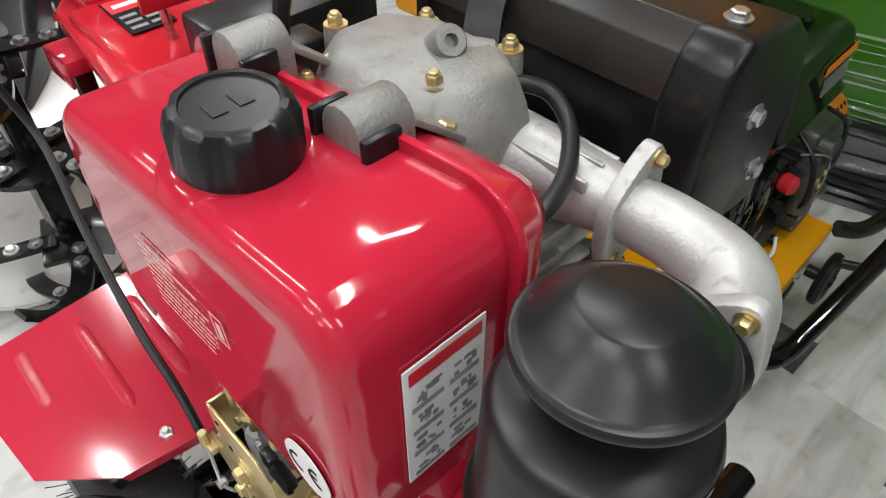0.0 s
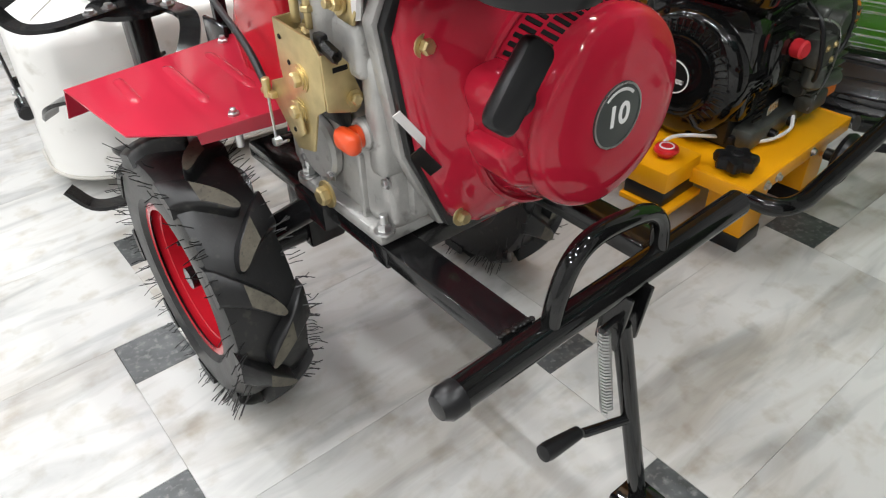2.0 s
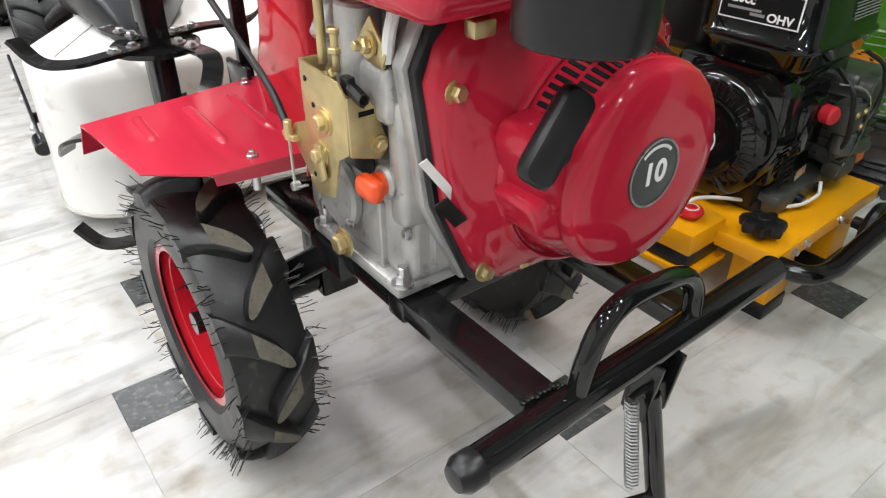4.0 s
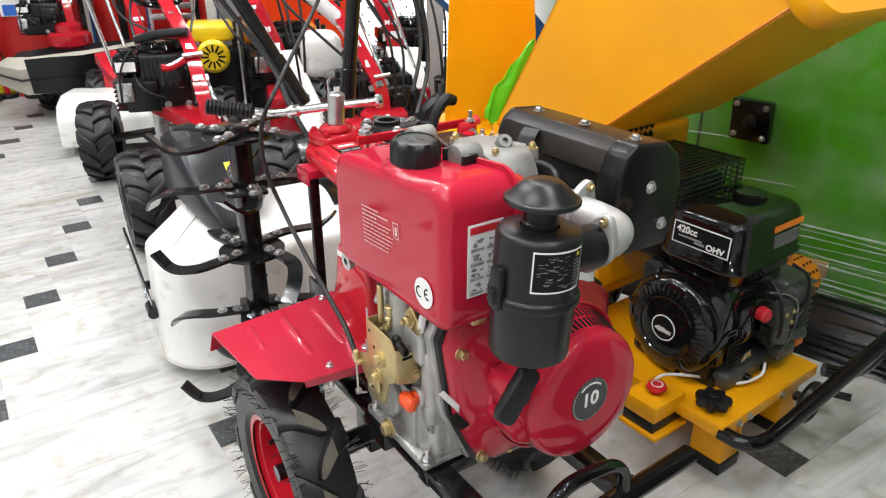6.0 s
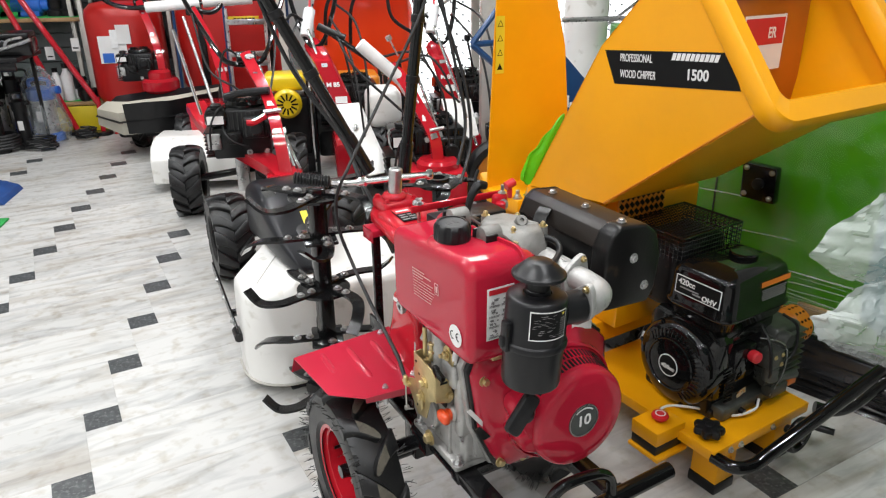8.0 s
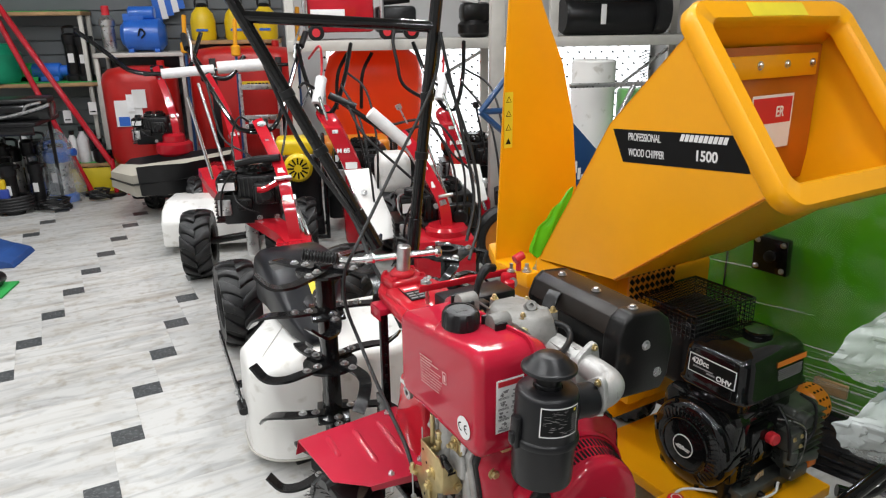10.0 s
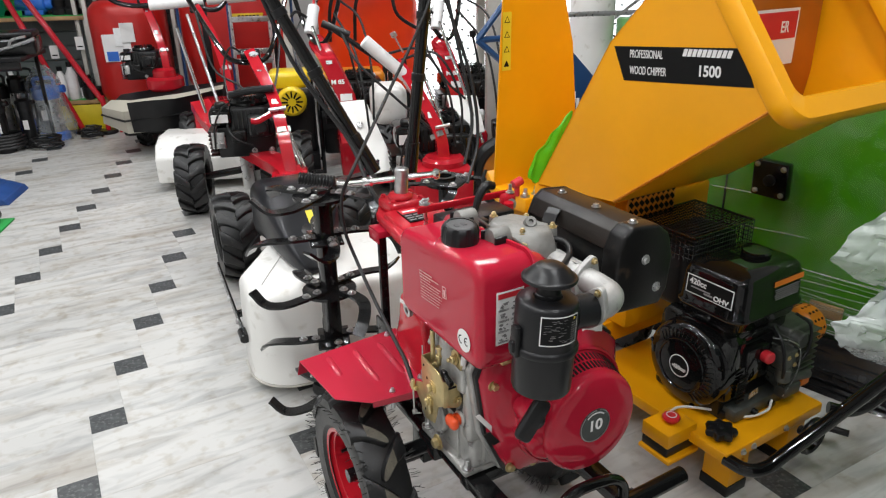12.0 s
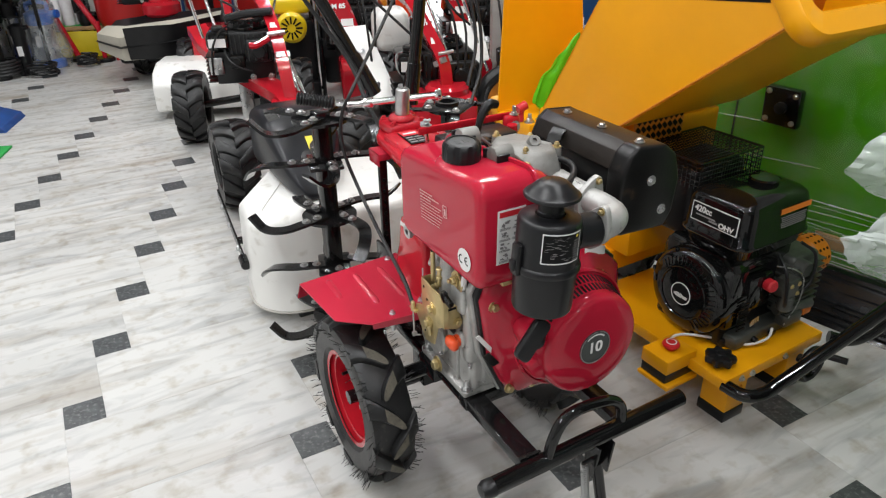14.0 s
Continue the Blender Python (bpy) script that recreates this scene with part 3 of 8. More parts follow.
# crankcase, cylinder and head
def engine_block():
    bm = box(-0.132, 0.11, -0.035, 0.18, 0.366, 0.5, 0.016, 3)
    block = part("crankcase", bm, ALU, tiller, "grey cast aluminium crankcase with ribs")
    part("cylinder_barrel", prism([(-0.045, 0.38), (-0.045, 0.6), (-0.02, 0.645), (0.12, 0.645), (0.17, 0.56), (0.18, 0.38)], -0.11, 0.1, "x", 0.012), ALU, block)
    part("mounting_foot", box(-0.145, 0.12, -0.03, 0.15, 0.355, 0.372, 0.005), ALU, block)
    for y, z0, z1, x in ((-0.03, 0.372, 0.56, -0.128), (0.008, 0.37, 0.45, -0.138), (0.1, 0.37, 0.52, -0.135), (0.135, 0.37, 0.47, -0.14), (0.16, 0.37, 0.55, -0.13)):
        part("rib", box(x, -0.1, y, y + 0.008, z0, z1, 0.003), ALU, block)
    part("side_cover", join(rod((-0.13, 0.09, 0.43), (-0.145, 0.09, 0.43), 0.04, 24, 0.004)), ALU, block)
    # dark plate standing in for the shade of a recess behind the governor
    part("recess_shade", box(-0.1355, -0.134, 0.02, 0.095, 0.47, 0.56, 0.004), DARKMET, block)
    for y, z in ((0.062, 0.405), (0.118, 0.405), (0.09, 0.465), (-0.026, 0.43), (-0.026, 0.53)):
        part("case_bolt", bolt((-0.143 if y > 0 else -0.129, y, z), (-1, 0, 0), 0.005, 0.005), STEEL, block)
    for p in ((-0.137, -0.026, 0.372), (-0.137, 0.13, 0.372)):
        part("foot_bolt", join(bolt(p, (0, 0, 1), 0.008, 0.01), rod(p, (p[0], p[1], p[2] + 0.022), 0.005)), STEEL, block)
    part("drain_plug", bolt((-0.152, 0.06, 0.385), (-1, 0, 0), 0.011, 0.012), BRASS, block)
    # cylinder with rocker cover
    head = part("cylinder_head", join(prism([(-0.055, 0.6), (-0.065, 0.7), (-0.05, 0.76), (0.09, 0.76), (0.1, 0.6)], -0.06, 0.08, "x", 0.012),
                                      box(-0.06, 0.09, -0.062, 0.1, 0.73, 0.765, 0.006)), ALU, tiller, "cast aluminium cylinder head")
    for z in (0.66, 0.685, 0.71):
        part("cooling_fin", box(-0.075, 0.095, -0.07, 0.105, z, z + 0.006, 0.002), ALU, head)
    base = [(-0.05, 0.07), (-0.02, 0.1), (0.038, 0.098), (0.062, 0.06), (0.058, -0.015), (0.04, -0.042), (-0.015, -0.045), (-0.05, -0.012)]
    crown = [(-0.03, 0.062), (-0.008, 0.086), (0.03, 0.085), (0.05, 0.052), (0.05, -0.008), (0.036, -0.03), (0.0, -0.03), (-0.03, 0.0)]
    def cover_ring(f, z, shrink=1.0):
        return [Vector((0.006 + (p[0] + (q[0] - p[0]) * f - 0.006) * shrink, 0.028 + (p[1] + (q[1] - p[1]) * f - 0.028) * shrink, z)) for p, q in zip(base, crown)]
    cover = part("rocker_cover", skin([cover_ring(0, 0.762), cover_ring(0.05, 0.797), cover_ring(0.3, 0.808), cover_ring(0.85, 0.823), cover_ring(1, 0.827, 0.97), cover_ring(1, 0.829, 0.88)]), HEADCAST, head, "cast aluminium rocker cover", 50)
    part("cover_flange", prism([(p[0] * 1.06, p[1] * 1.06 - 0.002) for p in base], 0.762, 0.771, "z", 0.002), HEADCAST, cover)
    for x, y, z in ((0.0, 0.1, 0.822), (0.047, 0.06, 0.822), (0.056, -0.008, 0.824), (-0.01, -0.008, 0.826), (-0.038, -0.012, 0.816), (-0.052, 0.062, 0.814)):
        part("bolt_boss", lathe([(0, 0.764), (0.0105, 0.764), (0.009, z - 0.006), (0.0082, z), (0, z)], 18, Matrix.Translation((x, y, 0))), HEADCAST, cover)
        part("cover_bolt", join(bolt((x, y, z), (0, 0, 1), 0.0056, 0.007), rod((x, y, z), (x, y, z + 0.01), 0.0034)), BRASS, cover)
    part("vent_boss", lathe([(0, 0), (0.0125, 0), (0.0115, 0.028), (0.0095, 0.032), (0.0045, 0.032), (0.004, 0.026), (0, 0.026)], 20, frame_to((0.03, 0.032, 0.818), (0.02, 0.008, 0.838))[0]), HEADCAST, cover)
    part("cover_rib", rod((0.028, 0.02, 0.826), (0.052, 0.0, 0.82), 0.009, 14, 0.003), HEADCAST, cover)
    part("injector_nut", join(rod((0.04, -0.056, 0.756), (0.04, -0.056, 0.766), 0.01, 6), rod((0.04, -0.056, 0.766), (0.04, -0.056, 0.775), 0.0065)), BRASS, head)
    part("breather_hose", tube([(0.04, -0.005, 0.8), (0.055, -0.018, 0.805), (0.068, -0.035, 0.799), (0.056, -0.06, 0.792), (0.02, -0.088, 0.79), (-0.014, -0.099, 0.788), (-0.032, -0.09, 0.776), (-0.034, -0.07, 0.765)], 0.0058, 12), HOSE, head)
    # valve lifter arm on top of the head
    part("decompression_lever", join(box(-0.045, 0.0, 0.11, 0.14, 0.8, 0.812, 0.004), tube([(-0.027, 0.13, 0.8), (-0.022, 0.13, 0.83), (-0.013, 0.131, 0.856), (0.003, 0.133, 0.873), (0.021, 0.135, 0.87)], 0.0068, 10, 5, radii=(0.9, 0.9, 1.15, 1.45, 1.2)), tube([(-0.002, 0.134, 0.868), (0.002, 0.14, 0.888), (0.009, 0.142, 0.902)], 0.0032, 8)), MATTE, head, "black plastic cranked lever")
    return head


engine_block()


def shroud():
    # back plate with black gasket edge, then the bulged red blower housing
    poly = [(-0.138, 0.6), (-0.115, 0.645), (0.0, 0.655), (0.1, 0.65), (0.165, 0.6), (0.175, 0.5), (0.13, 0.4), (0.05, 0.365), (-0.075, 0.375), (-0.118, 0.47)]
    g = [(x * 1.03 - 0.002, z + (z - 0.5) * 0.03) for x, z in poly]
    part("gasket", prism(g, -0.064, -0.052, "y", 0.003), MATTE, tiller, "black rubber edge of the blower housing")
    part("back_flange", prism([(x * 1.05 - 0.004, z + (z - 0.5) * 0.05) for x, z in poly], -0.053, -0.036, "y", 0.004), ALU, tiller)
    def blend(cx, cz, f, y, rz=None):
        n = 40
        out = []
        for k in range(n):
            a = 2 * math.pi * k / n
            # radius of the polygon in this direction
            best = 0.3
            for (x0, z0), (x1, z1) in zip(poly, poly[1:] + poly[:1]):
                dx, dz = math.cos(a), math.sin(a)
                ex, ez = x1 - x0, z1 - z0
                den = dx * ez - dz * ex
                if abs(den) > 1e-9:
                    t = ((x0 - cx) * ez - (z0 - cz) * ex) / den
                    s = ((x0 - cx) * dz - (z0 - cz) * dx) / den
                    if t > 0 and -1e-6 <= s <= 1 + 1e-6:
                        best = min(best, t)
            r = best * (1 - f) + rz * f
            out.append(Vector((cx + r * math.cos(a), y, cz + r * math.sin(a))))
        return out
    cx, cz = 0.038, 0.505
    rings = [blend(cx, cz, 0, -0.062, 0.1), blend(cx, cz, 0.02, -0.074, 0.1), blend(cx, cz, 0.12, -0.083, 0.115), blend(cx, cz, 0.45, -0.092, 0.112), blend(cx, cz, 0.85, -0.1, 0.119), blend(cx, cz, 1, -0.107, 0.1175), blend(cx, cz, 1, -0.108, 0.06)]
    sh = part("blower_housing", skin(rings), RED, tiller, "glossy red blower housing", 50)
    m = Matrix.Translation((cx, -0.126, cz)) @ Matrix.Rotation(radians(90), 4, "X")
    slot_mat = INK
    rec = part("recoil_cover", lathe([(0.1135, -0.022), (0.1005, 0.026), (0.101, 0.0275), (0.1005, 0.034), (0.0985, 0.0405), (0.095, 0.0455), (0.0905, 0.048), (0.07, 0.0497), (0.05, 0.05), (0.0, 0.05)], 72, m), RED, tiller, "round red recoil starter cover")
    # two rows of slots in the upper half of the rim
    slot = box(-0.001, 0.0008, -0.0023, 0.0023, -0.0088, 0.0088, 0.0004, 1)
    for row, z in enumerate((-0.006, 0.0145)):
        for k in range(29):
            a = radians(22 + 130 * k / 28 + 2.3 * row)
            mm = m @ Matrix.Rotation(a, 4, "Z") @ Matrix.Translation((0.1135 - 0.2708 * (z + 0.022), 0, z)) @ Matrix.Rotation(radians(-15.2), 4, "Y")
            sb = slot.copy()
            sb.transform(mm)
            part("vent_slot", sb, slot_mat, rec)
    slot.free()
    # raised collar of the housing round the cover and the cord guide below the grip
    part("housing_collar", lathe([(0.1145, -0.024), (0.115, -0.018), (0.1175, -0.016), (0.121, -0.018), (0.123, -0.026), (0.124, -0.04)], 64, m), RED, sh)
    part("cord_guide", join(prism([(-0.088, 0.53), (-0.094, 0.548), (-0.085, 0.565), (-0.05, 0.57), (-0.05, 0.49), (-0.07, 0.485)], -0.158, -0.1, "y", 0.009, 3), prism([(-0.075, 0.462), (-0.092, 0.5), (-0.05, 0.52), (-0.03, 0.44)], -0.156, -0.1, "y", 0.008, 3)), RED, rec, "red moulded cord guide", 60)
    # pull grip, its seat and the guide
    gm = plane_at((-0.1165, -0.196, 0.588), (0.044, 0.004, 0.051), (-0.6, 0.25, 0.52))
    part("grip_seat", lathe([(0, -0.012), (0.0165, -0.012), (0.017, 0.012), (0.012, 0.017), (0.0, 0.017)], 20, frame_to((-0.082, -0.16, 0.556), (-0.16, -0.24, 0.6))[0]), MATTE, rec, "black grip seat")
    grip = skin([[gm @ Vector((x, y, z)) for x, y in round_rect(0.076 * f, 0.03 * g, 0.0085, 4)] for z, f, g in ((-0.011, 0.8, 0.62), (-0.009, 0.9, 0.8), (-0.002, 1.0, 1.0), (0.005, 1.0, 0.96), (0.0085, 0.95, 0.84), (0.0095, 0.88, 0.7))])
    part("pull_grip", join(grip, rod(gm @ Vector((-0.004, -0.004, -0.006)), (-0.084, -0.162, 0.556), 0.0115, 14, 0.002)), MATTE, rec, "black plastic pull grip")
    dm = m @ pose(0, 0, 0.0505)
    part("power_badge", lathe([(0, -0.002), (0.034, -0.002), (0.034, 0.0005), (0.032, 0.001), (0.0, 0.001)], 36, dm), mat("badge_grey", (0.05, 0.055, 0.052), 0.35), rec, "dark grey round badge")
    part("badge_ring", lathe([(0.0315, 0.001), (0.0335, 0.0012), (0.0335, 0.0016), (0.0315, 0.0016)], 36, dm), STEEL, rec)
    words("10", 0.031, dm @ pose(0, 0, 0.0014), PAPER, rec, "badge_number", 0.0007, "CENTER", 1.05)
    bm = bmesh.new()
    for k in range(14):
        a = radians(50 + 80 * k / 13)
        merge(bm, card(0.003, 0.004, dm @ Matrix.Rotation(a, 4, "Z") @ pose(0.0265, 0, 0.0011), 0.0003))
    part("badge_print", bm, PAPER, rec)
    for x, z in ((-0.117, 0.588), (-0.078, 0.395), (0.104, 0.6), (-0.03, 0.39), (0.12, 0.42)):
        part("housing_bolt", bolt((x, -0.083 if x < 0.1 else -0.093, z), (0, -1, 0), 0.0075, 0.009), BRASS, sh)
    for name, c, w, h, mt, lab in (("notice_strip", (-0.129, -0.0775, 0.509), 0.056, 0.0085, PAPER, "small white sticker"), ("maker_plate", (-0.12, -0.0825, 0.476), 0.036, 0.014, DARKMET, "small dark plate")):
        part(name, card(w, h, plane_at(c, (0.58, -0.06, -0.78), (0.62, -0.32, 0.46)), 0.0012), mt, sh, lab)
    part("top_sticker", card(0.05, 0.016, plane_at((0.1, -0.083, 0.642), (0.96, 0, -0.28), (0.25, 0.3, 0.92)), 0.0012), PAPER, sh, "white printed sticker")
    part("wire_clip", join(box(-0.108, -0.085, -0.095, -0.08, 0.63, 0.645, 0.003)), BRASS, sh)
    return sh


shroud()


def governor():
    pl = part("governor_plate", join(prism([(0.072, 0.588), (0.003, 0.584), (-0.01, 0.572), (-0.009, 0.52), (0.01, 0.508), (0.026, 0.462), (0.06, 0.453), (0.08, 0.477), (0.102, 0.5), (0.098, 0.516), (0.07, 0.528)], -0.1785, -0.1755, "x", 0.0008),
                                     box(-0.178, -0.146, 0.07, 0.073, 0.535, 0.588, 0.001)), BRASS, tiller, "yellow zinc plated governor plate")
    part("bent_lug", prism([(-0.178, 0.574), (-0.158, 0.57), (-0.15, 0.56), (-0.14, 0.53), (-0.141, 0.515), (-0.148, 0.51), (-0.178, 0.519)], -0.0125, -0.0095, "y", 0.0008), BRASS, pl)
    part("lug_slot", box(-0.168, -0.152, -0.0128, -0.0124, 0.555, 0.56, 0), INK, pl)
    part("lug_bolt", bolt((-0.148, -0.0125, 0.525), (0, -1, 0), 0.006, 0.006), BRASS, pl)
    for y, z, r in ((0.031, 0.54, 0.0075), (0.042, 0.503, 0.007)):
        part("washer", lathe([(0, 0), (r * 1.9, 0), (r * 1.9, 0.0016), (0, 0.0016)], 20, frame_to((-0.1785, y, z), (-0.3, y, z))[0]), BRASS, pl)
        part("plate_nut", bolt((-0.18, y, z), (-1, 0, 0), r, 0.008), BRASS, pl)
    for y, z in ((0.062, 0.572), (0.05, 0.55), (0.06, 0.475)):
        part("plate_hole", rod((-0.1786, y, z), (-0.1792, y, z), 0.0028, 8), INK, pl)
    part("control_arm", prism([(0.03, 0.482), (0.044, 0.472), (0.052, 0.49), (0.05, 0.512), (0.036, 0.514)], -0.1835, -0.181, "x", 0.0008), BRASS, pl)
    part("cable_stop", join(box(-0.186, -0.178, 0.088, 0.112, 0.5, 0.506, 0.001), rod((-0.184, 0.1, 0.499), (-0.184, 0.1, 0.52), 0.0045, 10)), BRASS, pl)
    sp = [(-0.168 + 0.0055 * math.cos(k * 0.9), -0.004 - k * 0.00022, 0.578 - 0.00005 * k + 0.0055 * math.sin(k * 0.9)) for k in range(0, 90)]
    part("governor_spring", tube(sp, 0.0011, 5, 1, False), DARKMET, pl)
    part("spring_eye", box(-0.172, -0.163, -0.004, 0.01, 0.572, 0.588, 0.002), MATTE, pl)
    part("stop_screw", join(rod((-0.162, 0.03, 0.584), (-0.162, 0.03, 0.622), 0.0042), rod((-0.162, 0.03, 0.6), (-0.162, 0.03, 0.606), 0.0075, 6), rod((-0.162, 0.055, 0.584), (-0.162, 0.055, 0.645), 0.0045), rod((-0.162, 0.03, 0.618), (-0.162, 0.03, 0.623), 0.007, 10)), BRASS, pl)
    part("stop_wire", tube([(-0.162, 0.055, 0.6), (-0.162, 0.056, 0.66), (-0.16, 0.058, 0.73)], 0.0035, 8), BLACK, pl)
    part("link_wire", tube([(-0.184, 0.1, 0.5), (-0.187, 0.093, 0.47), (-0.188, 0.088, 0.452), (-0.184, 0.07, 0.46)], 0.0016, 6), STEEL, pl)
    part("link_nut", rod((-0.192, 0.09, 0.452), (-0.183, 0.09, 0.452), 0.005, 8), STEEL, pl)
    pump = part("fuel_pump", join(rod((-0.14, 0.03, 0.56), (-0.14, 0.025, 0.645), 0.021, 18, 0.003), box(-0.15, -0.1, -0.03, 0.08, 0.545, 0.6, 0.008, 3), rod((-0.15, 0.07, 0.6), (-0.11, 0.085, 0.66), 0.016, 14, 0.003), box(-0.142, -0.105, -0.04, -0.012, 0.44, 0.57, 0.01, 3)), ALU, tiller, "cast injection pump")
    part("pump_flange", prism([(-0.035, 0.612), (-0.012, 0.64), (0.006, 0.62), (-0.004, 0.6), (-0.028, 0.598)], -0.152, -0.148, "x", 0.001), BRASS, pump)
    for p, d in (((-0.153, -0.012, 0.616), (-1, 0, 0.1)), ((-0.14, 0.025, 0.645), (-0.3, 0, 1)), ((-0.152, 0.05, 0.575), (-1, 0, 0)), ((-0.13, 0.085, 0.665), (-0.4, 0, 1))):
        part("pump_union", join(bolt(p, d, 0.0075, 0.009), rod(p, Vector(p) + Vector(d).normalized() * 0.016, 0.0042)), BRASS, pump)
    part("fuel_line", tube([(-0.146, -0.028, 0.605), (-0.148, -0.036, 0.63), (-0.138, -0.036, 0.66), (-0.12, -0.03, 0.69)], 0.0055, 8), PAPER, tiller)
    part("injection_pipe", tube([(-0.14, 0.025, 0.655), (-0.148, 0.04, 0.69), (-0.1, 0.06, 0.73), (-0.05, 0.03, 0.76)], 0.0033, 8), STEEL, tiller)
    part("oil_cap", join(lathe([(0.0, 0), (0.012, 0), (0.012, 0.014), (0, 0.015)], 16, frame_to((-0.14, -0.012, 0.484), (-0.2, -0.014, 0.488))[0]), box(-0.172, -0.154, -0.033, 0.001, 0.474, 0.498, 0.0085, 3, m=Matrix.Translation((0, 0, 0)))), OILRED, tiller, "orange plastic oil filler cap")
    part("oil_dipstick_boss", rod((-0.12, -0.012, 0.484), (-0.148, -0.012, 0.485), 0.017, 18, 0.003), ALU, tiller)
    part("fuel_cock", join(rod((-0.14, 0.135, 0.66), (-0.17, 0.132, 0.655), 0.011, 12, 0.002), lathe([(0.006, 0.0), (0.0135, 0.0), (0.0135, 0.007), (0.006, 0.007)], 18, frame_to((-0.169, 0.132, 0.655), (-0.3, 0.132, 0.645))[0])), STEEL, tiller)


governor()


def air_filter():
    cx, cy = -0.1, -0.203
    m = Matrix.Translation((cx - 0.002, cy, 0.8)) @ Matrix.Rotation(radians(2.5), 4, "Y") @ Matrix.Translation((0, 0, -0.8))
    can = part("air_filter", lathe([(0, 0.655), (0.0425, 0.655), (0.0455, 0.6565), (0.047, 0.661), (0.0485, 0.724), (0.0515, 0.7255), (0.0525, 0.728), (0.0525, 0.7335), (0.0515, 0.7355), (0.0492, 0.7375), (0.0488, 0.745), (0.0482, 0.801), (0.0465, 0.8065), (0.0435, 0.809), (0.024, 0.8115), (0.022, 0.8115)], 64, m), SATIN, tiller, "black plastic air filter canister")
    part("filter_neck", lathe([(0.0205, 0.808), (0.0205, 0.816), (0.0192, 0.8175), (0.0192, 0.85)], 32, m), MATTE, can)
    part("rain_cap", lathe([(0.019, 0.842), (0.039, 0.8385), (0.0412, 0.8385), (0.0424, 0.8402), (0.0424, 0.8425), (0.0412, 0.8442), (0.0392, 0.8446), (0.0375, 0.8458), (0.032, 0.8518), (0.026, 0.8572), (0.0205, 0.8615), (0.0185, 0.8625), (0.0, 0.863)], 64, m), SATIN, can, "black dished rain cap", 40)
    # label wrapped on the front right of the canister
    bm = bmesh.new()
    def wrap(a0, a1, z0, z1, r):
        n = 10
        a0, a1, z0, z1 = a0 - 12, a1 - 12, z0 + 0.009, z1 + 0.009
        b = bmesh.new()
        lo = [b.verts.new(m @ Vector((r * math.cos(radians(a0 + (a1 - a0) * k / n)), r * math.sin(radians(a0 + (a1 - a0) * k / n)), z0))) for k in range(n + 1)]
        hi = [b.verts.new(m @ Vector((r * math.cos(radians(a0 + (a1 - a0) * k / n)), r * math.sin(radians(a0 + (a1 - a0) * k / n)), z1))) for k in range(n + 1)]
        for k in range(n):
            b.faces.new((lo[k], lo[k + 1], hi[k + 1], hi[k]))
        return b
    lab = part("filter_label", wrap(-126, -51, 0.742, 0.79, 0.0489), PAPER, can, "black label with white border")
    part("label_field", wrap(-124, -53, 0.744, 0.788, 0.0491), INK, lab)
    rnd = random.Random(3)
    for k in range(46):
        a = rnd.uniform(-121, -76)
        z = 0.747 + 0.037 * rnd.random()
        merge(bm, wrap(a, min(a + rnd.uniform(2, 9), -70), z, z + rnd.choice((0.0005, 0.0005, 0.0007)), 0.0493))
    for k in range(9):
        merge(bm, wrap(-68, -55, 0.746 + k * 0.0038, 0.7471 + k * 0.0038, 0.0493))
    part("label_print", bm, GREYINK, lab)
    part("label_mark", wrap(-64, -59, 0.782, 0.786, 0.0494), YELINK, lab)
    for a in (178, 10):
        mm = m @ Matrix.Rotation(radians(a), 4, "Z") @ Matrix.Translation((0.002, 0, 0.01))
        part("spring_clip", join(box(0.0455, 0.056, -0.009, 0.009, 0.712, 0.762, 0.003, m=mm), box(0.048, 0.061, -0.006, 0.006, 0.72, 0.738, 0.003, m=mm)), MATTE, can)
    # inlet elbow from the head round to the canister
    path = [(0.04, -0.035, 0.764), (0.042, -0.08, 0.766), (0.044, -0.115, 0.768), (0.044, -0.155, 0.769), (0.034, -0.19, 0.769), (0.01, -0.206, 0.768), (-0.016, -0.208, 0.768)]
    el = part("inlet_elbow", tube(path, 0.0215, 24, 8, radii=(1.4, 1.2, 1.0, 1.0, 1.08, 1.05, 1.0)), ALU, tiller, "cast aluminium inlet elbow", 60)
    for p, d, roll in (((0.044, -0.118, 0.768), (0, -1, 0.02), 68), ((-0.014, -0.208, 0.768), (-1, -0.1, 0), 70)):
        mm = frame_to(p, Vector(p) + Vector(d))[0] @ Matrix.Rotation(radians(roll), 4, "Z")
        f = part("flange", prism([((0.027 + 0.016 * abs(math.cos(a)) ** 4) * math.cos(a), 0.0265 * math.sin(a)) for a in [2 * math.pi * k / 40 for k in range(40)]], -0.0055, 0.0055, "z", 0.002, m=mm), ALU, el)
        for sg in (-1, 1):
            part("flange_bolt", bolt(mm @ Vector((0.0345 * sg, 0, 0.0055)), d, 0.0042, 0.006), BRASS, f)
    for k in range(3):
        part("manifold_rib", box(0.022 + 0.016 * k, 0.026 + 0.016 * k, -0.1, -0.03, 0.778, 0.792 - 0.004 * abs(k - 1), 0.0015), ALU, el)
    part("filter_gasket", rod((-0.06, -0.205, 0.77), (-0.019, -0.208, 0.768), 0.027, 20), MATTE, can)


air_filter()


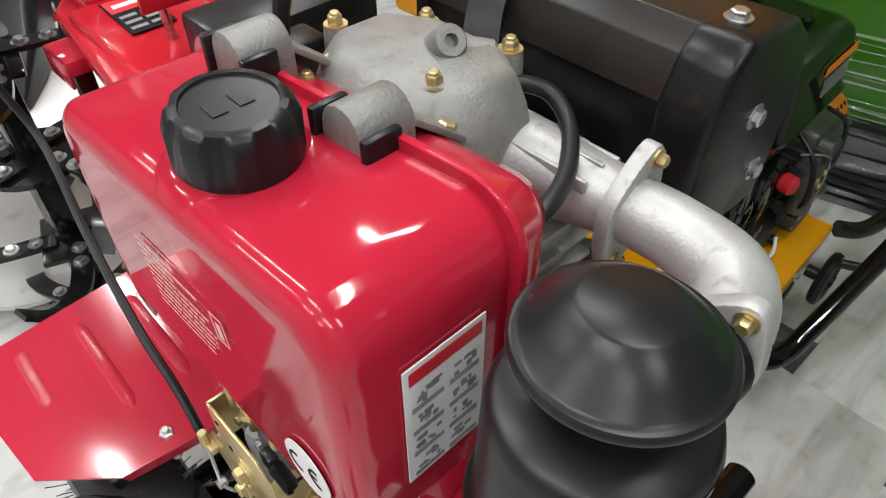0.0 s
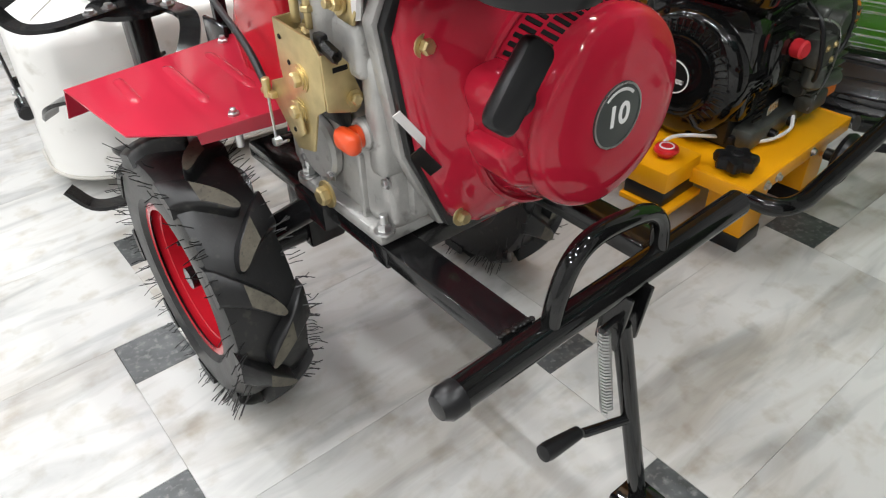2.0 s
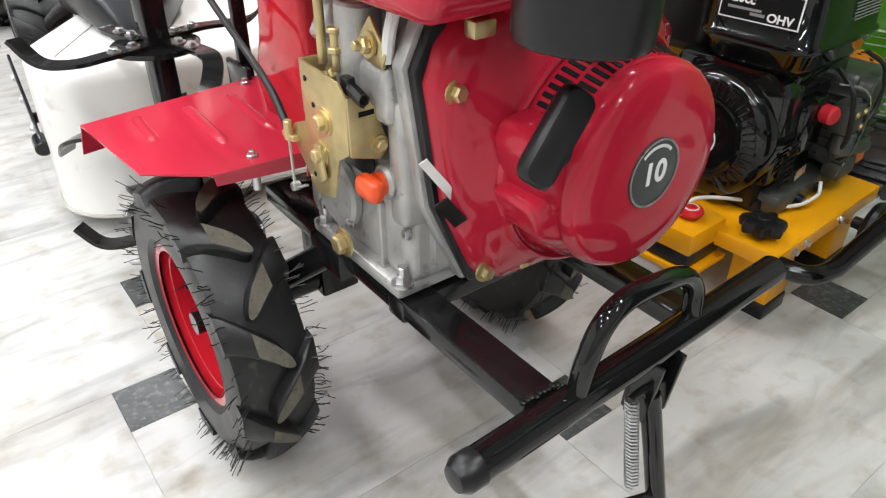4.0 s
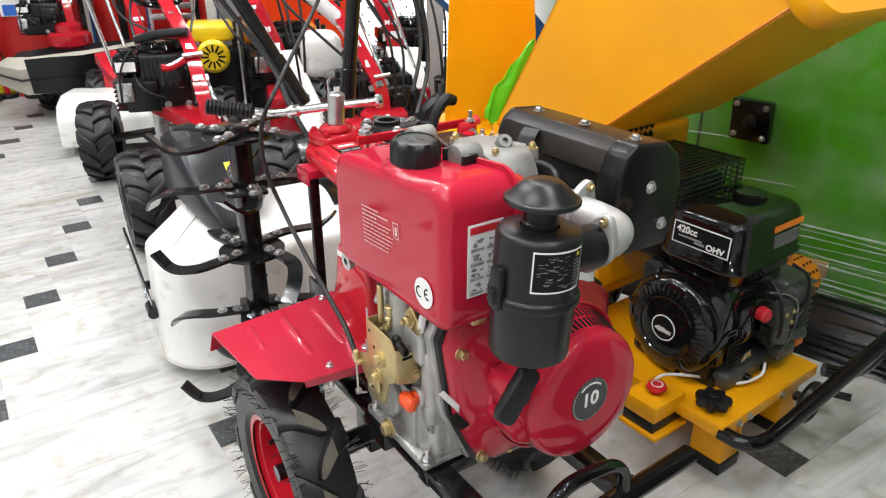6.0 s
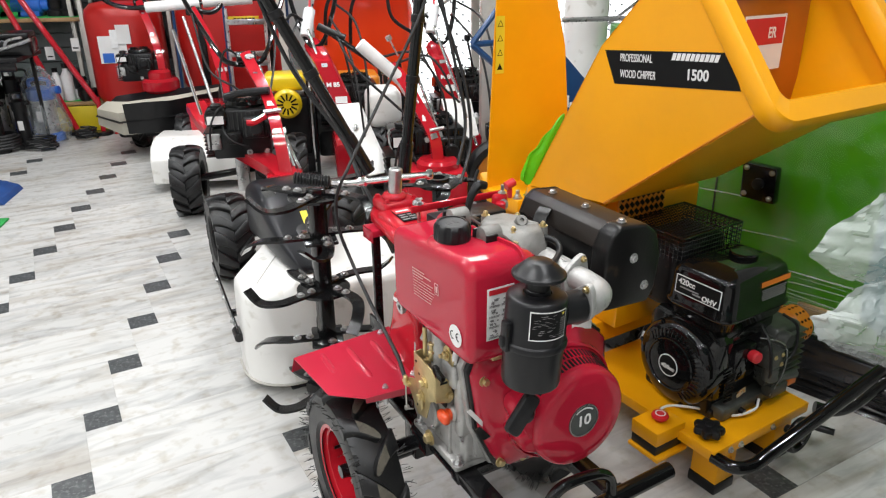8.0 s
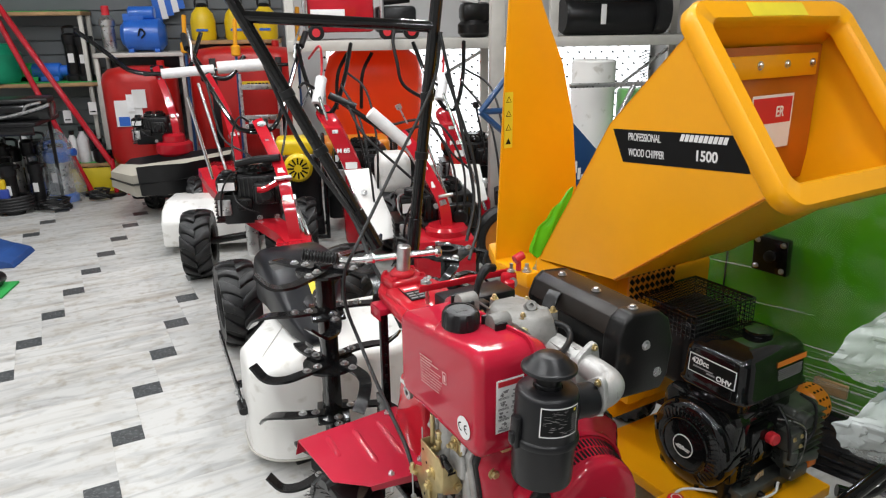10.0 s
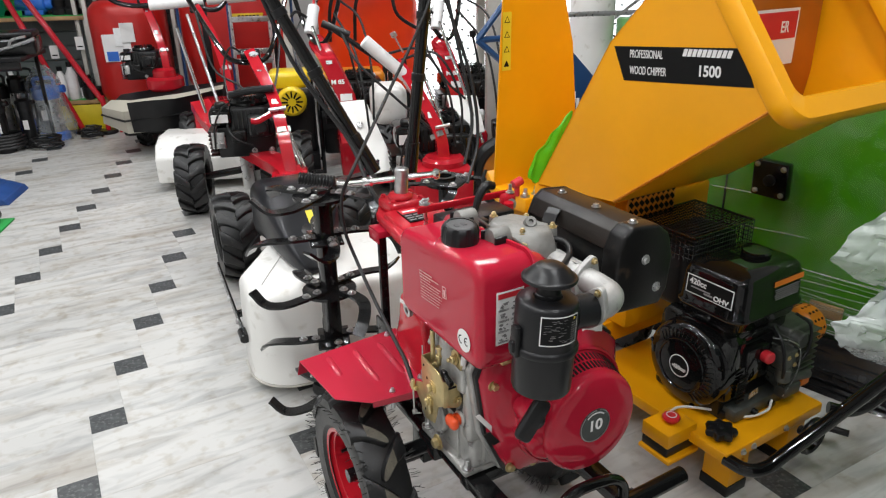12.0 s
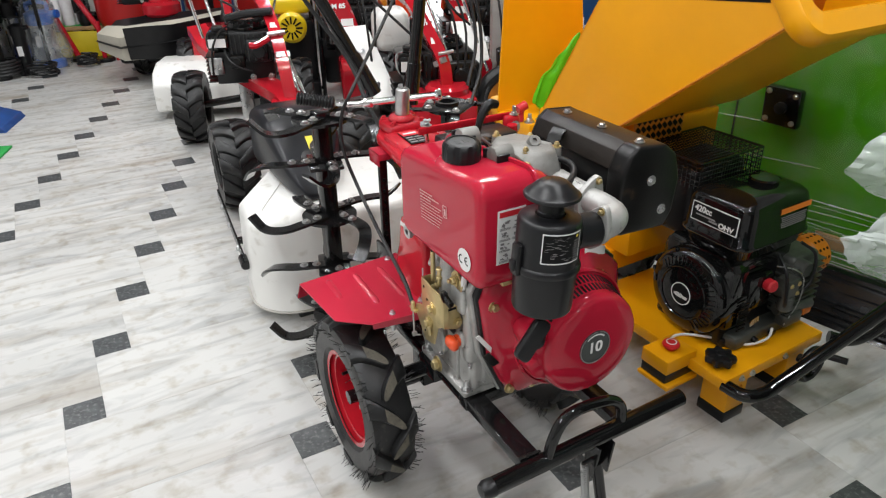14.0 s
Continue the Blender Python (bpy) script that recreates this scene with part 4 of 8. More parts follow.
def muffler():
    y0, y1 = -0.128, 0.14
    sec = [(0.112, 0.685), (0.104, 0.71), (0.107, 0.8), (0.12, 0.83), (0.138, 0.843), (0.198, 0.838), (0.226, 0.816), (0.24, 0.77), (0.234, 0.708), (0.218, 0.68)]
    inner = [(0.1725 + (x - 0.1725) * 0.93, 0.762 + (z - 0.762) * 0.93) for x, z in sec]
    body = part("muffler", prism(inner, y0 + 0.004, y1 - 0.004, "y", 0.006), DARKMET, tiller, "black box muffler with heat shield")
    part("top_shield", prism(sec[2:7] + inner[2:7][::-1], y0 + 0.03, y1 - 0.008, "y", 0.0015), BROWNED, body, "heat-browned black top shield")
    for ya, yb in ((y0, y0 + 0.042), (y1 - 0.012, y1)):
        part("end_cap", prism([(0.1725 + (x - 0.1725) * 1.02, 0.762 + (z - 0.762) * 1.02) for x, z in sec], ya, yb, "y", 0.007, 3), DARKMET, body)
    for y in (-0.103, -0.006, 0.095):
        part("shield_bolt", bolt((0.158, y, 0.8435), (0, 0, 1), 0.0062, 0.006), STEEL, body)
    for x, z in ((0.172, 0.778), (0.205, 0.717)):
        part("shield_bolt", bolt((x, y0 + 0.001, z), (0, -1, 0), 0.0065, 0.006), STEEL, body)
    part("shield_strap", tube([(0.115, 0.06, 0.828), (0.1, 0.055, 0.815), (0.085, 0.045, 0.79)], 0.01, flat=(0.014, 0.0025)), DARKMET, body)
    part("exhaust_pipe", tube([(0.07, 0.03, 0.73), (0.095, 0.04, 0.73), (0.12, 0.05, 0.73)], 0.022, 14), DARKMET, body)



muffler()


def chassis():
    rail = None
    for x in (-0.118, 0.093):
        r = part("frame_rail", box(x - 0.021, x + 0.021, -0.212, 0.3, 0.326, 0.35, 0.004), BLACK, tiller, "black steel frame rail")
    for y in (-0.03, 0.12):
        part("cross_member", box(-0.14, 0.115, y, y + 0.03, 0.322, 0.348, 0.003), BLACK, tiller)
    bar = part("front_bar", join(rod((-0.218, -0.226, 0.335), (0.232, -0.222, 0.345), 0.0165, 24, 0.002)), GLOSS, tiller, "black steel bumper tube")
    part("end_plug", lathe([(0, -0.006), (0.012, -0.004), (0.0172, 0.004), (0.0172, 0.02), (0, 0.02)], 20, frame_to((-0.224, -0.226, 0.335), (0.2, -0.226, 0.337))[0]), MATTE, bar, "dark rubber end plug")
    for x in (-0.185, 0.215):
        part("pin_hole", rod((x, -0.228, 0.352 + x * 0.022), (x, -0.228, 0.3535 + x * 0.022), 0.004, 10), INK, bar)
    part("guard_loop", tube([(-0.09, -0.226, 0.345), (-0.083, -0.226, 0.38), (-0.065, -0.225, 0.413), (-0.035, -0.224, 0.426), (0.02, -0.222, 0.42), (0.055, -0.22, 0.408), (0.076, -0.22, 0.385), (0.08, -0.222, 0.35)], 0.0105, 12), GLOSS, bar, "bent black tube loop")
    # weld beads
    rnd = random.Random(5)
    for x in (-0.118, 0.093):
        for k in range(9):
            part("weld_bead", lathe([(0, -0.003), (0.0035, -0.001), (0.0035, 0.001), (0, 0.003)], 6, Matrix.Translation((x - 0.02 + 0.005 * k, -0.209 + rnd.uniform(-0.001, 0.001), 0.351 + rnd.uniform(-0.001, 0.001)))), DARKMET, bar)
    stand = part("stand_bracket", join(prism([(-0.245, 0.33), (-0.21, 0.33), (-0.205, 0.255), (-0.235, 0.25)], 0.012, 0.017, "x", 0.001), prism([(-0.245, 0.33), (-0.21, 0.33), (-0.205, 0.255), (-0.235, 0.25)], 0.045, 0.05, "x", 0.001), box(0.012, 0.05, -0.214, -0.209, 0.25, 0.33, 0.001)), BLACK, tiller, "black stand bracket")
    part("stand_leg", join(rod((0.022, -0.23, 0.285), (0.042, -0.287, 0.0), 0.011, 14), box(0.015, 0.067, -0.32, -0.26, 0.0, 0.012, 0.003)), GLOSS, stand, "black tube stand leg")
    part("stand_pedal", rod((0.032, -0.26, 0.15), (-0.035, -0.242, 0.158), 0.006), BLACK, stand)
    part("pedal_rubber", lathe([(0, 0), (0.010, 0.003), (0.011, 0.01), (0.008, 0.06), (0, 0.06)], 14, frame_to((-0.1, -0.239, 0.172), (0.0, -0.24, 0.155))[0]), MATTE, stand)
    hel = [(-0.005 - k * 0.00003 + 0.0065 * math.cos(k * 0.9), -0.228 + 0.0065 * math.sin(k * 0.9) - k * 0.00013, 0.29 - k * 0.00057) for k in range(180)]
    part("return_spring", tube(hel, 0.0016, 5, 1, False), STEEL, stand, "bright coil spring")
    part("spring_pin", rod((-0.012, -0.23, 0.295), (0.02, -0.23, 0.298), 0.004), BLACK, stand)


chassis()


def running_gear():
    for s in (-1, 1):
        wheel(tiller, s * 0.243, 0.262, 0.203, 0.203, 0.1, s, 0.112, RED2, 9, True)
        part("axle_tube", join(rod((s * 0.06, 0.262, 0.203), (s * 0.24, 0.262, 0.203), 0.02, 14), box(min(s * 0.04, s * 0.1), max(s * 0.04, s * 0.1), 0.235, 0.29, 0.18, 0.35, 0.005)), BLACK, tiller)
        part("support_arm", join(rod((s * 0.13, 0.12, 0.338), (s * 0.215, 0.235, 0.235), 0.017, 16), box(min(s * 0.12, s * 0.15), max(s * 0.12, s * 0.15), 0.085, 0.155, 0.315, 0.352, 0.004)), BLACK, tiller, "black tube axle stay")
        # fender: a folded plate with pressed ribs
        def P(x, y, z):
            return (s * x, y, z)
        F = lambda x, y: P(x, y, 0.463 - 0.05 * (x - 0.1))
        top = [F(0.05, 0.235), F(0.146, 0.137), F(0.25, 0.153), F(0.309, 0.208), F(0.324, 0.385), F(0.085, 0.39)]
        if s > 0:
            top = top[::-1]
        bm = sheet(top, 0.002)
        def flip(q):
            return q if s < 0 else q[::-1]
        merge(bm, sheet(flip([F(0.324, 0.385), F(0.085, 0.39), P(0.085, 0.402, 0.43), P(0.328, 0.398, 0.412)]), 0.002))
        merge(bm, sheet(flip([F(0.146, 0.137), F(0.25, 0.153), P(0.247, 0.156, 0.442), P(0.15, 0.142, 0.442)]), 0.002))
        merge(bm, sheet(flip([F(0.05, 0.235), F(0.146, 0.137), P(0.148, 0.142, 0.43), P(0.055, 0.238, 0.43)]), 0.002))
        fen = part("fender", bm, FENDER, tiller, "red pressed steel fender with ribs", 30)
        for x, ya, yb in ((0.264, 0.272, 0.37), (0.204, 0.208, 0.364), (0.146, 0.204, 0.362)):
            rows = []
            for k in range(17):
                u = k / 16
                e = min(1, 4.2 * math.sqrt(max(0.0, 0.25 - abs(u - 0.5) * 0.5)) * 0.85 + 0.02) if 0.12 > min(u, 1 - u) else 1
                c = Vector(F(x + 0.004 * (1 - u), ya + (yb - ya) * u))
                rows.append([c + Vector((w * 0.0095 * e, 0, 0.0052 * e * h - 0.0006)) for w, h in ((-1, 0), (-0.72, 0.5), (-0.42, 0.9), (0, 1), (0.42, 0.9), (0.72, 0.5), (1, 0))])
            part("pressed_rib", skin(rows, False, False), FENDER, fen, angle=80)
        for x, y, z in ((0.2, 0.165, 0.457), (0.115, 0.372, 0.462), (0.13, 0.175, 0.4615), (0.075, 0.24, 0.464)):
            part("fender_bolt", join(bolt(P(x, y, z), (0, 0, 1), 0.007, 0.006), rod(P(x, y, z), P(x, y, z + 0.011), 0.0038)), STEEL, fen)
        part("stay_bolt", rod(P(0.2, 0.165, 0.42), P(0.2, 0.165, 0.455), 0.005), STEEL, fen)
        for x, y in ((0.285, 0.255), (0.3, 0.33), (0.235, 0.205)):
            q = F(x, y)
            part("fender_hole", rod(q, (q[0], q[1], q[2] + 0.0008), 0.003, 8), INK, fen)


running_gear()


def gearbox():
    gb = part("gearbox", join(prism([(0.18, 0.34), (0.18, 0.6), (0.25, 0.66), (0.36, 0.7), (0.5, 0.705), (0.52, 0.66), (0.5, 0.5), (0.42, 0.3), (0.34, 0.12), (0.22, 0.1)], 0.025, 0.105, "x", 0.016, 3),
                              box(-0.06, 0.1, 0.18, 0.21, 0.36, 0.66, 0.01), prism([(-0.095, 0.29), (0.06, 0.27), (0.085, 0.47), (0.07, 0.56), (-0.02, 0.585), (-0.07, 0.5)], 0.695, 0.722, "z", 0.007, 3)), RED2, tiller, "red cast gearbox")
    part("top_casting", join(box(-0.05, 0.045, 0.455, 0.535, 0.718, 0.748, 0.01, 3), rod((-0.008, 0.492, 0.745), (-0.008, 0.492, 0.762), 0.03, 24, 0.006), prism([(0.3, 0.722), (0.46, 0.735), (0.46, 0.7), (0.3, 0.7)], -0.07, 0.05, "x", 0.006)), RED2, gb, angle=50)
    for x, y in ((-0.038, 0.468), (0.033, 0.468), (-0.038, 0.523), (0.033, 0.523)):
        part("casting_bolt", bolt((x, y, 0.748), (0, 0, 1), 0.006, 0.006), RED2, gb)
    part("shift_post", rod((-0.006, 0.492, 0.76), (-0.002, 0.49, 0.822), 0.0165, 24, 0.003), STEEL, gb, "bright machined shift post")
    lev = part("shift_lever", join(tube([(-0.135, 0.57, 0.788), (-0.11, 0.556, 0.785), (-0.08, 0.538, 0.786), (-0.03, 0.51, 0.793), (0.07, 0.452, 0.805)], 0.008, 12, 4), lathe([(0, 0), (0.0115, 0), (0.0125, 0.004), (0.0125, 0.02), (0.0105, 0.024), (0, 0.024)], 14, frame_to((-0.082, 0.54, 0.786), (-0.03, 0.51, 0.793))[0]), lathe([(0, 0), (0.012, 0.002), (0.014, 0.008), (0.011, 0.016), (0, 0.018)], 12, frame_to((0.062, 0.457, 0.804), (0.1, 0.435, 0.808))[0])), CHROME, gb, "chrome shift lever")
    prof = [(0, 0)]
    for k in range(12):
        prof += [(0.012, 0.002 + k * 0.0072), (0.015, 0.004 + k * 0.0072), (0.015, 0.0065 + k * 0.0072), (0.012, 0.0082 + k * 0.0072)]
    prof += [(0, 0.09)]
    part("lever_grip", lathe(prof, 16, frame_to((-0.215, 0.615, 0.8), (-0.13, 0.567, 0.787))[0]), MATTE, lev, "black ribbed rubber grip")
    pm = plane_at((-0.019, 0.409, 0.7325), (1, 0.0, 0), (0, 1, 0.081))
    pl = part("gear_plate", card(0.046, 0.07, pm, 0.0012), INK, gb, "black gear chart plate")
    part("plate_band", card(0.043, 0.025, pm @ pose(0, 0, 0.0014), 0.0004, 0, 0.021), REDINK, pl)
    part("band_print", card(0.032, 0.007, pm @ pose(0, 0, 0.002), 0.0003, 0, 0.02), PAPER, pl)
    bm = bmesh.new()
    for r in range(3):
        for c in range(2):
            merge(bm, card(0.017, 0.005, pm @ pose(0, 0, 0.0014), 0.0004, -0.0105 + c * 0.021, -0.002 - r * 0.012))
    tagged(part("plate_print", bm, GREYINK, pl), kind="stuff")
    part("top_bolt", join(rod((-0.012, 0.352, 0.71), (-0.02, 0.348, 0.79), 0.0045, 10), bolt((-0.018, 0.348, 0.776), (0, 0, 1), 0.0085, 0.007), rod((-0.03, 0.35, 0.782), (-0.008, 0.346, 0.788), 0.0035, 8)), STEEL, gb)
    part("control_rail", sheet([(-0.04, 0.338, 0.76), (0.2, 0.326, 0.764), (0.2, 0.324, 0.779), (-0.04, 0.336, 0.776)], 0.006, 0.001), RED2, gb, "red flat control bar")
    part("rail_end", join(box(0.158, 0.196, 0.3, 0.324, 0.735, 0.778, 0.01, 3), rod((0.165, 0.29, 0.735), (0.165, 0.29, 0.765), 0.012, 12, 0.002)), RED2, gb)
    part("rail_bolt", bolt((0.178, 0.298, 0.755), (0, -1, 0.2), 0.0085, 0.009), STEEL, gb)
    part("rail_stud", join(bolt((0.184, 0.312, 0.778), (0, 0, 1), 0.007, 0.006), rod((0.184, 0.312, 0.778), (0.184, 0.312, 0.798), 0.004)), STEEL, gb)
    part("control_box", box(-0.02, 0.145, 0.235, 0.31, 0.7, 0.768, 0.006), MATTE, gb, "flat black control box")
    # side bracket with an upright perforated bar
    part("side_bracket", join(box(-0.097, -0.03, 0.432, 0.486, 0.694, 0.698, 0.0015), box(-0.097, -0.0935, 0.432, 0.486, 0.668, 0.698, 0.0015), box(-0.097, -0.03, 0.43, 0.434, 0.682, 0.698, 0.0015)), RED, gb, "red folded bracket")
    up = part("perforated_bar", box(-0.087, -0.067, 0.452, 0.464, 0.33, 0.694, 0.002), BLACK, gb, "black drilled depth bar")
    for k in range(8):
        part("bar_hole", rod((-0.077, 0.4518, 0.43 + 0.028 * k), (-0.077, 0.4512, 0.43 + 0.028 * k), 0.0045, 10), INK, up)
    part("hitch", join(box(-0.11, 0.03, 0.42, 0.5, 0.35, 0.39, 0.006), box(-0.11, -0.03, 0.36, 0.42, 0.4, 0.44, 0.006), rod((-0.11, 0.38, 0.42), (-0.14, 0.38, 0.43), 0.012), box(-0.108, -0.1, 0.38, 0.45, 0.4, 0.48, 0.003)), BLACK, gb)
    part("hitch_bolt", join(bolt((-0.085, 0.37, 0.442), (0, 0, 1), 0.01, 0.01), rod((-0.085, 0.37, 0.44), (-0.085, 0.37, 0.462), 0.005)), STEEL, gb)
    bs = part("belt_shroud", prism([(0.155, 0.45), (0.155, 0.652), (0.21, 0.652), (0.262, 0.625), (0.275, 0.56), (0.3, 0.5), (0.26, 0.42)], -0.13, 0.0, "x", 0.01, 3), RED2, gb, "red lower belt shroud")
    part("shroud_sticker", card(0.036, 0.009, plane_at((-0.1305, 0.238, 0.612), (0, -1, 0.0), (0, 0, 1)), 0.001), PAPER, bs)


gearbox()
W = TM.inverted()
def handlebars():
    l0, l1 = W @ Vector((0.085, 1.27, 0.76)), W @ Vector((-0.275, 1.33, 1.47))
    r0, r1 = W @ Vector((0.18, 1.3, 0.72)), W @ Vector((0.275, 1.33, 1.47))
    hb = part("handlebar", join(rod(l0, l1, 0.0155, 18), rod(r0, r1, 0.0155, 18)), GLOSS, tiller, "raised black tube handlebar")
    part("cross_tube", rod(l0.lerp(l1, 0.82), r0.lerp(r1, 0.79), 0.0145, 14), GLOSS, hb)
    for a, b in ((l0, l1), (r0, r1)):
        for f in (0.35, 0.55):
            p = a.lerp(b, f)
            q = a.lerp(b, f + 0.025)
            part("cable_tie", rod(p, q, 0.0185, 14), MATTE, hb)
    # sleeve joints
    part("sleeve", rod(l0, l0.lerp(l1, 0.14), 0.0185, 18), BLACK, hb)
    part("sleeve", rod(r0, r0.lerp(r1, 0.14), 0.0185, 18), BLACK, hb)


handlebars()
def wpts(*ps):
    return [W @ Vector(p) for p in ps]


for pts, r in ((((0.27, 1.31, 1.3), (0.24, 1.28, 1.17), (0.12, 1.2, 0.97), (0.02, 1.05, 0.84), (-0.012, 1.04, 0.775), (-0.013, 1.03, 0.7), (0.012, 1.0, 0.62), (0.036, 0.86, 0.59), (0.058, 0.75, 0.566), (0.075, 0.69, 0.54), (0.0838, 0.6515, 0.512)), 0.0042),
               (((-0.2, 1.33, 1.33), (-0.1, 1.3, 1.05), (0.02, 1.24, 0.86), (0.06, 1.15, 0.76), (0.12, 1.05, 0.66), (0.16, 0.98, 0.6)), 0.0055),
               (((0.265, 1.3, 1.3), (0.31, 1.24, 1.05), (0.33, 1.2, 0.9), (0.3, 1.15, 0.8)), 0.0045),
               (((0.28, 1.3, 1.2), (0.335, 1.24, 1.0), (0.345, 1.2, 0.85), (0.3, 1.12, 0.76)), 0.0045)):
    part("control_cable", tube(wpts(*pts), r, 8, 8), HOSE, tiller)

# ---- yellow wood chipper ----
CM = pose(0.95, 0.85, 0, 0, 0, 21)
chipper = thing("wood_chipper", CM, "yellow wood chipper with black petrol engine", "wood chipper")


def chipper_base():
    base = part("base_plate", box(-0.15, 0.235, -0.092, 0.4, 0.153, 0.16, 0.002), YELLOW, chipper, "yellow folded steel base")
    for e in ((-0.152, 0.237, -0.096, -0.09, 0.132, 0.161), (-0.153, -0.147, -0.092, 0.4, 0.132, 0.161), (0.232, 0.238, -0.092, 0.4, 0.132, 0.161)):
        part("folded_edge", box(*e, 0.002), YELLOW, base)
    for e in ((-0.2, -0.15, 0.4, 0.95, 0.22, 0.27), (0.2, 0.25, 0.4, 0.95, 0.22, 0.27), (-0.15, 0.2, 0.4, 0.46, 0.2, 0.27)):
        part("frame_tube", box(*e, 0.004), YELLOW, chipper)
    for x, y in ((-0.108, -0.082), (0.125, -0.082)):
        leg = part("leg", join(box(x, x + 0.072, y, y + 0.078, 0.03, 0.153, 0.003)), YELLOW, chipper, "yellow box leg")
        part("rubber_foot", box(x - 0.003, x + 0.075, y - 0.003, y + 0.081, 0, 0.032, 0.004), MATTE, leg)
        part("leg_screw", bolt((x + 0.045, y - 0.001, 0.1), (0, -1, 0), 0.004, 0.003), ORANGE, leg)
    sw = part("switch_box", join(box(-0.235, -0.13, 0.012, 0.098, 0.14, 0.18, 0.003)), YELLOW, chipper, "yellow switch box")
    part("switch_base", box(-0.233, -0.132, 0.014, 0.096, 0.112, 0.14, 0.003), MATTE, sw)
    part("switch_guard", box(-0.24, -0.128, 0.0, 0.1, 0.1, 0.112, 0.003), YELLOW, sw)
    part("stop_button", lathe([(0, 0), (0.014, 0), (0.014, 0.006), (0.021, 0.008), (0.0225, 0.012), (0.02, 0.017), (0.008, 0.0195), (0, 0.0195)], 28, Matrix.Translation((-0.18, 0.055, 0.18))), mat("stop_red", (0.62, 0.015, 0.02), 0.3, coat=0.3), sw, "red stop button")
    part("button_arrows", join(*[lathe([(0.0105, 0.0196), (0.0135, 0.0194), (0.0135, 0.0186), (0.0105, 0.019)], 24, Matrix.Translation((-0.18, 0.055, 0.18)))]), PAPER, sw)
    part("lead", tube([(-0.16, 0.085, 0.166), (-0.13, 0.075, 0.19), (-0.06, 0.03, 0.182), (0.0, -0.03, 0.172), (0.06, -0.05, 0.18), (0.09, -0.04, 0.195)], 0.0035, 8), PAPER, chipper, "pale grey lead")
    def knob(x, y, z):
        n = 48
        rows = []
        for h, f in ((0, 0.7), (0.004, 0.95), (0.014, 1), (0.022, 0.92), (0.025, 0.7)):
            rows.append([(x + 0.04 * f * (1 + 0.14 * math.cos(7 * 2 * math.pi * k / n)) * 0.88 * math.cos(2 * math.pi * k / n), y + 0.04 * f * (1 + 0.14 * math.cos(7 * 2 * math.pi * k / n)) * 0.88 * math.sin(2 * math.pi * k / n), z + h) for k in range(n)])
        kb = part("clamp_knob", skin(rows), MATTE, chipper, "black lobed clamp knob")
        part("knob_stem", rod((x, y, z - 0.01), (x, y, z + 0.001), 0.014, 14), MATTE, kb)
        part("knob_insert", lathe([(0, 0), (0.011, 0), (0.009, 0.003), (0, 0.003)], 14, Matrix.Translation((x, y, z + 0.0245))), MATTE, kb)
    knob(-0.108, -0.04, 0.168)
    knob(0.205, 0.02, 0.185)
    # hand wheel on the front edge
    hw = part("hand_wheel", skin([[Vector((0.14 + (0.044 + 0.009 * math.cos(b)) * math.cos(a), -0.135 + 0.011 * math.sin(b), 0.12 + (0.044 + 0.009 * math.cos(b)) * math.sin(a))) for a in [2 * math.pi * k / 28 for k in range(28)]] for b in [2 * math.pi * j / 8 for j in range(9)]], True, False), MATTE, chipper, "black hand wheel")
    part("wheel_spoke", join(box(0.095, 0.185, -0.14, -0.13, 0.112, 0.128, 0.002), rod((0.14, -0.15, 0.12), (0.14, -0.1, 0.12), 0.012)), MATTE, hw)
    part("wheel_crank", rod((0.165, -0.14, 0.145), (0.185, -0.2, 0.15), 0.009), MATTE, hw)
    for x in (-0.09, -0.05, 0.08):
        part("front_bolt", bolt((x, -0.096, 0.146), (0, -1, 0), 0.006, 0.007), STEEL, base)
    # push handles
    part("handle_tube", tube([(-0.143, -0.085, 0.142), (-0.131, -0.135, 0.138), (-0.09, -0.158, 0.14), (-0.03, -0.17, 0.165), (0.25, -0.222, 0.3), (0.6, -0.29, 0.47)], 0.0165, 14, 6), GLOSS, chipper, "black handle tube")
    part("handle_tube", tube([(0.262, -0.1, 0.14), (0.29, -0.13, 0.135), (0.33, -0.15, 0.14), (0.38, -0.165, 0.165), (0.55, -0.2, 0.25), (0.8, -0.24, 0.37)], 0.0165, 14, 6), GLOSS, chipper, "black handle tube")
    for x in (-0.16, 0.22):
        wheel(chipper, x, 0.62, 0.13, 0.13, 0.07, -1, 0.07, ORANGE, 14)


chipper_base()


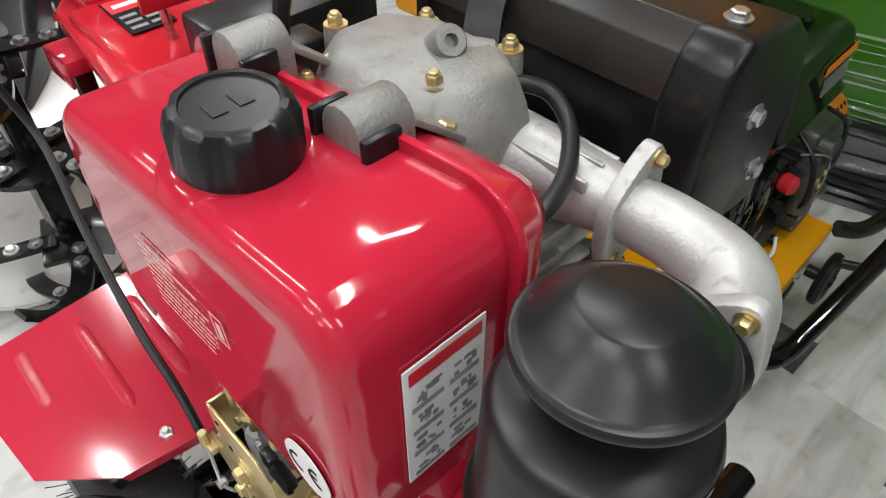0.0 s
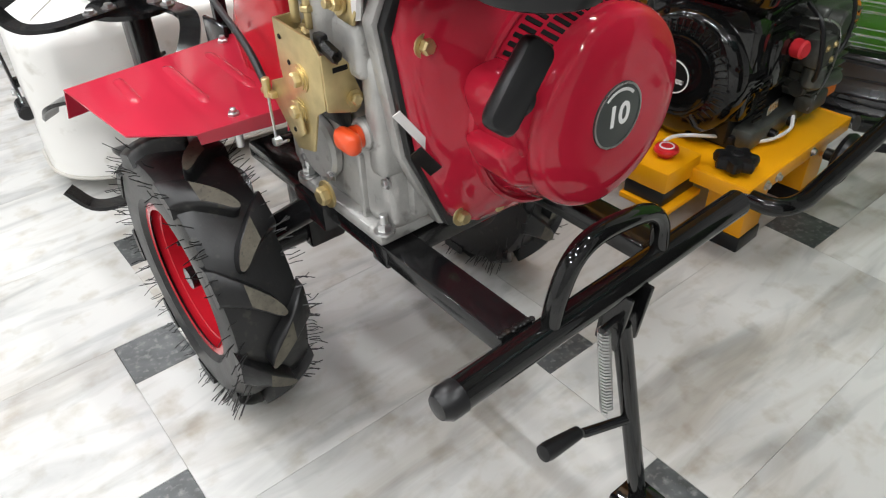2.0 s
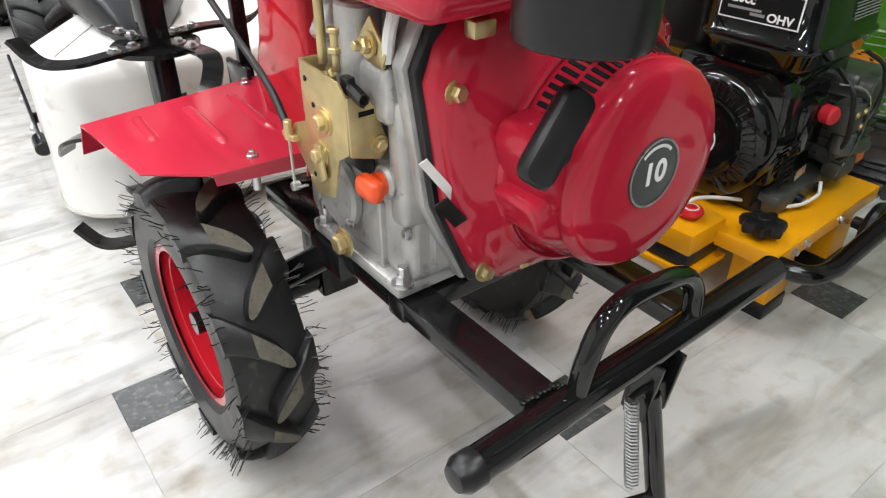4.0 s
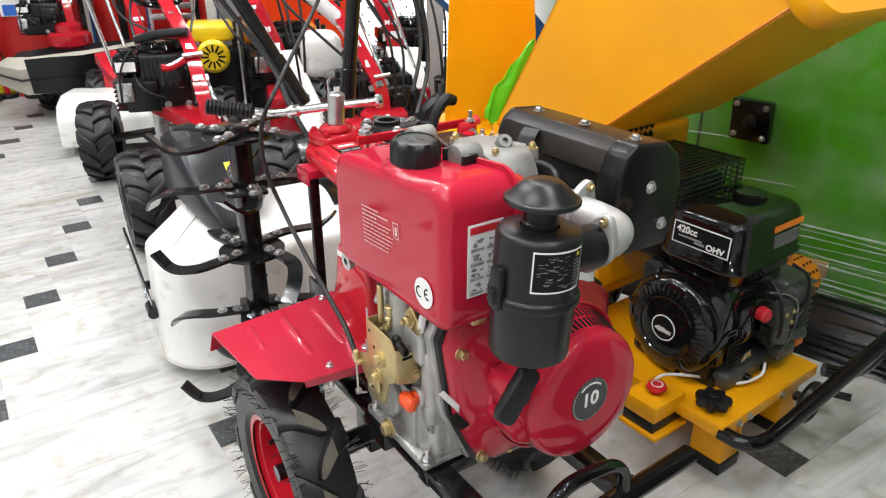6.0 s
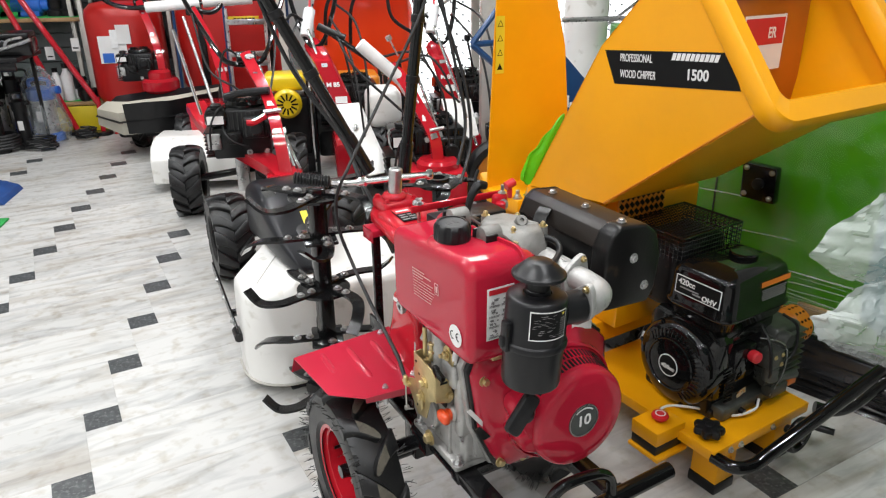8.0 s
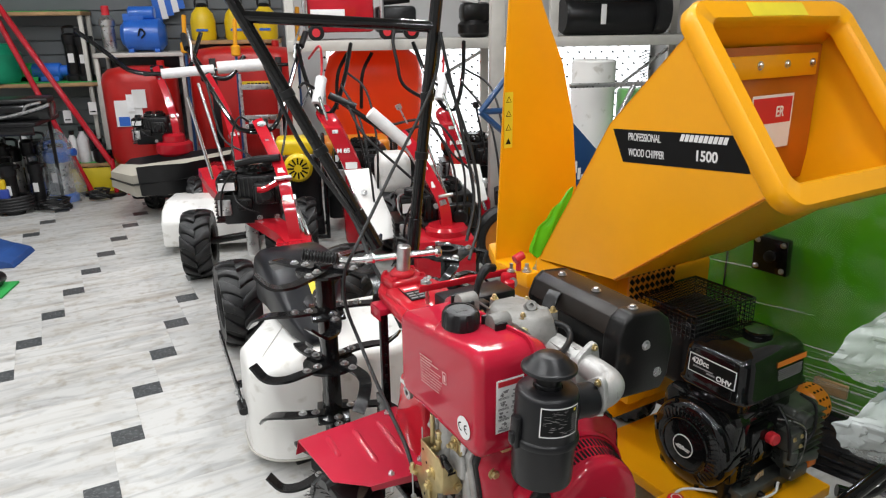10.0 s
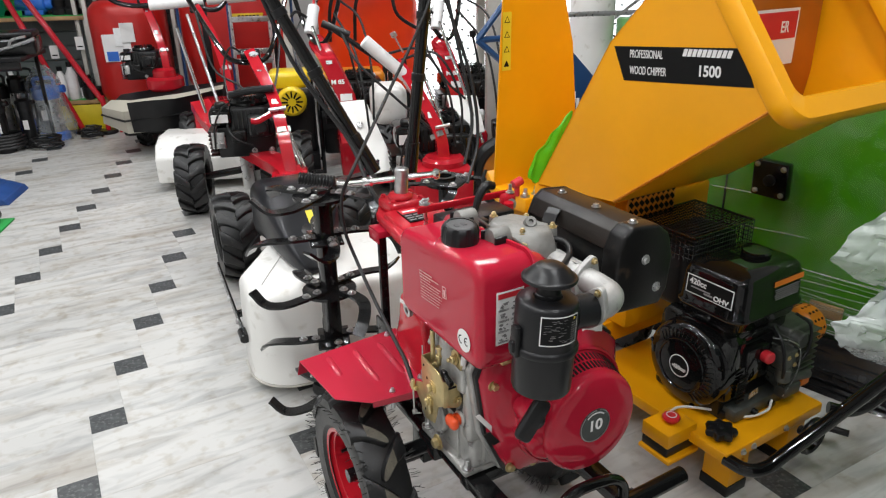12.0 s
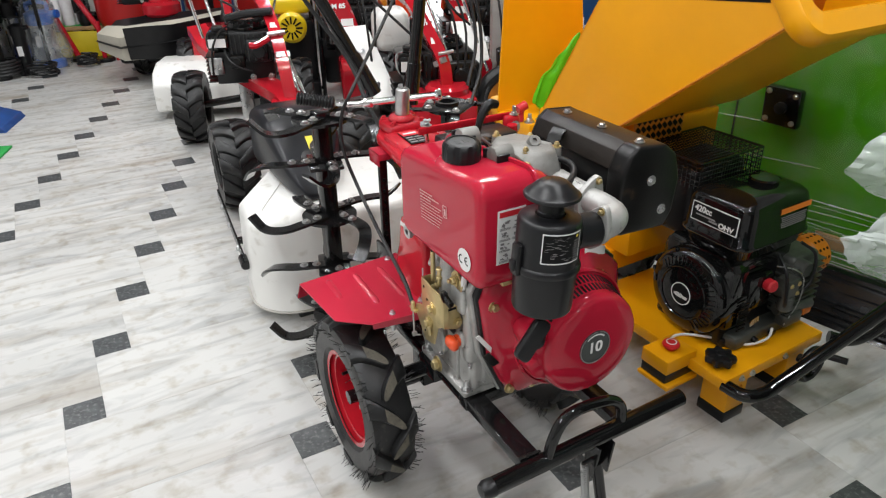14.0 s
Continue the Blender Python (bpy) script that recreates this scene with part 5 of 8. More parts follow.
def petrol_engine():
    e = part("engine_block", join(box(-0.06, 0.17, 0.01, 0.22, 0.165, 0.4, 0.012), box(-0.05, 0.17, 0.0, 0.21, 0.16, 0.185, 0.004)), MATTE, chipper, "black petrol engine block")
    m = Matrix.Translation((-0.065, 0.11, 0.288)) @ Matrix.Rotation(radians(-90), 4, "Y")
    fan = part("recoil_housing", lathe([(0.12, -0.1), (0.12, 0.0), (0.114, 0.018), (0.102, 0.027), (0.08, 0.034), (0.05, 0.037), (0.03, 0.038), (0, 0.038)], 48, m), GLOSS, e, "glossy black recoil housing")
    for k in range(26):
        a = radians(-150 + 200 * k / 25)
        mm = m @ Matrix.Rotation(a, 4, "Z") @ pose(0.088, 0, 0.0305, 0, 17, 0)
        part("fan_slot", box(-0.011, 0.011, -0.0025, 0.0025, 0.0, 0.0025, 0.001, m=mm), GLOSS, fan)
    bm2 = m @ pose(0, 0, 0.0385, 0, 0, 90)
    part("badge", lathe([(0, 0), (0.031, 0), (0.031, 0.001), (0, 0.001)], 36, bm2), INK, fan)
    part("badge_ring", lathe([(0.0285, 0.001), (0.031, 0.001), (0.031, 0.0018), (0.0285, 0.0018)], 36, bm2), PAPER, fan)
    words("420cc", 0.0165, bm2 @ pose(0, 0.006, 0.0014, 0, 0, 180), PAPER, fan, "badge_lettering", 0.0005, "CENTER", 1.0)
    part("badge_bar", card(0.044, 0.006, bm2 @ pose(0, 0, 0.001, 0, 0, 180), 0.0006, 0, -0.006), STEEL, fan)
    part("cowl", join(prism([(-0.01, 0.22), (-0.005, 0.39), (0.03, 0.42), (0.2, 0.42), (0.22, 0.38), (0.22, 0.2)], -0.065, 0.0, "x", 0.012), box(-0.03, 0.16, 0.0, 0.18, 0.37, 0.42, 0.012)), GLOSS, e)
    # fuel tank on top
    def tring(z, g, r):
        return [Vector((0.08 + x, 0.107 + y, z + 0.008)) for x, y in round_rect(0.26 + g, 0.195 + g, r, 5)]
    tk = part("engine_tank", skin([tring(0.4, -0.05, 0.03), tring(0.42, -0.02, 0.035), tring(0.445, -0.002, 0.035), tring(0.452, 0.01, 0.04), tring(0.458, 0.01, 0.04), tring(0.462, -0.002, 0.035), tring(0.535, -0.01, 0.035), tring(0.552, -0.022, 0.032), tring(0.562, -0.045, 0.03), tring(0.567, -0.09, 0.02)]), GLOSS, e, "glossy black engine fuel tank", 60)
    tk.location = (-0.034, -0.036, 0.0)
    part("tank_cap", lathe([(0.0, 0.564), (0.034, 0.564), (0.036, 0.568), (0.036, 0.576), (0.032, 0.58), (0, 0.582)], 32, Matrix.Translation((0.11, 0.1, 0.008))), GLOSS, tk)
    # maker's plate on the side and a caution label on the front
    pm = plane_at((-0.049, 0.103, 0.515), (0, -1, 0.0), (0.05, 0, 1)) @ Matrix.Diagonal((0.82, 0.78, 1, 1))
    pl = part("engine_plate", card(0.165, 0.062, pm, 0.001), PAPER, tk, "black engine plate with silver border")
    part("plate_field", card(0.159, 0.056, pm @ pose(0, 0, 0.001), 0.0004), INK, pl)
    words("420cc", 0.027, pm @ pose(-0.072, 0.011, 0.0016), PAPER, pl, "plate_lettering", 0.0007, "LEFT", 0.95)
    words("OHV", 0.023, pm @ pose(0.018, -0.017, 0.0016), PAPER, pl, "plate_lettering", 0.0007, "LEFT", 1.05)
    part("plate_bars", join(card(0.07, 0.005, pm @ pose(0, 0, 0.0014), 0.0004, -0.03, -0.008), card(0.03, 0.006, pm @ pose(0, 0, 0.0014), 0.0004, -0.002, -0.016)), GREYINK, pl)
    om = plane_at((0.128, 0.0115, 0.523), (1, 0, 0), (0, 0.06, 1)) @ Matrix.Diagonal((1.15, 1, 1, 1))
    part("caution_band", card(0.1, 0.014, om, 0.0008, 0, 0.012), ORINK, tk, "orange caution label")
    part("caution_print", join(*[card(0.085 - 0.004 * (k % 3), 0.0022, om, 0.0006, -0.004, -0.004 - 0.0052 * k) for k in range(6)]), GREYINK, tk)
    # carburettor side, spark lead, red switch
    hd = part("cylinder_head", join(box(0.13, 0.235, -0.035, 0.08, 0.21, 0.385, 0.012, 3), rod((0.15, -0.03, 0.36), (0.15, -0.06, 0.36), 0.022, 16, 0.004), rod((0.115, -0.02, 0.235), (0.225, -0.045, 0.235), 0.016, 14), box(0.12, 0.19, -0.055, -0.02, 0.19, 0.225, 0.006)), ENGMET, e, "dull grey metal cylinder head")
    for k in range(9):
        part("fin", box(0.125, 0.245, -0.048, 0.09, 0.225 + 0.017 * k, 0.229 + 0.017 * k, 0.001), ENGMET, hd)
    carb = part("carburettor", join(box(0.085, 0.135, -0.06, -0.02, 0.29, 0.345, 0.007, 2), rod((0.11, -0.045, 0.25), (0.11, -0.045, 0.292), 0.02, 16, 0.004), rod((0.11, -0.045, 0.243), (0.11, -0.045, 0.251), 0.008, 6)), ENGMET, e, "small cast carburettor")
    for q in ((0.095, -0.061, 0.33), (0.125, -0.061, 0.33), (0.125, -0.061, 0.302)):
        part("brass_screw", bolt(q, (0, -1, 0), 0.0045, 0.004), BRASS, carb)
    part("engine_switch", rod((0.05, -0.02, 0.335), (0.045, -0.045, 0.336), 0.0165, 16, 0.004), REDINK, e, "red switch knob")
    part("switch_body", box(0.0, 0.085, -0.018, 0.02, 0.26, 0.36, 0.012, 2), GLOSS, e)
    part("linkage", tube([(0.06, -0.03, 0.385), (0.1, -0.055, 0.375), (0.14, -0.06, 0.34), (0.145, -0.06, 0.27), (0.12, -0.05, 0.2)], 0.0018, 6), STEEL, e)
    part("fuel_hose", tube([(0.09, -0.01, 0.4), (0.075, -0.05, 0.37), (0.08, -0.062, 0.3), (0.1, -0.05, 0.26)], 0.0045, 8), HOSE, e)
    part("fuel_hose", tube([(0.16, -0.02, 0.42), (0.185, -0.05, 0.39), (0.18, -0.058, 0.32), (0.135, -0.05, 0.28)], 0.004, 8), HOSE, e)
    part("throttle_lever", box(0.2, 0.235, -0.05, -0.03, 0.2, 0.225, 0.003), ORINK, e, "orange throttle tab")
    part("identity_plate", card(0.035, 0.018, plane_at((0.035, -0.0195, 0.225), (1, 0, 0.2), (-0.2, 0, 1)), 0.001), STEEL, e)
    part("sump", box(-0.04, 0.18, -0.03, 0.2, 0.16, 0.2, 0.012, 2), ENGMET, e)
    for x in (0.03, 0.1):
        part("drain_plug", rod((x, -0.02, 0.18), (x, -0.042, 0.177), 0.009), DARKMET, e)
    for k in range(8):
        part("cooling_slot", box(-0.03, 0.0, -0.0195, -0.016, 0.215 + 0.011 * k, 0.22 + 0.011 * k, 0), INK, e)
    # shroud lugs and bolts round the recoil housing
    for a in (25, 80, 140, 200, 290):
        q = m @ Vector((0.112 * math.cos(radians(a)), 0.112 * math.sin(radians(a)), 0.018))
        part("housing_bolt", bolt(q, (-1, 0, 0), 0.005, 0.005), GLOSS, fan)
    part("fan_grille", lathe([(0.066, 0.0365), (0.068, 0.039), (0.072, 0.0385), (0.074, 0.0355)], 40, m), GLOSS, fan)
    # exhaust with perforated orange guard
    m2 = Matrix.Translation((0.265, 0.03, 0.325)) @ Matrix.Rotation(radians(90), 4, "Y")
    ex = part("exhaust_guard", lathe([(0.0, -0.01), (0.045, -0.01), (0.054, 0.0), (0.054, 0.05), (0.045, 0.06), (0, 0.06)], 28, m2), ORANGE, e, "orange perforated exhaust guard")
    for k in range(14):
        for h in (0.01, 0.025, 0.04):
            a = 2 * math.pi * k / 14
            p = m2 @ Vector((0.0542 * math.cos(a), 0.0542 * math.sin(a), h))
            q = m2 @ Vector((0.0547 * math.cos(a), 0.0547 * math.sin(a), h))
            part("guard_hole", rod(p, q, 0.0042, 6), INK, ex)
    # wire cage over the exhaust at the back
    cx0, cx1, cy0, cy1, cz0, cz1 = -0.06, 0.172, 0.145, 0.34, 0.55, 0.622
    cage = part("wire_cage", join(*[rod(a, b, 0.0028, 6) for a, b in (((cx0, cy0, cz1), (cx1, cy0, cz1)), ((cx1, cy0, cz1), (cx1, cy1, cz1)), ((cx1, cy1, cz1), (cx0, cy1, cz1)), ((cx0, cy1, cz1), (cx0, cy0, cz1)))]), BLACK, chipper, "black wire guard")
    for k in range(25):
        x = cx0 + (cx1 - cx0) * k / 24
        part("wire", tube([(x, cy0, cz0), (x, cy0, cz1), (x, cy1, cz1)], 0.0014, 4, 1, False), BLACK, cage)
    for k in range(15):
        y = cy0 + (cy1 - cy0) * k / 14
        part("wire", tube([(cx0, y, cz0), (cx0, y, cz1), (cx1, y, cz1), (cx1, y, cz0)], 0.0014, 4, 1, False), BLACK, cage)
    for k in range(1, 6):
        z = cz0 + (cz1 - cz0) * k / 6
        part("wire", tube([(cx0, cy1, z), (cx0, cy0, z), (cx1, cy0, z), (cx1, cy1, z)], 0.0014, 4, 1, False), BLACK, cage)
    part("rear_muffler", join(box(-0.045, 0.16, 0.17, 0.32, 0.4, 0.592, 0.025, 3), box(-0.02, 0.14, 0.16, 0.33, 0.44, 0.56, 0.015, 2)), DARKMET, e, "black box exhaust under the wire guard")


petrol_engine()


def hopper():
    XL, XR = -0.193, 0.335
    t = 0.004
    A, B, C, D, E = (0.128, 1.31), (0.35, 1.085), (0.6, 0.67), (0.3, 0.7), (-0.107, 1.008)
    h = part("hopper", sheet([(XL, *A), (XL, *B), (XL, *C), (XL, *D), (XL, *E)], t), YELLOW, chipper, "large yellow steel feed hopper")
    part("hopper_side", sheet([(XR, *A), (XR, *B), (XR * 0.75, *C), (XR * 0.75, *D), (XR, *E)], t), YELLOW, h)
    part("hopper_bottom", sheet([(XL, *E), (XR, *E), (XR * 0.75, *D), (XL, *D)], t), YELLOW, h)
    part("hopper_top", sheet([(XL, *A), (XR, *A), (XR, *B), (XL, *B)], t), YELLOW, h)
    part("hopper_back", sheet([(XL, *B), (XR, *B), (XR * 0.75, *C), (XL, *C)], t), YELLOW, h)
    # mouth: a broad folded frame
    o = Vector((0, *E)) 
    mid = Vector(((XL + XR) / 2, (A[0] + E[0]) / 2, (A[1] + E[1]) / 2))
    up = Vector((0, A[0] - E[0], A[1] - E[1]))
    ln = up.length + 0.09
    mm = plane_at(mid, (1, 0, 0), up)
    wd = XR - XL + 0.03
    def loop(w, hh, r, z):
        return [mm @ Vector((x, y, z)) for x, y in round_rect(w, hh, r, 6)]
    rings = [loop(wd, ln, 0.05, -0.02), loop(wd + 0.012, ln + 0.012, 0.055, -0.012), loop(wd + 0.012, ln + 0.012, 0.055, 0.018), loop(wd, ln, 0.05, 0.026), loop(wd - 0.07, ln - 0.085, 0.03, 0.026), loop(wd - 0.082, ln - 0.097, 0.026, 0.018), loop(wd - 0.082, ln - 0.097, 0.026, -0.02), loop(wd, ln, 0.05, -0.02)]
    lip = part("hopper_lip", skin(rings, True, False), YELLOW, h, "yellow rolled hopper rim", 50)
    part("top_sticker", card(0.2, 0.035, mm @ pose(0, ln / 2 - 0.023, 0.0265), 0.0006), YELINK, lip)
    # the flap's colour has the shadow and reflection inside the hopper painted in
    part("flap_curtain", box(-0.185, 0.322, 0.157, 0.163, 0.93, 1.262, 0.001), mat("shaded_flap_brown", (0.42, 0.11, 0.008), 0.3, vary=0.15), h, "rubber flap with shade painted in as orange-brown")
    fl = part("flap_strip", box(-0.17, 0.297, 0.148, 0.156, 1.19, 1.243, 0.002), YELLOW, h)
    for x in (-0.13, -0.03, 0.072, 0.174, 0.275):
        part("strip_bolt", bolt((x, 0.148, 1.22), (0, -1, 0), 0.007, 0.006), STEEL, fl)
    dm = plane_at((0.145, 0.1525, 1.085), (1, 0, 0), (0, 0, 1))
    ds = part("danger_sign", card(0.16, 0.13, dm, 0.001), PAPER, h, "red and white warning sign")
    part("sign_field", card(0.15, 0.062, dm @ pose(0, 0, 0.001), 0.0004, 0, 0.027), REDINK, ds)
    words("ER", 0.036, dm @ pose(0.014, 0.022, 0.0016), PAPER, ds, "sign_lettering", 0.0008, "LEFT", 0.8)
    # name plate, a slanted dark panel on the side
    pm = plane_at((XL - 0.001, 0, 0), (0, -1, 0), (0, 0, 1))
    q = [(-0.336, 1.076), (0.008, 1.103), (0.046, 1.032), (-0.297, 1.002)]
    pl = part("name_plate", prism([(-a, b) for a, b in q], XL - 0.0012, XL - 0.0002, "x"), INK, h, "black name plate with white lettering")
    def line(body, y, z, size, bold, sq):
        words(body, size, plane_at((XL - 0.0016, -y, z), (0, -1, 0.068), (0, 0, 1)), PAPER, pl, "plate_lettering", bold, "LEFT", sq)
    line("PROFESSIONAL", -0.285, 1.063, 0.025, 0.0002, 0.57)
    line("WOOD CHIPPER", -0.281, 1.027, 0.025, 0.0002, 0.57)
    # the maker's word is drawn as a plain slanted bar of its size
    for k in range(10):
        y0 = -0.135 + k * 0.0122
        part("word_bar", prism([(-(y0 + 0.004), 1.089 + k * 0.0008), (-(y0 + 0.0135), 1.0895 + k * 0.0008), (-(y0 + 0.0095), 1.074 + k * 0.0008), (-y0, 1.0735 + k * 0.0008)], XL - 0.0018, XL - 0.0013, "x"), PAPER, pl)
    line("1500", -0.092, 1.047, 0.031, 0.0008, 0.95)
    part("seam", tube([(XL - 0.001, *D), (XL - 0.001, *E)], 0.003, 6, 1, False), ORANGE, h)
    # drum housing under it
    part("drum_housing", join(box(-0.06, 0.24, 0.345, 0.62, 0.27, 0.67, 0.01), box(-0.19, 0.24, 0.42, 0.62, 0.5, 0.67, 0.01)), YELLOW, chipper, "yellow drum housing")
    vt = part("vent_panel", box(-0.1, 0.08, 0.336, 0.341, 0.6, 0.72, 0.001), ORANGE, chipper, "perforated orange guard")
    for k in range(9):
        for j in range(5):
            part("vent_hole", box(-0.009, 0.009, -0.0008, 0.0, -0.006, 0.006, 0, m=Matrix.Translation((-0.088 + 0.0195 * k, 0.3362, 0.614 + 0.022 * j)) @ Matrix.Rotation(radians(45), 4, "Y")), INK, vt)
    # discharge chute with a curved front edge
    cf = [(-0.235, 0.63), (-0.215, 1.1), (-0.195, 1.5), (-0.115, 1.44), (-0.08, 1.36), (0.0, 1.2), (0.05, 1.03), (0.072, 0.85), (0.09, 0.63)]
    ch = part("chute_plate", prism(cf, 0.752, 0.757, "y"), YELLOW, chipper, "tall curved yellow discharge chute")
    part("chute_plate", prism([(x + 0.06, z) for x, z in cf], 0.825, 0.83, "y"), YELLOW, ch)
    part("chute_spine", sheet([(-0.235, 0.757, 0.63), (-0.215, 0.757, 1.1), (-0.155, 0.825, 1.1), (-0.175, 0.825, 0.63)], 0.004), YELLOW, ch)
    cc = cf[3:]
    for (x0, z0), (x1, z1) in zip(cc, cc[1:]):
        part("chute_curve", sheet([(x0, 0.757, z0), (x1, 0.757, z1), (x1 + 0.06, 0.825, z1), (x0 + 0.06, 0.825, z0)], 0.004), YELLOW, ch)
    wm = plane_at((-0.198, 0.751, 1.05), (1, 0, 0), (0.05, 0, 1))
    ws = part("warning_strip", card(0.03, 0.16, wm, 0.0006), YELINK, ch, "yellow warning strip")
    bm = bmesh.new()
    for k in range(4):
        z = 0.06 - 0.04 * k
        merge(bm, prism([(-0.01, z - 0.009), (0.01, z - 0.009), (0, z + 0.009)], 0.0006, 0.001, "z", m=wm))
    part("strip_signs", bm, INK, ws)
    part("strip_inner", join(*[prism([(-0.0068, z - 0.0072), (0.0068, z - 0.0072), (0, z + 0.0055)], 0.001, 0.0013, "z", m=wm) for z in (0.06, 0.02, -0.02)]), YELINK, ws)
    part("chute_base", join(prism([(-0.235, 0.6), (0.14, 0.6), (0.16, 0.9), (-0.16, 0.9), (-0.24, 0.745)], 0.585, 0.63, "z", 0.006), rod((-0.06, 0.75, 0.5), (-0.06, 0.75, 0.6), 0.1, 24)), YELLOW, chipper)
    for x, y in ((-0.22, 0.62), (-0.18, 0.62), (-0.14, 0.62)):
        part("base_bolt", join(bolt((x, y, 0.63), (0, 0, 1), 0.01, 0.012), rod((x, y, 0.63), (x, y, 0.655), 0.006)), STEEL, chipper)
    part("lock_knob", join(rod((-0.235, 0.64, 0.63), (-0.235, 0.64, 0.67), 0.008), rod((-0.25, 0.64, 0.665), (-0.22, 0.64, 0.675), 0.013)), REDINK, chipper, "red lock knob")


hopper()
rows = []
for k in range(33):
    u = k / 32
    w = 0.004 + 0.072 * (1 - u) ** 0.75 * min(1, 0.45 + 3 * u)
    c = Vector((-0.145 + 0.115 * u, 0.67 - 0.02 * u, 0.645 + 0.205 * u))
    row = []
    for j in range(28):
        a = 2 * math.pi * j / 28
        f = 1 + 0.2 * noise.noise(Vector((1.3 * math.cos(a), 1.3 * math.sin(a), 2.5 * u + 3))) + (0.1 * math.sin(21 * u + 1) if math.cos(a) < -0.6 else 0)
        crease = 0.006 * math.sin(5 * a + 4 * u)
        row.append(c + Vector((w * math.cos(a) * 0.6 * f, w * 0.22 * math.sin(a) * f + crease * (1 - u), -w * 0.5 * math.cos(a) * f)))
    rows.append(row)
solo("plastic_bag", skin(rows), LIME, "crumpled bright green plastic bag stuffed beside the hopper", "bag", m=CM, angle=50)

# ---- loose tine rotor standing upright ----
def rotor(m, label, plate=False):
    r = thing("tine_rotor", m, label, "tine rotor", "tine rotors")
    part("shaft", join(*[box(-0.02, 0.02, -0.02, 0.02, 0.1, 0.72, 0.003)]), BLACK, r)
    for lvl, (z, turn, disc) in enumerate(((0.105, 20, True), (0.27, 65, False), (0.425, 10, True), (0.58, 70, False), (0.70, 30, True))):
        if disc:
            hub = part("hub_plate", lathe([(0, z - 0.004), (0.075, z - 0.004), (0.075, z + 0.004), (0, z + 0.004)], 24), BLACK, r)
        else:
            hub = part("hub_plate", box(-0.06, 0.06, -0.045, 0.045, z - 0.005, z + 0.005, 0.004, m=Matrix.Rotation(radians(turn), 4, "Z")), BLACK, r)
        if plate and lvl == 4:
            part("coupling_plate", prism([(-0.1, -0.085), (0.07, -0.1), (0.1, 0.03), (0.02, 0.095), (-0.095, 0.07)], z + 0.012, z + 0.02, "z", 0.003), BLACK, r)
            part("coupling_ring", lathe([(0.03, 0), (0.045, 0), (0.045, 0.012), (0.03, 0.012), (0.03, 0)], 28, Matrix.Translation((0, 0, z + 0.019))), BLACK, r)
            for p in ((-0.075, -0.06), (0.06, -0.07), (0.07, 0.02), (-0.07, 0.05), (0.0, 0.07)):
                part("plate_bolt", bolt((p[0], p[1], z + 0.02), (0, 0, 1), 0.0095, 0.009), STEEL, r)
        for k in range(4):
            a = radians(turn + 90 * k)
            mm = Matrix.Rotation(a, 4, "Z")
            s = 1 if k % 2 or (plate and lvl > 2) else -1
            pts = [mm @ Vector(p) for p in ((0.02, 0.012, z + 0.008), (0.1, 0.012, z + 0.008), (0.15, 0.0, z + 0.006), (0.185, -0.03, z - 0.012 * s), (0.2, -0.065, z - 0.045 * s))]
            bl = part("tine_blade", tube(pts, 0.01, 4, 5, flat=(0.016, 0.0035)), BLACK, hub, "bent black steel tine")
            for d in (0.05, 0.085):
                part("tine_bolt", bolt(mm @ Vector((d, 0.012, z + 0.0115)), (0, 0, 1), 0.008, 0.007), STEEL, bl)
    return r


rotor(pose(-0.058, 1.29, 0.0, 0, 0, 25), "black steel tine rotor with bent blades, standing on end")
rotor(pose(0.345, 1.665, 0.0, 0, 0, 60) @ Matrix.Diagonal((0.84, 0.84, 0.84, 1)), "black steel tine rotor with a square coupling plate, standing on end", True)

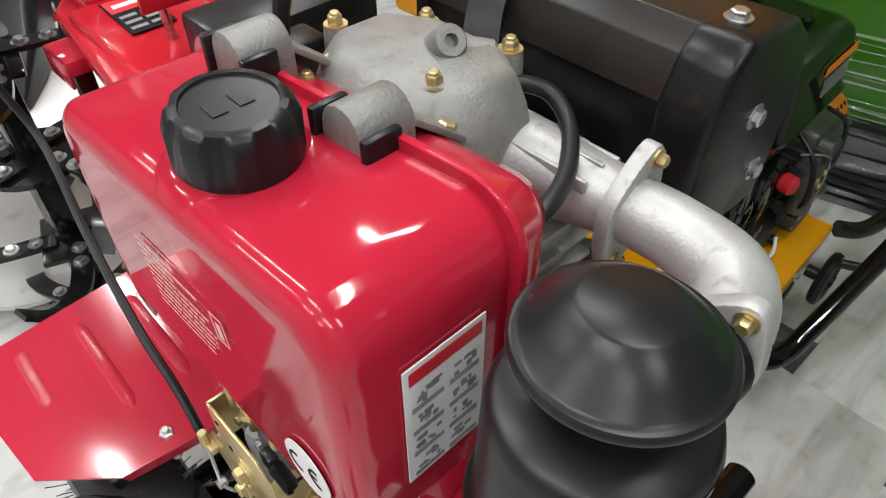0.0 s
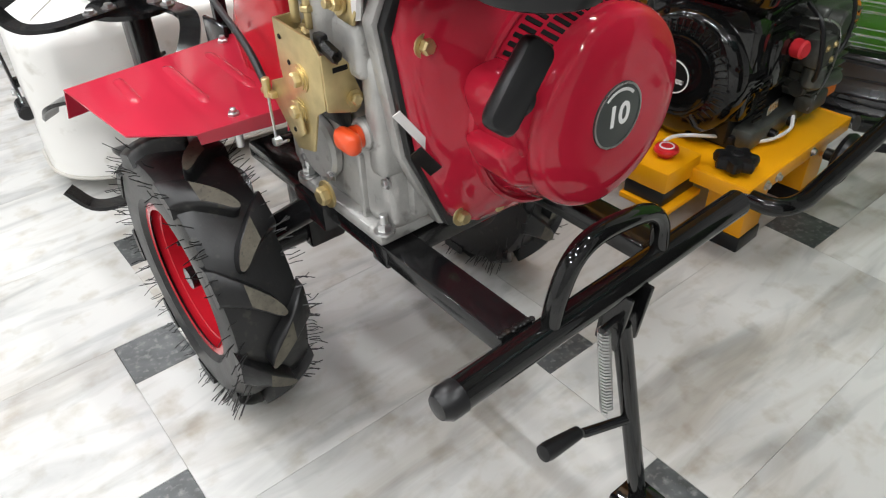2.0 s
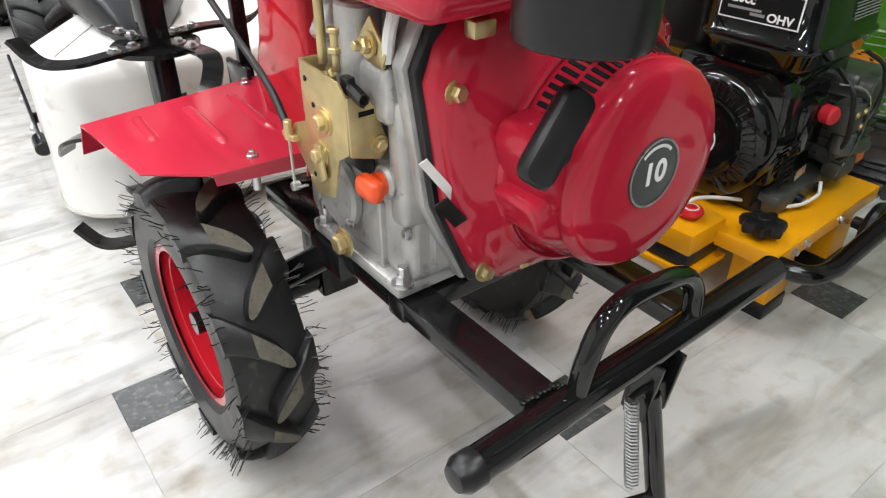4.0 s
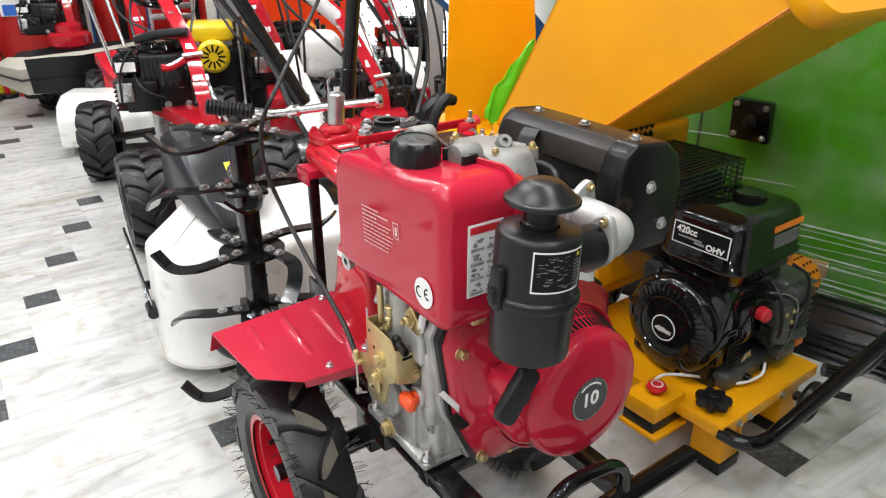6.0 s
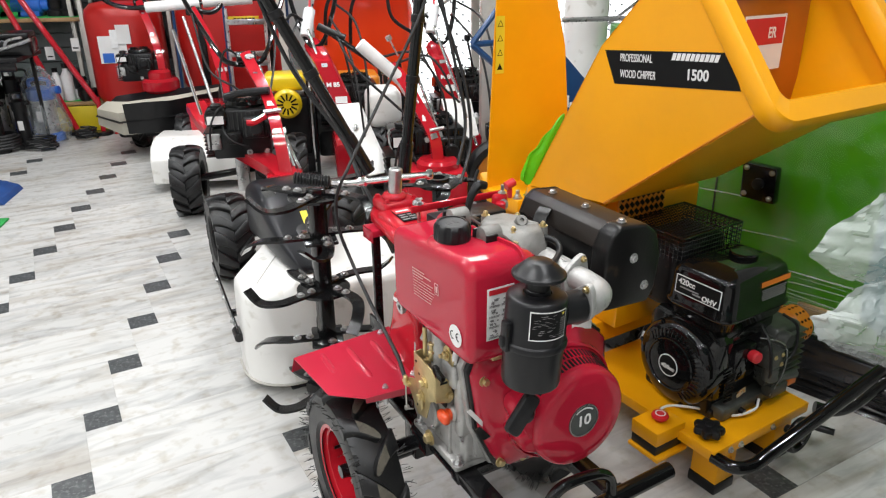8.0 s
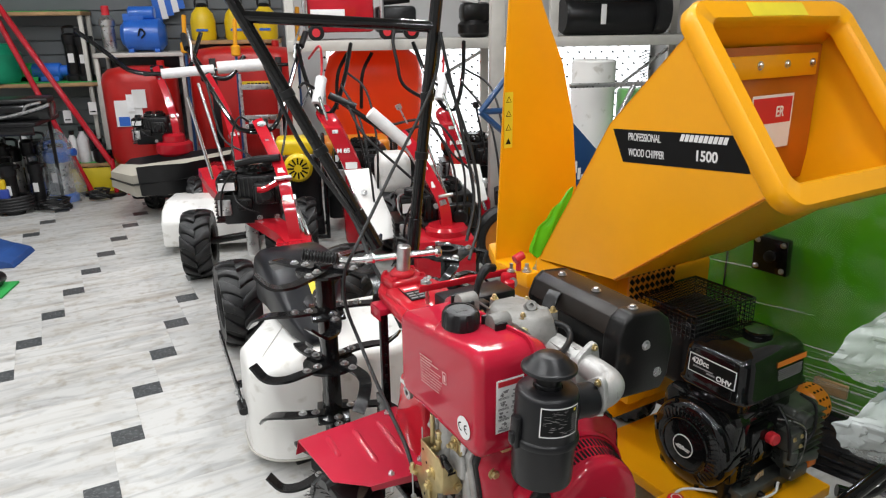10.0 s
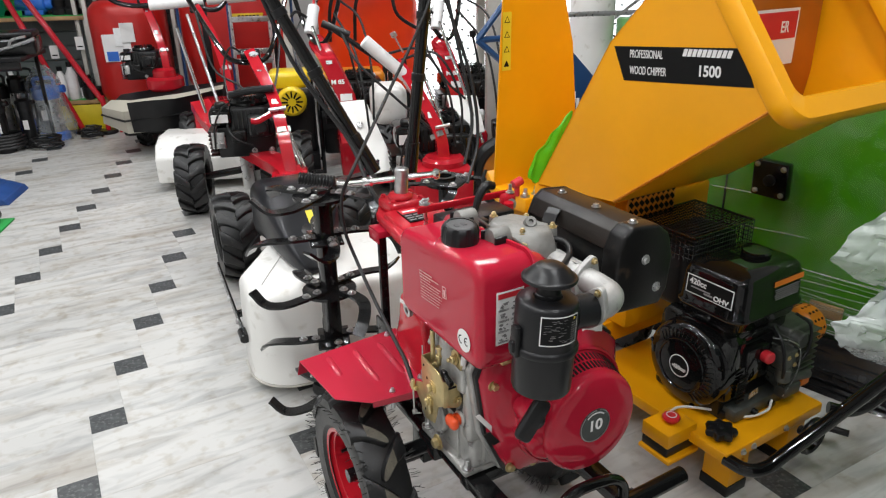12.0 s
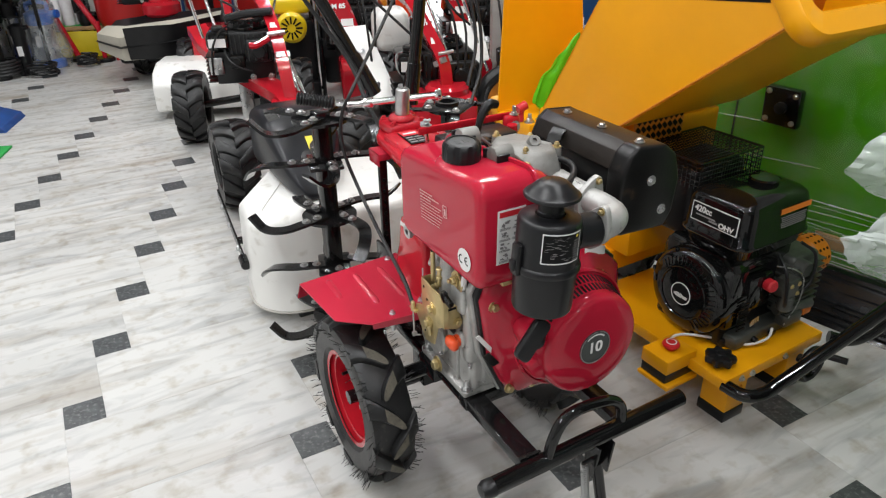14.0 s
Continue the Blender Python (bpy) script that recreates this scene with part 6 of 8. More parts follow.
# ---- rear-tine tillers in a row ----
def row_tiller(m, label, hood, engine, R=0.195, rear=0.0, column=True):
    """Local y runs away from the aisle end; the hood lies at -y, wheels at 0."""
    t = thing("rear_tine_tiller", m, label, "tiller", "tillers in a row")
    for s in (-1, 1):
        wheel(t, s * 0.25, 0.11, R, R, 0.15, s, R * 0.5, BLACK, 13)
    part("axle", rod((-0.24, 0.11, R), (0.24, 0.11, R), 0.022), BLACK, t)
    part("gear_case", prism([(-0.35, 0.12), (-0.35, 0.3), (-0.05, 0.42), (0.15, 0.42), (0.15, 0.12)], -0.07, 0.07, "x", 0.02), RED2, t, "red cast gear case")
    if engine:
        part("main_beam", prism([(-0.3, 0.36), (-0.3, 0.42), (0.1, 0.5), (0.75, 0.42), (0.75, 0.34), (0.1, 0.4)], -0.06, 0.06, "x", 0.012), RED2, t, "red steel beam")
    if hood:
        def hood_ring(z, g):
            # plan outline: square front with soft corners, sides drawn in to the rear
            pts = []
            r = 0.14 - 0.06 * min(1.0, max(0.0, (z - 0.05) / 0.29))
            for sx, a0, a1 in ((-1, 180, 270), (1, 270, 360)):
                for k in range(9):
                    a = radians(a0 + (a1 - a0) * k / 8)
                    pts.append(Vector((sx * (0.36 - r) + (r - g) * math.cos(a), -0.915 + r + (r - g) * math.sin(a), z)))
            return [Vector((-0.36 + g, -0.69, z)), *pts, Vector((0.36 - g, -0.69, z)), Vector((0.235 - g, -0.48, z)), Vector((-0.235 + g, -0.48, z))]
        rings = [hood_ring(0.045, -0.004), hood_ring(0.06, -0.001), hood_ring(0.2, 0.0), hood_ring(0.325, 0.004), hood_ring(0.342, 0.008), hood_ring(0.353, 0.018), hood_ring(0.358, 0.034), hood_ring(0.359, 0.045)]
        hd = part("tine_hood", skin(rings), hood, t, "smooth white enamelled tine hood", 40)
        for sx, r in ((-1, 0.0012), (1, 0.0009)):
            part("hood_seam", tube([(sx * 0.33, -0.88, 0.345), (sx * 0.3, -0.8, 0.3605), (sx * 0.14, -0.5, 0.3605)], r, 5, 1, False), SHELFW, hd)
        part("hood_edge", tube([v - Vector((0, 0, 0.001)) for v in hood_ring(0.046, -0.006)], 0.004, 6, 1, False), SHELFW, hd)
        part("side_shoe", join(box(-0.373, -0.365, -0.76, -0.24, -0.018, 0.018, 0.004, m=Matrix.Translation((0, -0.5, 0.19)) @ Matrix.Rotation(radians(4.5), 4, "X") @ Matrix.Translation((0, 0.5, 0))), rod((-0.37, -0.775, 0.168), (-0.37, -0.72, 0.172), 0.0165, 14, 0.003), box(-0.37, -0.3, -0.62, -0.6, 0.17, 0.19, 0.002)), BLACK, hd, "black steel depth shoe")
        for y in (-0.66, -0.5, -0.36):
            part("hood_bolt", bolt((-0.373, y, 0.19 + (y + 0.5) * 0.0785), (-1, 0, 0), 0.008, 0.007), STEEL, hd)
    def guard_ring(y, xa, xb, za, zb):
        c, w, h = (xa + xb) / 2, xb - xa, zb - za
        return [Vector((c + x, y, (za + zb) / 2 + z)) for x, z in round_rect(w, h, min(w, h) * 0.22, 4)]
    guard = part("belt_guard", skin([guard_ring(-0.81, -0.15, -0.12, 0.366, 0.378), guard_ring(-0.8, -0.165, -0.105, 0.362, 0.388), guard_ring(-0.72, -0.197, -0.05, 0.362, 0.44), guard_ring(-0.6, -0.217, 0.01, 0.362, 0.505), guard_ring(-0.45, -0.225, 0.045, 0.35, 0.55), guard_ring(-0.25, -0.22, 0.05, 0.3, 0.525), guard_ring(-0.15, -0.2, 0.04, 0.28, 0.48)]), GUARD, t, "black plastic belt guard", 45)
    part("caution_sticker", card(0.022, 0.062, plane_at((-0.093, -0.637, 0.487), (1, 0, 0), (0, 0.88, 0.47)), 0.003), YELINK, guard, "yellow caution sticker")
    part("guard_boss", lathe([(0, 0), (0.03, 0.0), (0.03, 0.012), (0.012, 0.016), (0, 0.016)], 18, frame_to((-0.11, -0.69, 0.455), (-0.11, -0.75, 0.56))[0]), MATTE, guard)
    if engine:
        e = part("engine", join(box(-0.16, 0.14, 0.25, 0.55, 0.5, 0.68, 0.02), box(-0.13, 0.12, 0.28, 0.52, 0.68, 0.78, 0.03), rod((-0.02, 0.4, 0.78), (-0.02, 0.4, 0.83), 0.1, 24, 0.01)), MATTE, t, "black petrol engine")
        for k in range(10):
            a = 2 * math.pi * k / 10
            part("starter_slot", box(0.04, 0.085, -0.005, 0.005, 0.829, 0.832, 0, m=Matrix.Translation((-0.02, 0.4, 0)) @ Matrix.Rotation(a, 4, "Z")), INK, e)
        part("exhaust", box(-0.2, -0.14, 0.28, 0.48, 0.55, 0.64, 0.015), STEEL, e)
        part("carb", join(box(-0.1, 0.05, 0.18, 0.25, 0.6, 0.75, 0.02), rod((0.06, 0.3, 0.7), (0.14, 0.26, 0.74), 0.02)), DARKMET, e)
        for k in range(5):
            part("fin", box(-0.17, -0.13, 0.27, 0.53, 0.51 + 0.025 * k, 0.516 + 0.025 * k, 0), DARKMET, e)
    if column:
        col = part("column", tube([(0.03, -0.12, 0.4), (0.03, -0.14, 0.6), (0.02, -0.06, 0.82), (0.0, 0.14, 1.06), (-0.01, 0.22, 1.16)], 0.036, 12, 6, radii=(1.2, 1.1, 1, 0.95, 0.85)), RED2, t, "red curved steering column")
        part("clamp", rod((-0.06, -0.02, 0.84), (0.1, -0.02, 0.86), 0.012), CHROME, col)
        part("clamp_lever", tube([(-0.05, -0.03, 0.84), (-0.09, -0.05, 0.83), (-0.11, -0.05, 0.8)], 0.012, 8), RED2, col)
        part("badge", lathe([(0, 0), (0.02, 0), (0.02, 0.004), (0, 0.004)], 20, frame_to((-0.002, 0.1, 1.085), (-0.002, 0.0, 1.2))[0]), STEEL, col)
        hb = part("handlebar", tube([(-0.28, 0.75, 1.32), (-0.26, 0.5, 1.25), (-0.2, 0.24, 1.15), (-0.1, 0.18, 1.13), (0.1, 0.18, 1.13), (0.2, 0.24, 1.15), (0.26, 0.5, 1.25), (0.28, 0.75, 1.32)], 0.0145, 10, 5), NAVY if hood else CHROME, t, "handlebar of dark steel tube")
        for s in (-1, 1):
            part("grip", rod((s * 0.28, 0.72, 1.31), (s * 0.285, 0.86, 1.345), 0.019), MATTE, hb)
            part("hand_lever", tube([(s * 0.265, 0.55, 1.28), (s * 0.27, 0.65, 1.33), (s * 0.285, 0.8, 1.37)], 0.006, 6), MATTE, hb)
        part("shift_rod", rod((-0.07, -0.05, 0.6), (-0.16, 0.35, 1.15), 0.009), CHROME, t)
        part("shift_rod", rod((0.09, -0.08, 0.55), (0.12, 0.3, 1.12), 0.007), CHROME, t)
    return t


row_tiller(pose(-0.16, 2.36, 0, 0, 0, 14), "rear-tine tiller with smooth white hood, black guard and cleated tyres", WHITE, False, 0.187, column=False)
# ---- green machine wrapped in film behind the chipper ----
GM = pose(1.36, 1.39, 0, 0, 0, -57)
green = thing("green_machine", GM, "green painted machine in clear stretch film on a black wrapped base", "machine")
part("side_panel", box(-0.42, 1.5, 0.0, 0.06, 0.145, 1.02, 0.01), GREENBODY, green, "green painted side panel")
part("panel_seam", box(-0.16, -0.155, -0.003, 0.0, 0.4, 0.98, 0), INK, green)

# ---- tillers of the row, each built about its own base point ----
def at(base, *ps):
    return [Vector(p) - Vector((base[0], base[1], 0)) for p in ps]


def slat_engine(t, c, s, material, recoil=None, label="black petrol engine"):
    """A small engine about the point c, s metres across."""
    x, y, z = c
    def B(x0, x1, y0, y1, z0, z1, bev=0.03):
        return box(x + s * x0, x + s * x1, y + s * y0, y + s * y1, z + s * z0, z + s * z1, s * bev, 2)
    e = part("engine", join(B(-0.42, 0.42, -0.32, 0.38, -0.45, 0.02), B(-0.2, 0.46, -0.36, 0.3, -0.1, 0.3, 0.06)), material, t, label)
    fan = part("fan_cover", lathe([(s * 0.29, 0), (s * 0.3, s * 0.05), (s * 0.27, s * 0.1), (s * 0.12, s * 0.13), (s * 0.05, s * 0.13), (0, s * 0.12)], 28, Matrix.Translation((x + s * 0.08, y - s * 0.02, z + s * 0.29))), recoil or GLOSS, e)
    for k in range(16):
        a = 2 * math.pi * k / 16
        part("fan_slot", box(s * 0.12, s * 0.24, -s * 0.011, s * 0.011, s * 0.39, s * 0.428, 0, m=Matrix.Translation((x + s * 0.08, y - s * 0.02, z)) @ Matrix.Rotation(a, 4, "Z")), STEEL if recoil else INK, e)
    part("fuel_tank", B(-0.5, -0.17, -0.4, 0.2, 0.04, 0.3, 0.07), GLOSS, e)
    part("tank_cap", rod((x - s * 0.33, y - s * 0.2, z + s * 0.29), (x - s * 0.33, y - s * 0.2, z + s * 0.37), s * 0.085, 18, s * 0.02), MATTE, e)
    for k in range(7):
        part("cooling_fin", B(-0.55, -0.38, -0.3, 0.25, -0.42 + 0.06 * k, -0.405 + 0.06 * k, 0), DARKMET, e)
    part("air_box", B(0.05, 0.42, -0.5, -0.34, -0.12, 0.2, 0.05), MATTE, e)
    for k in range(4):
        part("box_rib", B(0.08 + 0.09 * k, 0.1 + 0.09 * k, -0.508, -0.495, -0.08, 0.16, 0), GLOSS, e)
    for k in range(9):
        part("shroud_rib", B(-0.16 + 0.065 * k, -0.145 + 0.065 * k, -0.372, -0.355, -0.06, 0.26, 0), GLOSS, e)
    part("air_filter_cap", rod((x + s * 0.24, y - s * 0.5, z + s * 0.04), (x + s * 0.24, y - s * 0.56, z + s * 0.04), s * 0.1, 18, s * 0.02), MATTE, e)
    part("exhaust_guard", join(B(0.4, 0.56, -0.26, 0.16, -0.2, 0.12, 0.05), B(0.43, 0.58, -0.2, 0.1, -0.14, 0.06, 0.03)), DARKMET, e)
    part("spark_lead", tube([(x + s * 0.3, y - s * 0.42, z + s * 0.2), (x + s * 0.42, y - s * 0.5, z + s * 0.1), (x + s * 0.45, y - s * 0.42, z - s * 0.1)], s * 0.02, 6), HOSE, e)
    part("maker_sticker", B(-0.46, -0.22, -0.408, -0.404, 0.1, 0.22, 0), PAPER, e)
    part("side_plate", B(-0.5, -0.3, -0.36, -0.32, -0.3, -0.05, 0.02), STEEL, e)
    part("carburettor", join(B(-0.2, 0.02, -0.47, -0.34, -0.2, -0.02, 0.03), rod((x - s * 0.1, y - s * 0.5, z - s * 0.1), (x - s * 0.1, y - s * 0.42, z - s * 0.1), s * 0.06, 14)), DARKMET, e)
    part("pull_cord", tube([(x - s * 0.2, y - s * 0.3, z + s * 0.36), (x - s * 0.3, y - s * 0.45, z + s * 0.3), (x - s * 0.42, y - s * 0.44, z + s * 0.05), (x - s * 0.46, y - s * 0.36, z - s * 0.3)], s * 0.014, 6), HOSE, e)
    part("fuel_hose", tube([(x - s * 0.25, y - s * 0.38, z + s * 0.06), (x - s * 0.2, y - s * 0.5, z - s * 0.05), (x - s * 0.08, y - s * 0.52, z - s * 0.16), (x + s * 0.1, y - s * 0.46, z - s * 0.25)], s * 0.018, 6), HOSE, e)
    for p in ((-0.35, -0.2), (0.1, -0.36), (0.36, -0.36), (0.3, -0.1)):
        part("engine_bolt", bolt((x + s * p[0], y - s * (0.33 if p[1] < -0.15 else 0.36), z + s * p[1]), (0, -1, 0), s * 0.03, s * 0.03), STEEL, e)
    return e


def sweeps(t, name, paths, r, material):
    for p in paths:
        part(name, tube(p, r, 8, 6), material, t)


def column(t, pts, r, label="red curved steering column"):
    c = part("column", tube(pts, r, 4, 8, flat=(r * 0.72, r * 0.8)), RED2, t, label, 25)
    ps = smooth_path(pts, 8)
    for f, h, mt in ((0.5, 0.03, PAPER), (0.72, 0.012, STEEL)):
        k = int(f * (len(ps) - 2))
        d = (ps[k + 1] - ps[k]).normalized()
        side = Vector((1, 0, 0))
        nrm = side.cross(d)
        part("column_sticker", card(r * 1.0, h, plane_at(ps[k] + nrm * r * 0.82, side, d), 0.001), mt, c)
    k = int(0.3 * (len(ps) - 2))
    d = (ps[k + 1] - ps[k]).normalized()
    part("clamp_band", tube([ps[k] - d * 0.012, ps[k] + d * 0.012], r, 4, 1, False, flat=(r * 0.82, r * 0.9)), STEEL, c, angle=25)
    part("column_head", rod(ps[-1] - Vector((r * 1.3, 0, 0)), ps[-1] + Vector((r * 1.3, 0, 0)), r * 0.75, 16, 0.004), BLACK, c)
    return c


# red tiller with engine, column leaning over it
b = (-0.5, 3.42)
t = thing("rear_tine_tiller", pose(b[0], b[1], 0), "red tiller with black engine, curved column and white hood", "tiller", "tillers in a row")
for s in (-1, 1):
    p = at(b, (-0.5 + s * 0.23 * 0.91, 3.42 + s * 0.23 * 0.42, 0))[0]
    wheel(t, p.x, p.y, 0.187, 0.187, 0.15, s, 0.095, BLACK, 13)
part("axle", rod(*at(b, (-0.7, 3.33, 0.187), (-0.3, 3.51, 0.187)), 0.02), BLACK, t)
part("beam", tube(at(b, (-0.165, 2.5, 0.36), (-0.2, 2.62, 0.4), (-0.42, 3.05, 0.42), (-0.58, 3.38, 0.46), (-0.66, 3.55, 0.54)), 0.04, 10, 5, flat=(0.05, 0.025)), RED2, t, "red steel beam")
part("beam_nose", tube(at(b, (-0.17, 2.5, 0.36), (-0.16, 2.46, 0.28), (-0.18, 2.5, 0.2)), 0.05, 10, 4, flat=(0.055, 0.02)), RED2, t)
part("front_leg", box(*[v for q in zip(at(b, (-0.43, 3.0, 0.2))[0], at(b, (-0.37, 3.06, 0.4))[0]) for v in q], 0.006), STEEL, t)
slat_engine(t, at(b, (-0.37, 2.93, 0.555))[0], 0.31, MATTE)
col = column(t, at(b, (-0.17, 2.57, 0.38), (-0.19, 2.62, 0.55), (-0.22, 2.75, 0.68), (-0.29, 3.0, 0.79), (-0.33, 3.15, 0.84)), 0.036)
part("column_foot", box(*[v for q in zip(at(b, (-0.26, 2.52, 0.36))[0], at(b, (-0.1, 2.66, 0.4))[0]) for v in q], 0.012), RED2, col)
part("clamp", rod(*at(b, (-0.245, 2.66, 0.66), (-0.17, 2.66, 0.667)), 0.011), STEEL, col)
part("clamp_lever", tube(at(b, (-0.24, 2.63, 0.65), (-0.29, 2.6, 0.63), (-0.32, 2.6, 0.63)), 0.014, 8), RED2, col)
part("maker_badge", lathe([(0, 0), (0.022, 0), (0.022, 0.004), (0, 0.004)], 20, frame_to(at(b, (-0.31, 3.07, 0.85))[0], at(b, (-0.3, 2.9, 1.2))[0])[0]), STEEL, col)
hb = part("handlebar", tube(at(b, (-0.72, 3.75, 1.2), (-0.61, 3.5, 1.04), (-0.47, 3.22, 0.86), (-0.41, 3.17, 0.81), (-0.3, 3.17, 0.803), (-0.235, 3.21, 0.85), (-0.16, 3.5, 1.03), (-0.1, 3.75, 1.2)), 0.0125, 10, 6), GLOSS, t, "black tube handlebar")
for sx, px in ((-1, -0.72), (1, -0.1)):
    part("grip", rod(*at(b, (px, 3.73, 1.19), (px + sx * 0.03, 3.85, 1.26)), 0.018), MATTE, hb)
    part("hand_lever", tube(at(b, (px - sx * 0.04, 3.6, 1.13), (px - sx * 0.03, 3.68, 1.21), (px, 3.82, 1.29)), 0.006, 6), STEEL, hb)
sweeps(t, "cable", [at(b, (-0.6, 3.45, 1.03), (-0.52, 3.2, 0.78), (-0.38, 3.05, 0.7), (-0.3, 2.85, 0.6)), at(b, (-0.18, 3.4, 0.98), (-0.2, 3.15, 0.8), (-0.24, 2.9, 0.66), (-0.3, 2.78, 0.55)), at(b, (-0.36, 3.15, 0.84), (-0.42, 3.12, 0.88), (-0.46, 3.1, 0.78), (-0.44, 2.95, 0.66))], 0.0055, HOSE)
part("tie_strip", rod(*at(b, (-0.1, 2.62, 0.36), (-0.3, 3.12, 0.82)), 0.008), CHROME, t)
part("shift_rod", rod(*at(b, (-0.14, 2.6, 0.42), (-0.27, 3.1, 0.8)), 0.009), CHROME, t)
part("throttle_rod", rod(*at(b, (-0.62, 3.45, 0.5), (-0.71, 3.5, 0.95)), 0.009), CHROME, t)
part("hand_grip", tube(at(b, (-0.42, 2.8, 0.71), (-0.33, 2.78, 0.73), (-0.22, 2.75, 0.74)), 0.017, 10, 4), MATTE, t, "black ribbed grip")
part("tine_hood", prism([(0.3, 0.05), (0.3, 0.2), (0.36, 0.27), (0.5, 0.295), (0.8, 0.27), (0.92, 0.2), (0.92, 0.05)], -0.485, 0.06, "x", 0.018, 3), WHITE, t, "white enamelled tine hood", 40)
part("hood_flap", sheet([(-0.49, 0.36, 0.08), (-0.49, 0.36, 0.2), (-0.49, 0.86, 0.2), (-0.49, 0.86, 0.08)], 0.006, 0.001), FOAM, t)

# tiller at the far end with a cream hood
b = (-1.0, 4.95)
t = thing("rear_tine_tiller", pose(b[0], b[1], 0), "red tiller with black engine and black and cream hood", "tiller", "tillers in a row")
for s in (-1, 1):
    wheel(t, s * 0.24 - 0.02, 0.05 + s * 0.06, 0.18, 0.18, 0.1, s, 0.09, BLACK, 13)
CREAM = mat("cream_enamel", (0.46, 0.43, 0.36), 0.4, vary=0.05)
part("hood", skin([at(b, (-1.5, 4.75, 0.22), (-1.48, 4.7, 0.34), (-1.42, 4.75, 0.38)), at(b, (-1.3, 4.55, 0.18), (-1.3, 4.5, 0.34), (-1.25, 4.58, 0.4)), at(b, (-0.95, 4.6, 0.18), (-0.95, 4.52, 0.36), (-0.92, 4.65, 0.42)), at(b, (-0.7, 4.75, 0.2), (-0.68, 4.7, 0.38), (-0.66, 4.8, 0.44))], False, False), CREAM, t, "cream hood with black top", 50)
part("hood_top", skin([at(b, (-1.5, 4.71, 0.285), (-1.4, 4.95, 0.38)), at(b, (-1.3, 4.49, 0.27), (-1.2, 4.9, 0.41)), at(b, (-0.95, 4.51, 0.3), (-0.9, 4.9, 0.43)), at(b, (-0.68, 4.69, 0.3), (-0.62, 4.95, 0.44))], False, False), MATTE, t)
part("hood_skirt", skin([at(b, (-1.26, 4.53, 0.19), (-1.26, 4.485, 0.4)), at(b, (-1.12, 4.52, 0.19), (-1.12, 4.48, 0.41)), at(b, (-0.95, 4.55, 0.2), (-0.95, 4.505, 0.41)), at(b, (-0.68, 4.7, 0.2), (-0.66, 4.68, 0.43))], False, False), MATTE, t)
slat_engine(t, at(b, (-1.22, 5.0, 0.6))[0], 0.26, MATTE)
part("base", join(rod(*at(b, (-1.08, 4.95, 0.4), (-1.08, 4.95, 0.5)), 0.13, 24, 0.02), rod(*at(b, (-1.08, 4.95, 0.48), (-1.08, 4.95, 0.56)), 0.08, 24, 0.02)), RED2, t)
part("tail_guard", box(*[v for q in zip(at(b, (-1.4, 4.8, 0.1))[0], at(b, (-0.8, 5.1, 0.34))[0]) for v in q], 0.03), MATTE, t)
column(t, at(b, (-1.05, 4.95, 0.5), (-1.06, 4.97, 0.65), (-1.1, 5.05, 0.8), (-1.16, 5.15, 0.95), (-1.18, 5.2, 1.0)), 0.034)
part("handlebar", tube(at(b, (-1.7, 5.2, 1.28), (-1.5, 5.15, 1.12), (-1.35, 5.1, 1.0), (-1.15, 5.1, 0.97), (-0.95, 5.15, 1.0), (-0.85, 5.3, 1.25)), 0.016, 10, 6), BLACK, t)

# another red tiller between, only its column and bars show
b = (-0.75, 4.35)
t = thing("rear_tine_tiller", pose(b[0], b[1], 0), "red tiller with foam-wrapped crossbar and chrome rod", "tiller", "tillers in a row")
for s in (-1, 1):
    wheel(t, s * 0.22 + 0.12, 0.05 + s * 0.1, 0.18, 0.18, 0.1, s, 0.09, BLACK, 13)
part("gear_case", box(-0.05, 0.3, -0.2, 0.25, 0.1, 0.4, 0.03), RED2, t)
column(t, at(b, (-0.55, 4.2, 0.4), (-0.57, 4.25, 0.6), (-0.62, 4.35, 0.78), (-0.7, 4.5, 0.92), (-0.74, 4.6, 0.97)), 0.035)
part("gear_lever", rod(*at(b, (-0.62, 4.15, 0.35), (-0.78, 4.4, 0.95)), 0.01), STEEL, t)
part("crossbar", rod(*at(b, (-1.15, 4.6, 1.0), (-0.2, 4.7, 1.04)), 0.012), BLACK, t)
part("foam_sleeve", rod(*at(b, (-1.04, 4.61, 1.0), (-0.7, 4.645, 1.02)), 0.034, 18, 0.004), FOAM, t, "white foam sleeve")
part("foam_sleeve", rod(*at(b, (-0.68, 4.64, 1.03), (-0.36, 4.68, 1.045)), 0.042, 18, 0.004), FOAM, t, "white foam sleeve")
part("handlebar", tube(at(b, (-0.9, 4.8, 1.2), (-0.8, 4.7, 1.05), (-0.72, 4.6, 0.98), (-0.6, 4.6, 0.97), (-0.5, 4.7, 1.1)), 0.016, 10, 6), BLACK, t)

